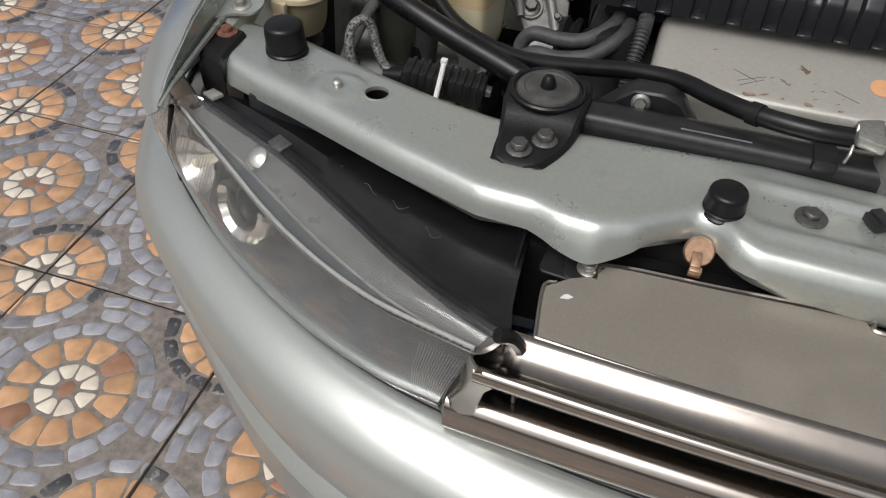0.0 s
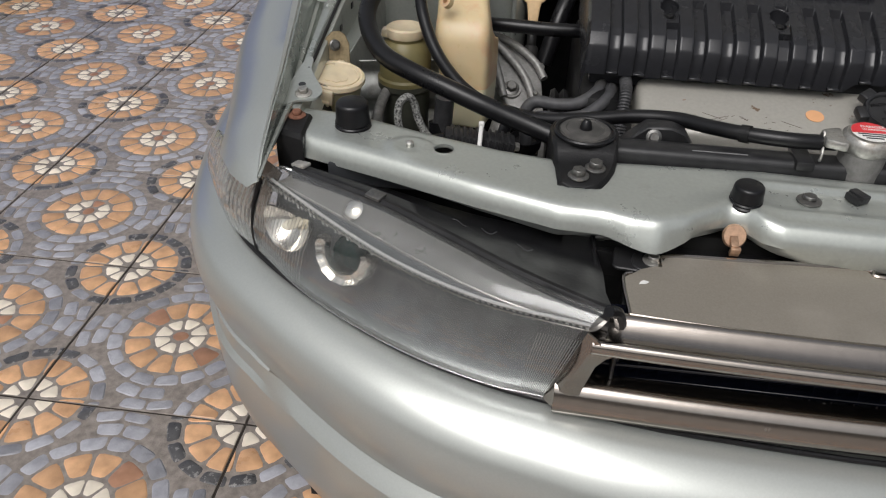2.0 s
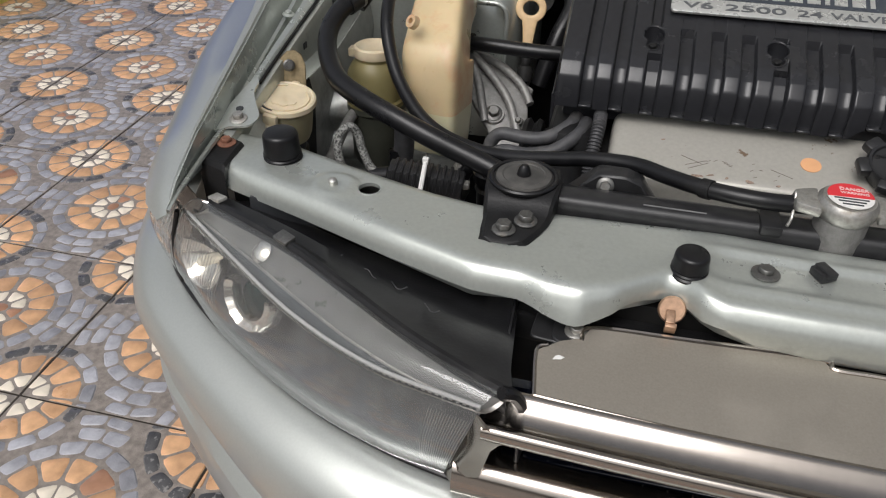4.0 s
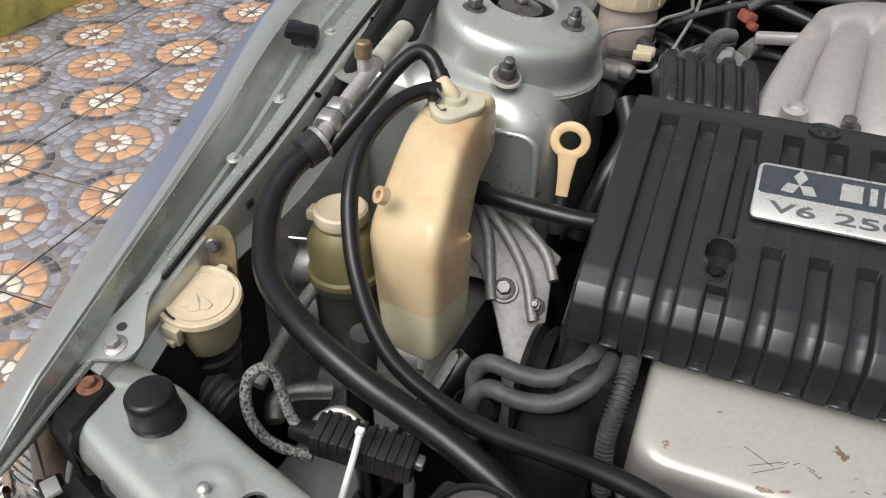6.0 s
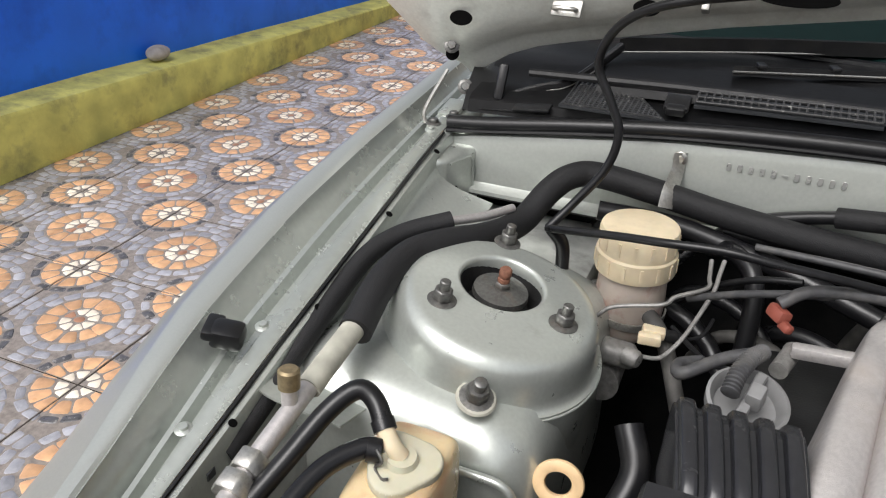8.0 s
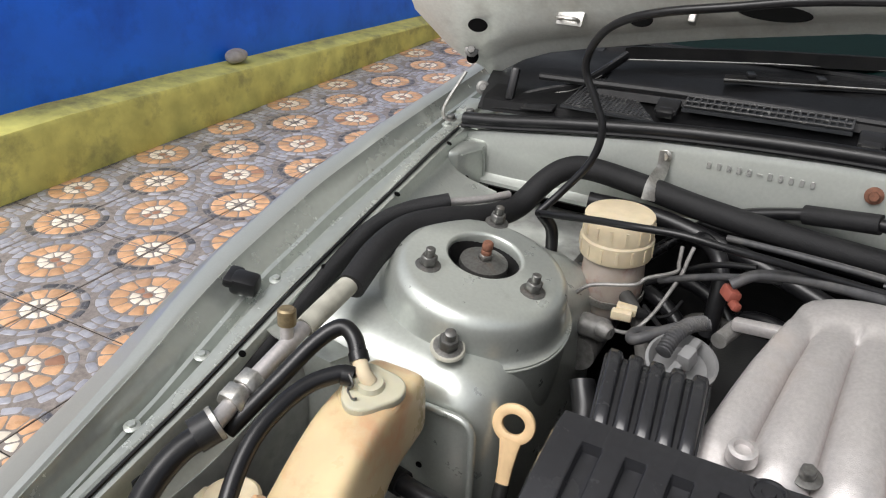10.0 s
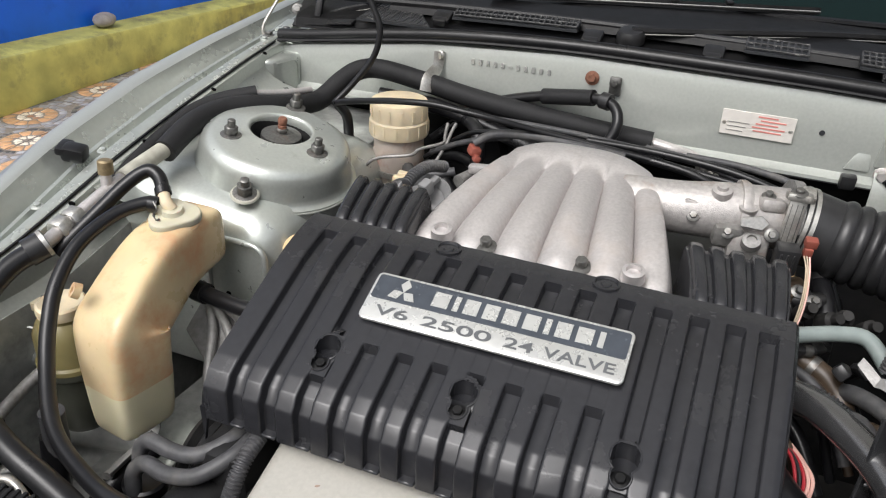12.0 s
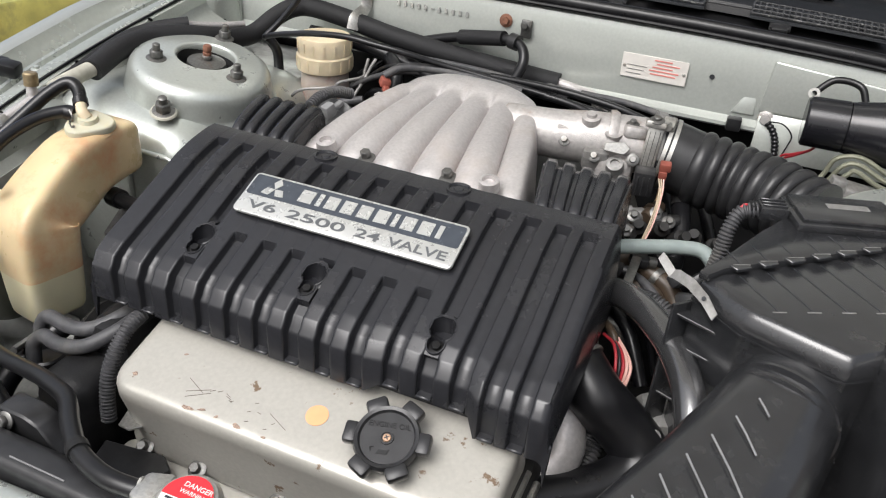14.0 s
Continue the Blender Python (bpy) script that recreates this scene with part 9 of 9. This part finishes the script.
        solo("paint_chip", prism(poly, 0.0003, vm @ pose(x, y, 0.0399, 0, 0, a), 0), CHIP, "brown chip in the valve cover's paint", "paint chip", "paint chips")
    solo("paint_scratches", merge(*cuts), SCRATCH, "thin brown scratches in the valve cover's paint", "scratches", kind="stuff")
    fl = thing("cover_flange", "pale flange with bolts below the valve cover", "flange")
    part("rim", prism(rounded(0.44, 0.03, 0.012), 0.008, vm @ pose(0, -0.046, -0.078), 0.002, 1), VALVE, fl)
    for k in range(5):
        part("bolt", hexbolt(vm @ Vector((-0.19 + 0.09 * k, -0.052, -0.070)), vm.to_3x3() @ Vector((0, -0.2, 1)), 0.006, 0.007), GREYBOLT, fl)
    # side rail on the valve cover's end
    solo("plug_wire_rail", merge(*[span(0.418 + 0.010 * k, 0.425 + 0.010 * k, 0.775, 0.86, 0.66, 0.706 - 0.01 * k, 0.002, 1) for k in range(3)]), STEEL, "stack of pale steel plates at the engine's end", "plates")


# ---- round the windscreen ----
def vent_grid(x0, x1, y0, y1, rows, pitch, slope=0.30):
    """A moulded grid of square holes over a dark sheet that paints their shade: its bars as one mesh."""
    z_at = lambda x, y: 0.9635 + 0.018 * math.sin(math.pi * (x + 0.43) / 1.36) + (y - 1.60) * slope
    bars = []
    n = int((x1 - x0) / pitch)
    for k in range(n + 1):
        x = x0 + (x1 - x0) * k / n
        bars.append(rbox((pitch * 0.30, y1 - y0, 0.003), pose(x, (y0 + y1) / 2, z_at(x, (y0 + y1) / 2) + 0.012, math.degrees(math.atan(slope))), 0))
    for k in range(rows + 1):
        y = y0 + (y1 - y0) * k / rows
        bars.append(tube([(x0 + (x1 - x0) * j / 6, y, z_at(x0 + (x1 - x0) * j / 6, y) + 0.0125) for j in range(7)], 0.0016, 6, 1))
    back = loft([[Vector((x0 - 0.002 + (x1 - x0 + 0.004) * j / 6, y, z_at(x0 + (x1 - x0) * j / 6, y) + dz)) for y, dz in ((y0 - 0.002, 0.0085), (y1 + 0.002, 0.0085), (y1 + 0.002, 0.005), (y0 - 0.002, 0.005))] for j in range(7)])
    return merge(*bars), back


def build_screen_details():
    w = thing("wiper", "black windscreen wiper blade lying on the glass", "wiper")
    part("blade", loft([[Vector((x, 1.70 + 0.345 * (x + 0.093) + dy, 1.006 + dz)) for dy, dz in ((0, 0), (0.016, 0), (0.014, 0.010), (0.004, 0.012))] for x in (-0.093, 0.0, 0.15, 0.3, 0.45)]), DULL, w)
    part("edge", tube([(x, 1.698 + 0.345 * (x + 0.093), 1.012) for x in (-0.093, 0.15, 0.45)], 0.0016, 6), STEEL, w, "thin bright edge")
    for k in range(5):
        x = -0.06 + 0.09 * k
        part("claw", rbox((0.012, 0.020, 0.006), pose(x, 1.708 + 0.345 * (x + 0.093), 1.019, 0, 0, 19), 0.002), PLASTIC, w)
    a = thing("wiper", "long black wiper arm with a pale lower edge", "wiper")
    part("arm", loft([[Vector((x, y, z)) + Vector((0, dy, dz)) for dy, dz in ((-0.002, -0.004), (0.020, -0.004), (0.018, 0.014), (0.0, 0.016))] for x, y, z in ((-0.255, 1.745, 1.010), (-0.245, 1.752, 1.012), (-0.05, 1.835, 1.014), (0.15, 1.905, 1.014), (0.40, 1.96, 1.010))]), DULL, a)
    part("edge", tube([(-0.252, 1.744, 1.008), (-0.05, 1.832, 1.011), (0.15, 1.902, 1.011), (0.40, 1.957, 1.008)], 0.0014, 6), STEEL, a, "thin pale edge")
    part("link", tube([(-0.395, 1.625, 0.944), (-0.372, 1.640, 0.956), (-0.340, 1.655, 0.966), (-0.305, 1.672, 0.974), (-0.278, 1.71, 0.992), (-0.252, 1.748, 1.014)], 0.0062, 10, flat=1.6), PLASTIC, a, "bent black arm to the pivot")
    part("link_edge", tube([(-0.370, 1.630, 0.954), (-0.338, 1.645, 0.964), (-0.303, 1.662, 0.972), (-0.274, 1.70, 0.990)], 0.0009, 6), STEEL, a)
    p = thing("wiper", "black wiper pivot with its arm", "wiper")
    part("pivot", lathe([(0, 0), (0.022, 0), (0.023, 0.012), (0.018, 0.020), (0, 0.022)], (0.172, 1.622, 0.982), (0, -0.2, 1), 24), PLASTIC, p)
    part("arm", tube([(0.172, 1.622, 0.998), (0.30, 1.665, 1.002), (0.45, 1.72, 1.006), (0.62, 1.78, 1.006)], 0.007, 8, flat=1.4), DULL, p)
    part("edge", tube([(0.18, 1.616, 0.996), (0.30, 1.657, 0.999), (0.45, 1.712, 1.003), (0.62, 1.772, 1.003)], 0.0012, 6), STEEL, p)
    for box in ((-0.125, 0.086, 1.611, 1.634, 2, 0.0088), (0.345, 0.432, 1.615, 1.645, 2, 0.0088), (0.505, 0.71, 1.615, 1.650, 3, 0.0088)):
        vent = thing("cowl_vent", "black vent grid in the cowl", "vent", "vents in the cowl")
        bars, back = vent_grid(*box)
        tagged(part("grid", bars, GRIDPL, vent), kind="stuff")
        # dark sheet in place of the shade below the grid
        part("opening", back, INK_SHADE, vent)
    # fine grid in the corner of the cowl, wide at the front and narrow at the back
    slope = 0.10
    z_at = lambda y: 0.9690 + slope * (y - 1.585)
    left = lambda y: -0.292 + 0.10 * (y - 1.585)
    right = lambda y: -0.160 - 0.66 * (y - 1.585)
    fine = []
    for k in range(22):
        y = 1.587 + 0.0062 * k
        fine.append(rbox((right(y) - left(y), 0.0019, 0.0026), pose((left(y) + right(y)) / 2, y, z_at(y) + 0.0022, math.degrees(math.atan(slope))), 0))
    for k in range(21):
        x = -0.290 + 0.0065 * k
        y1 = min(1.718, 1.585 + (-0.160 - x) / 0.66)
        if y1 - 1.587 > 0.006:
            fine.append(rbox((0.0019, y1 - 1.587, 0.0026), pose(x, (1.587 + y1) / 2, z_at((1.587 + y1) / 2) + 0.0024, math.degrees(math.atan(slope))), 0))
    tri = thing("cowl_vent", "fine triangular vent grid in the cowl's corner", "vent", "vents in the cowl")
    tagged(part("grid", merge(*fine), GRIDPL, tri), kind="stuff")
    # dark sheet paints the shade under the fine grid
    part("opening", loft([[Vector((x, y, z_at(y) + dz)) for x, dz in ((left(y) - 0.003, -0.002), (left(y) - 0.003, 0.0012), (right(y) + 0.003, 0.0012), (right(y) + 0.003, -0.002))] for y in (1.583, 1.65, 1.722)]), INK_SHADE, tri)


build_hoses()
build_details()
build_screen_details()
build_floor()
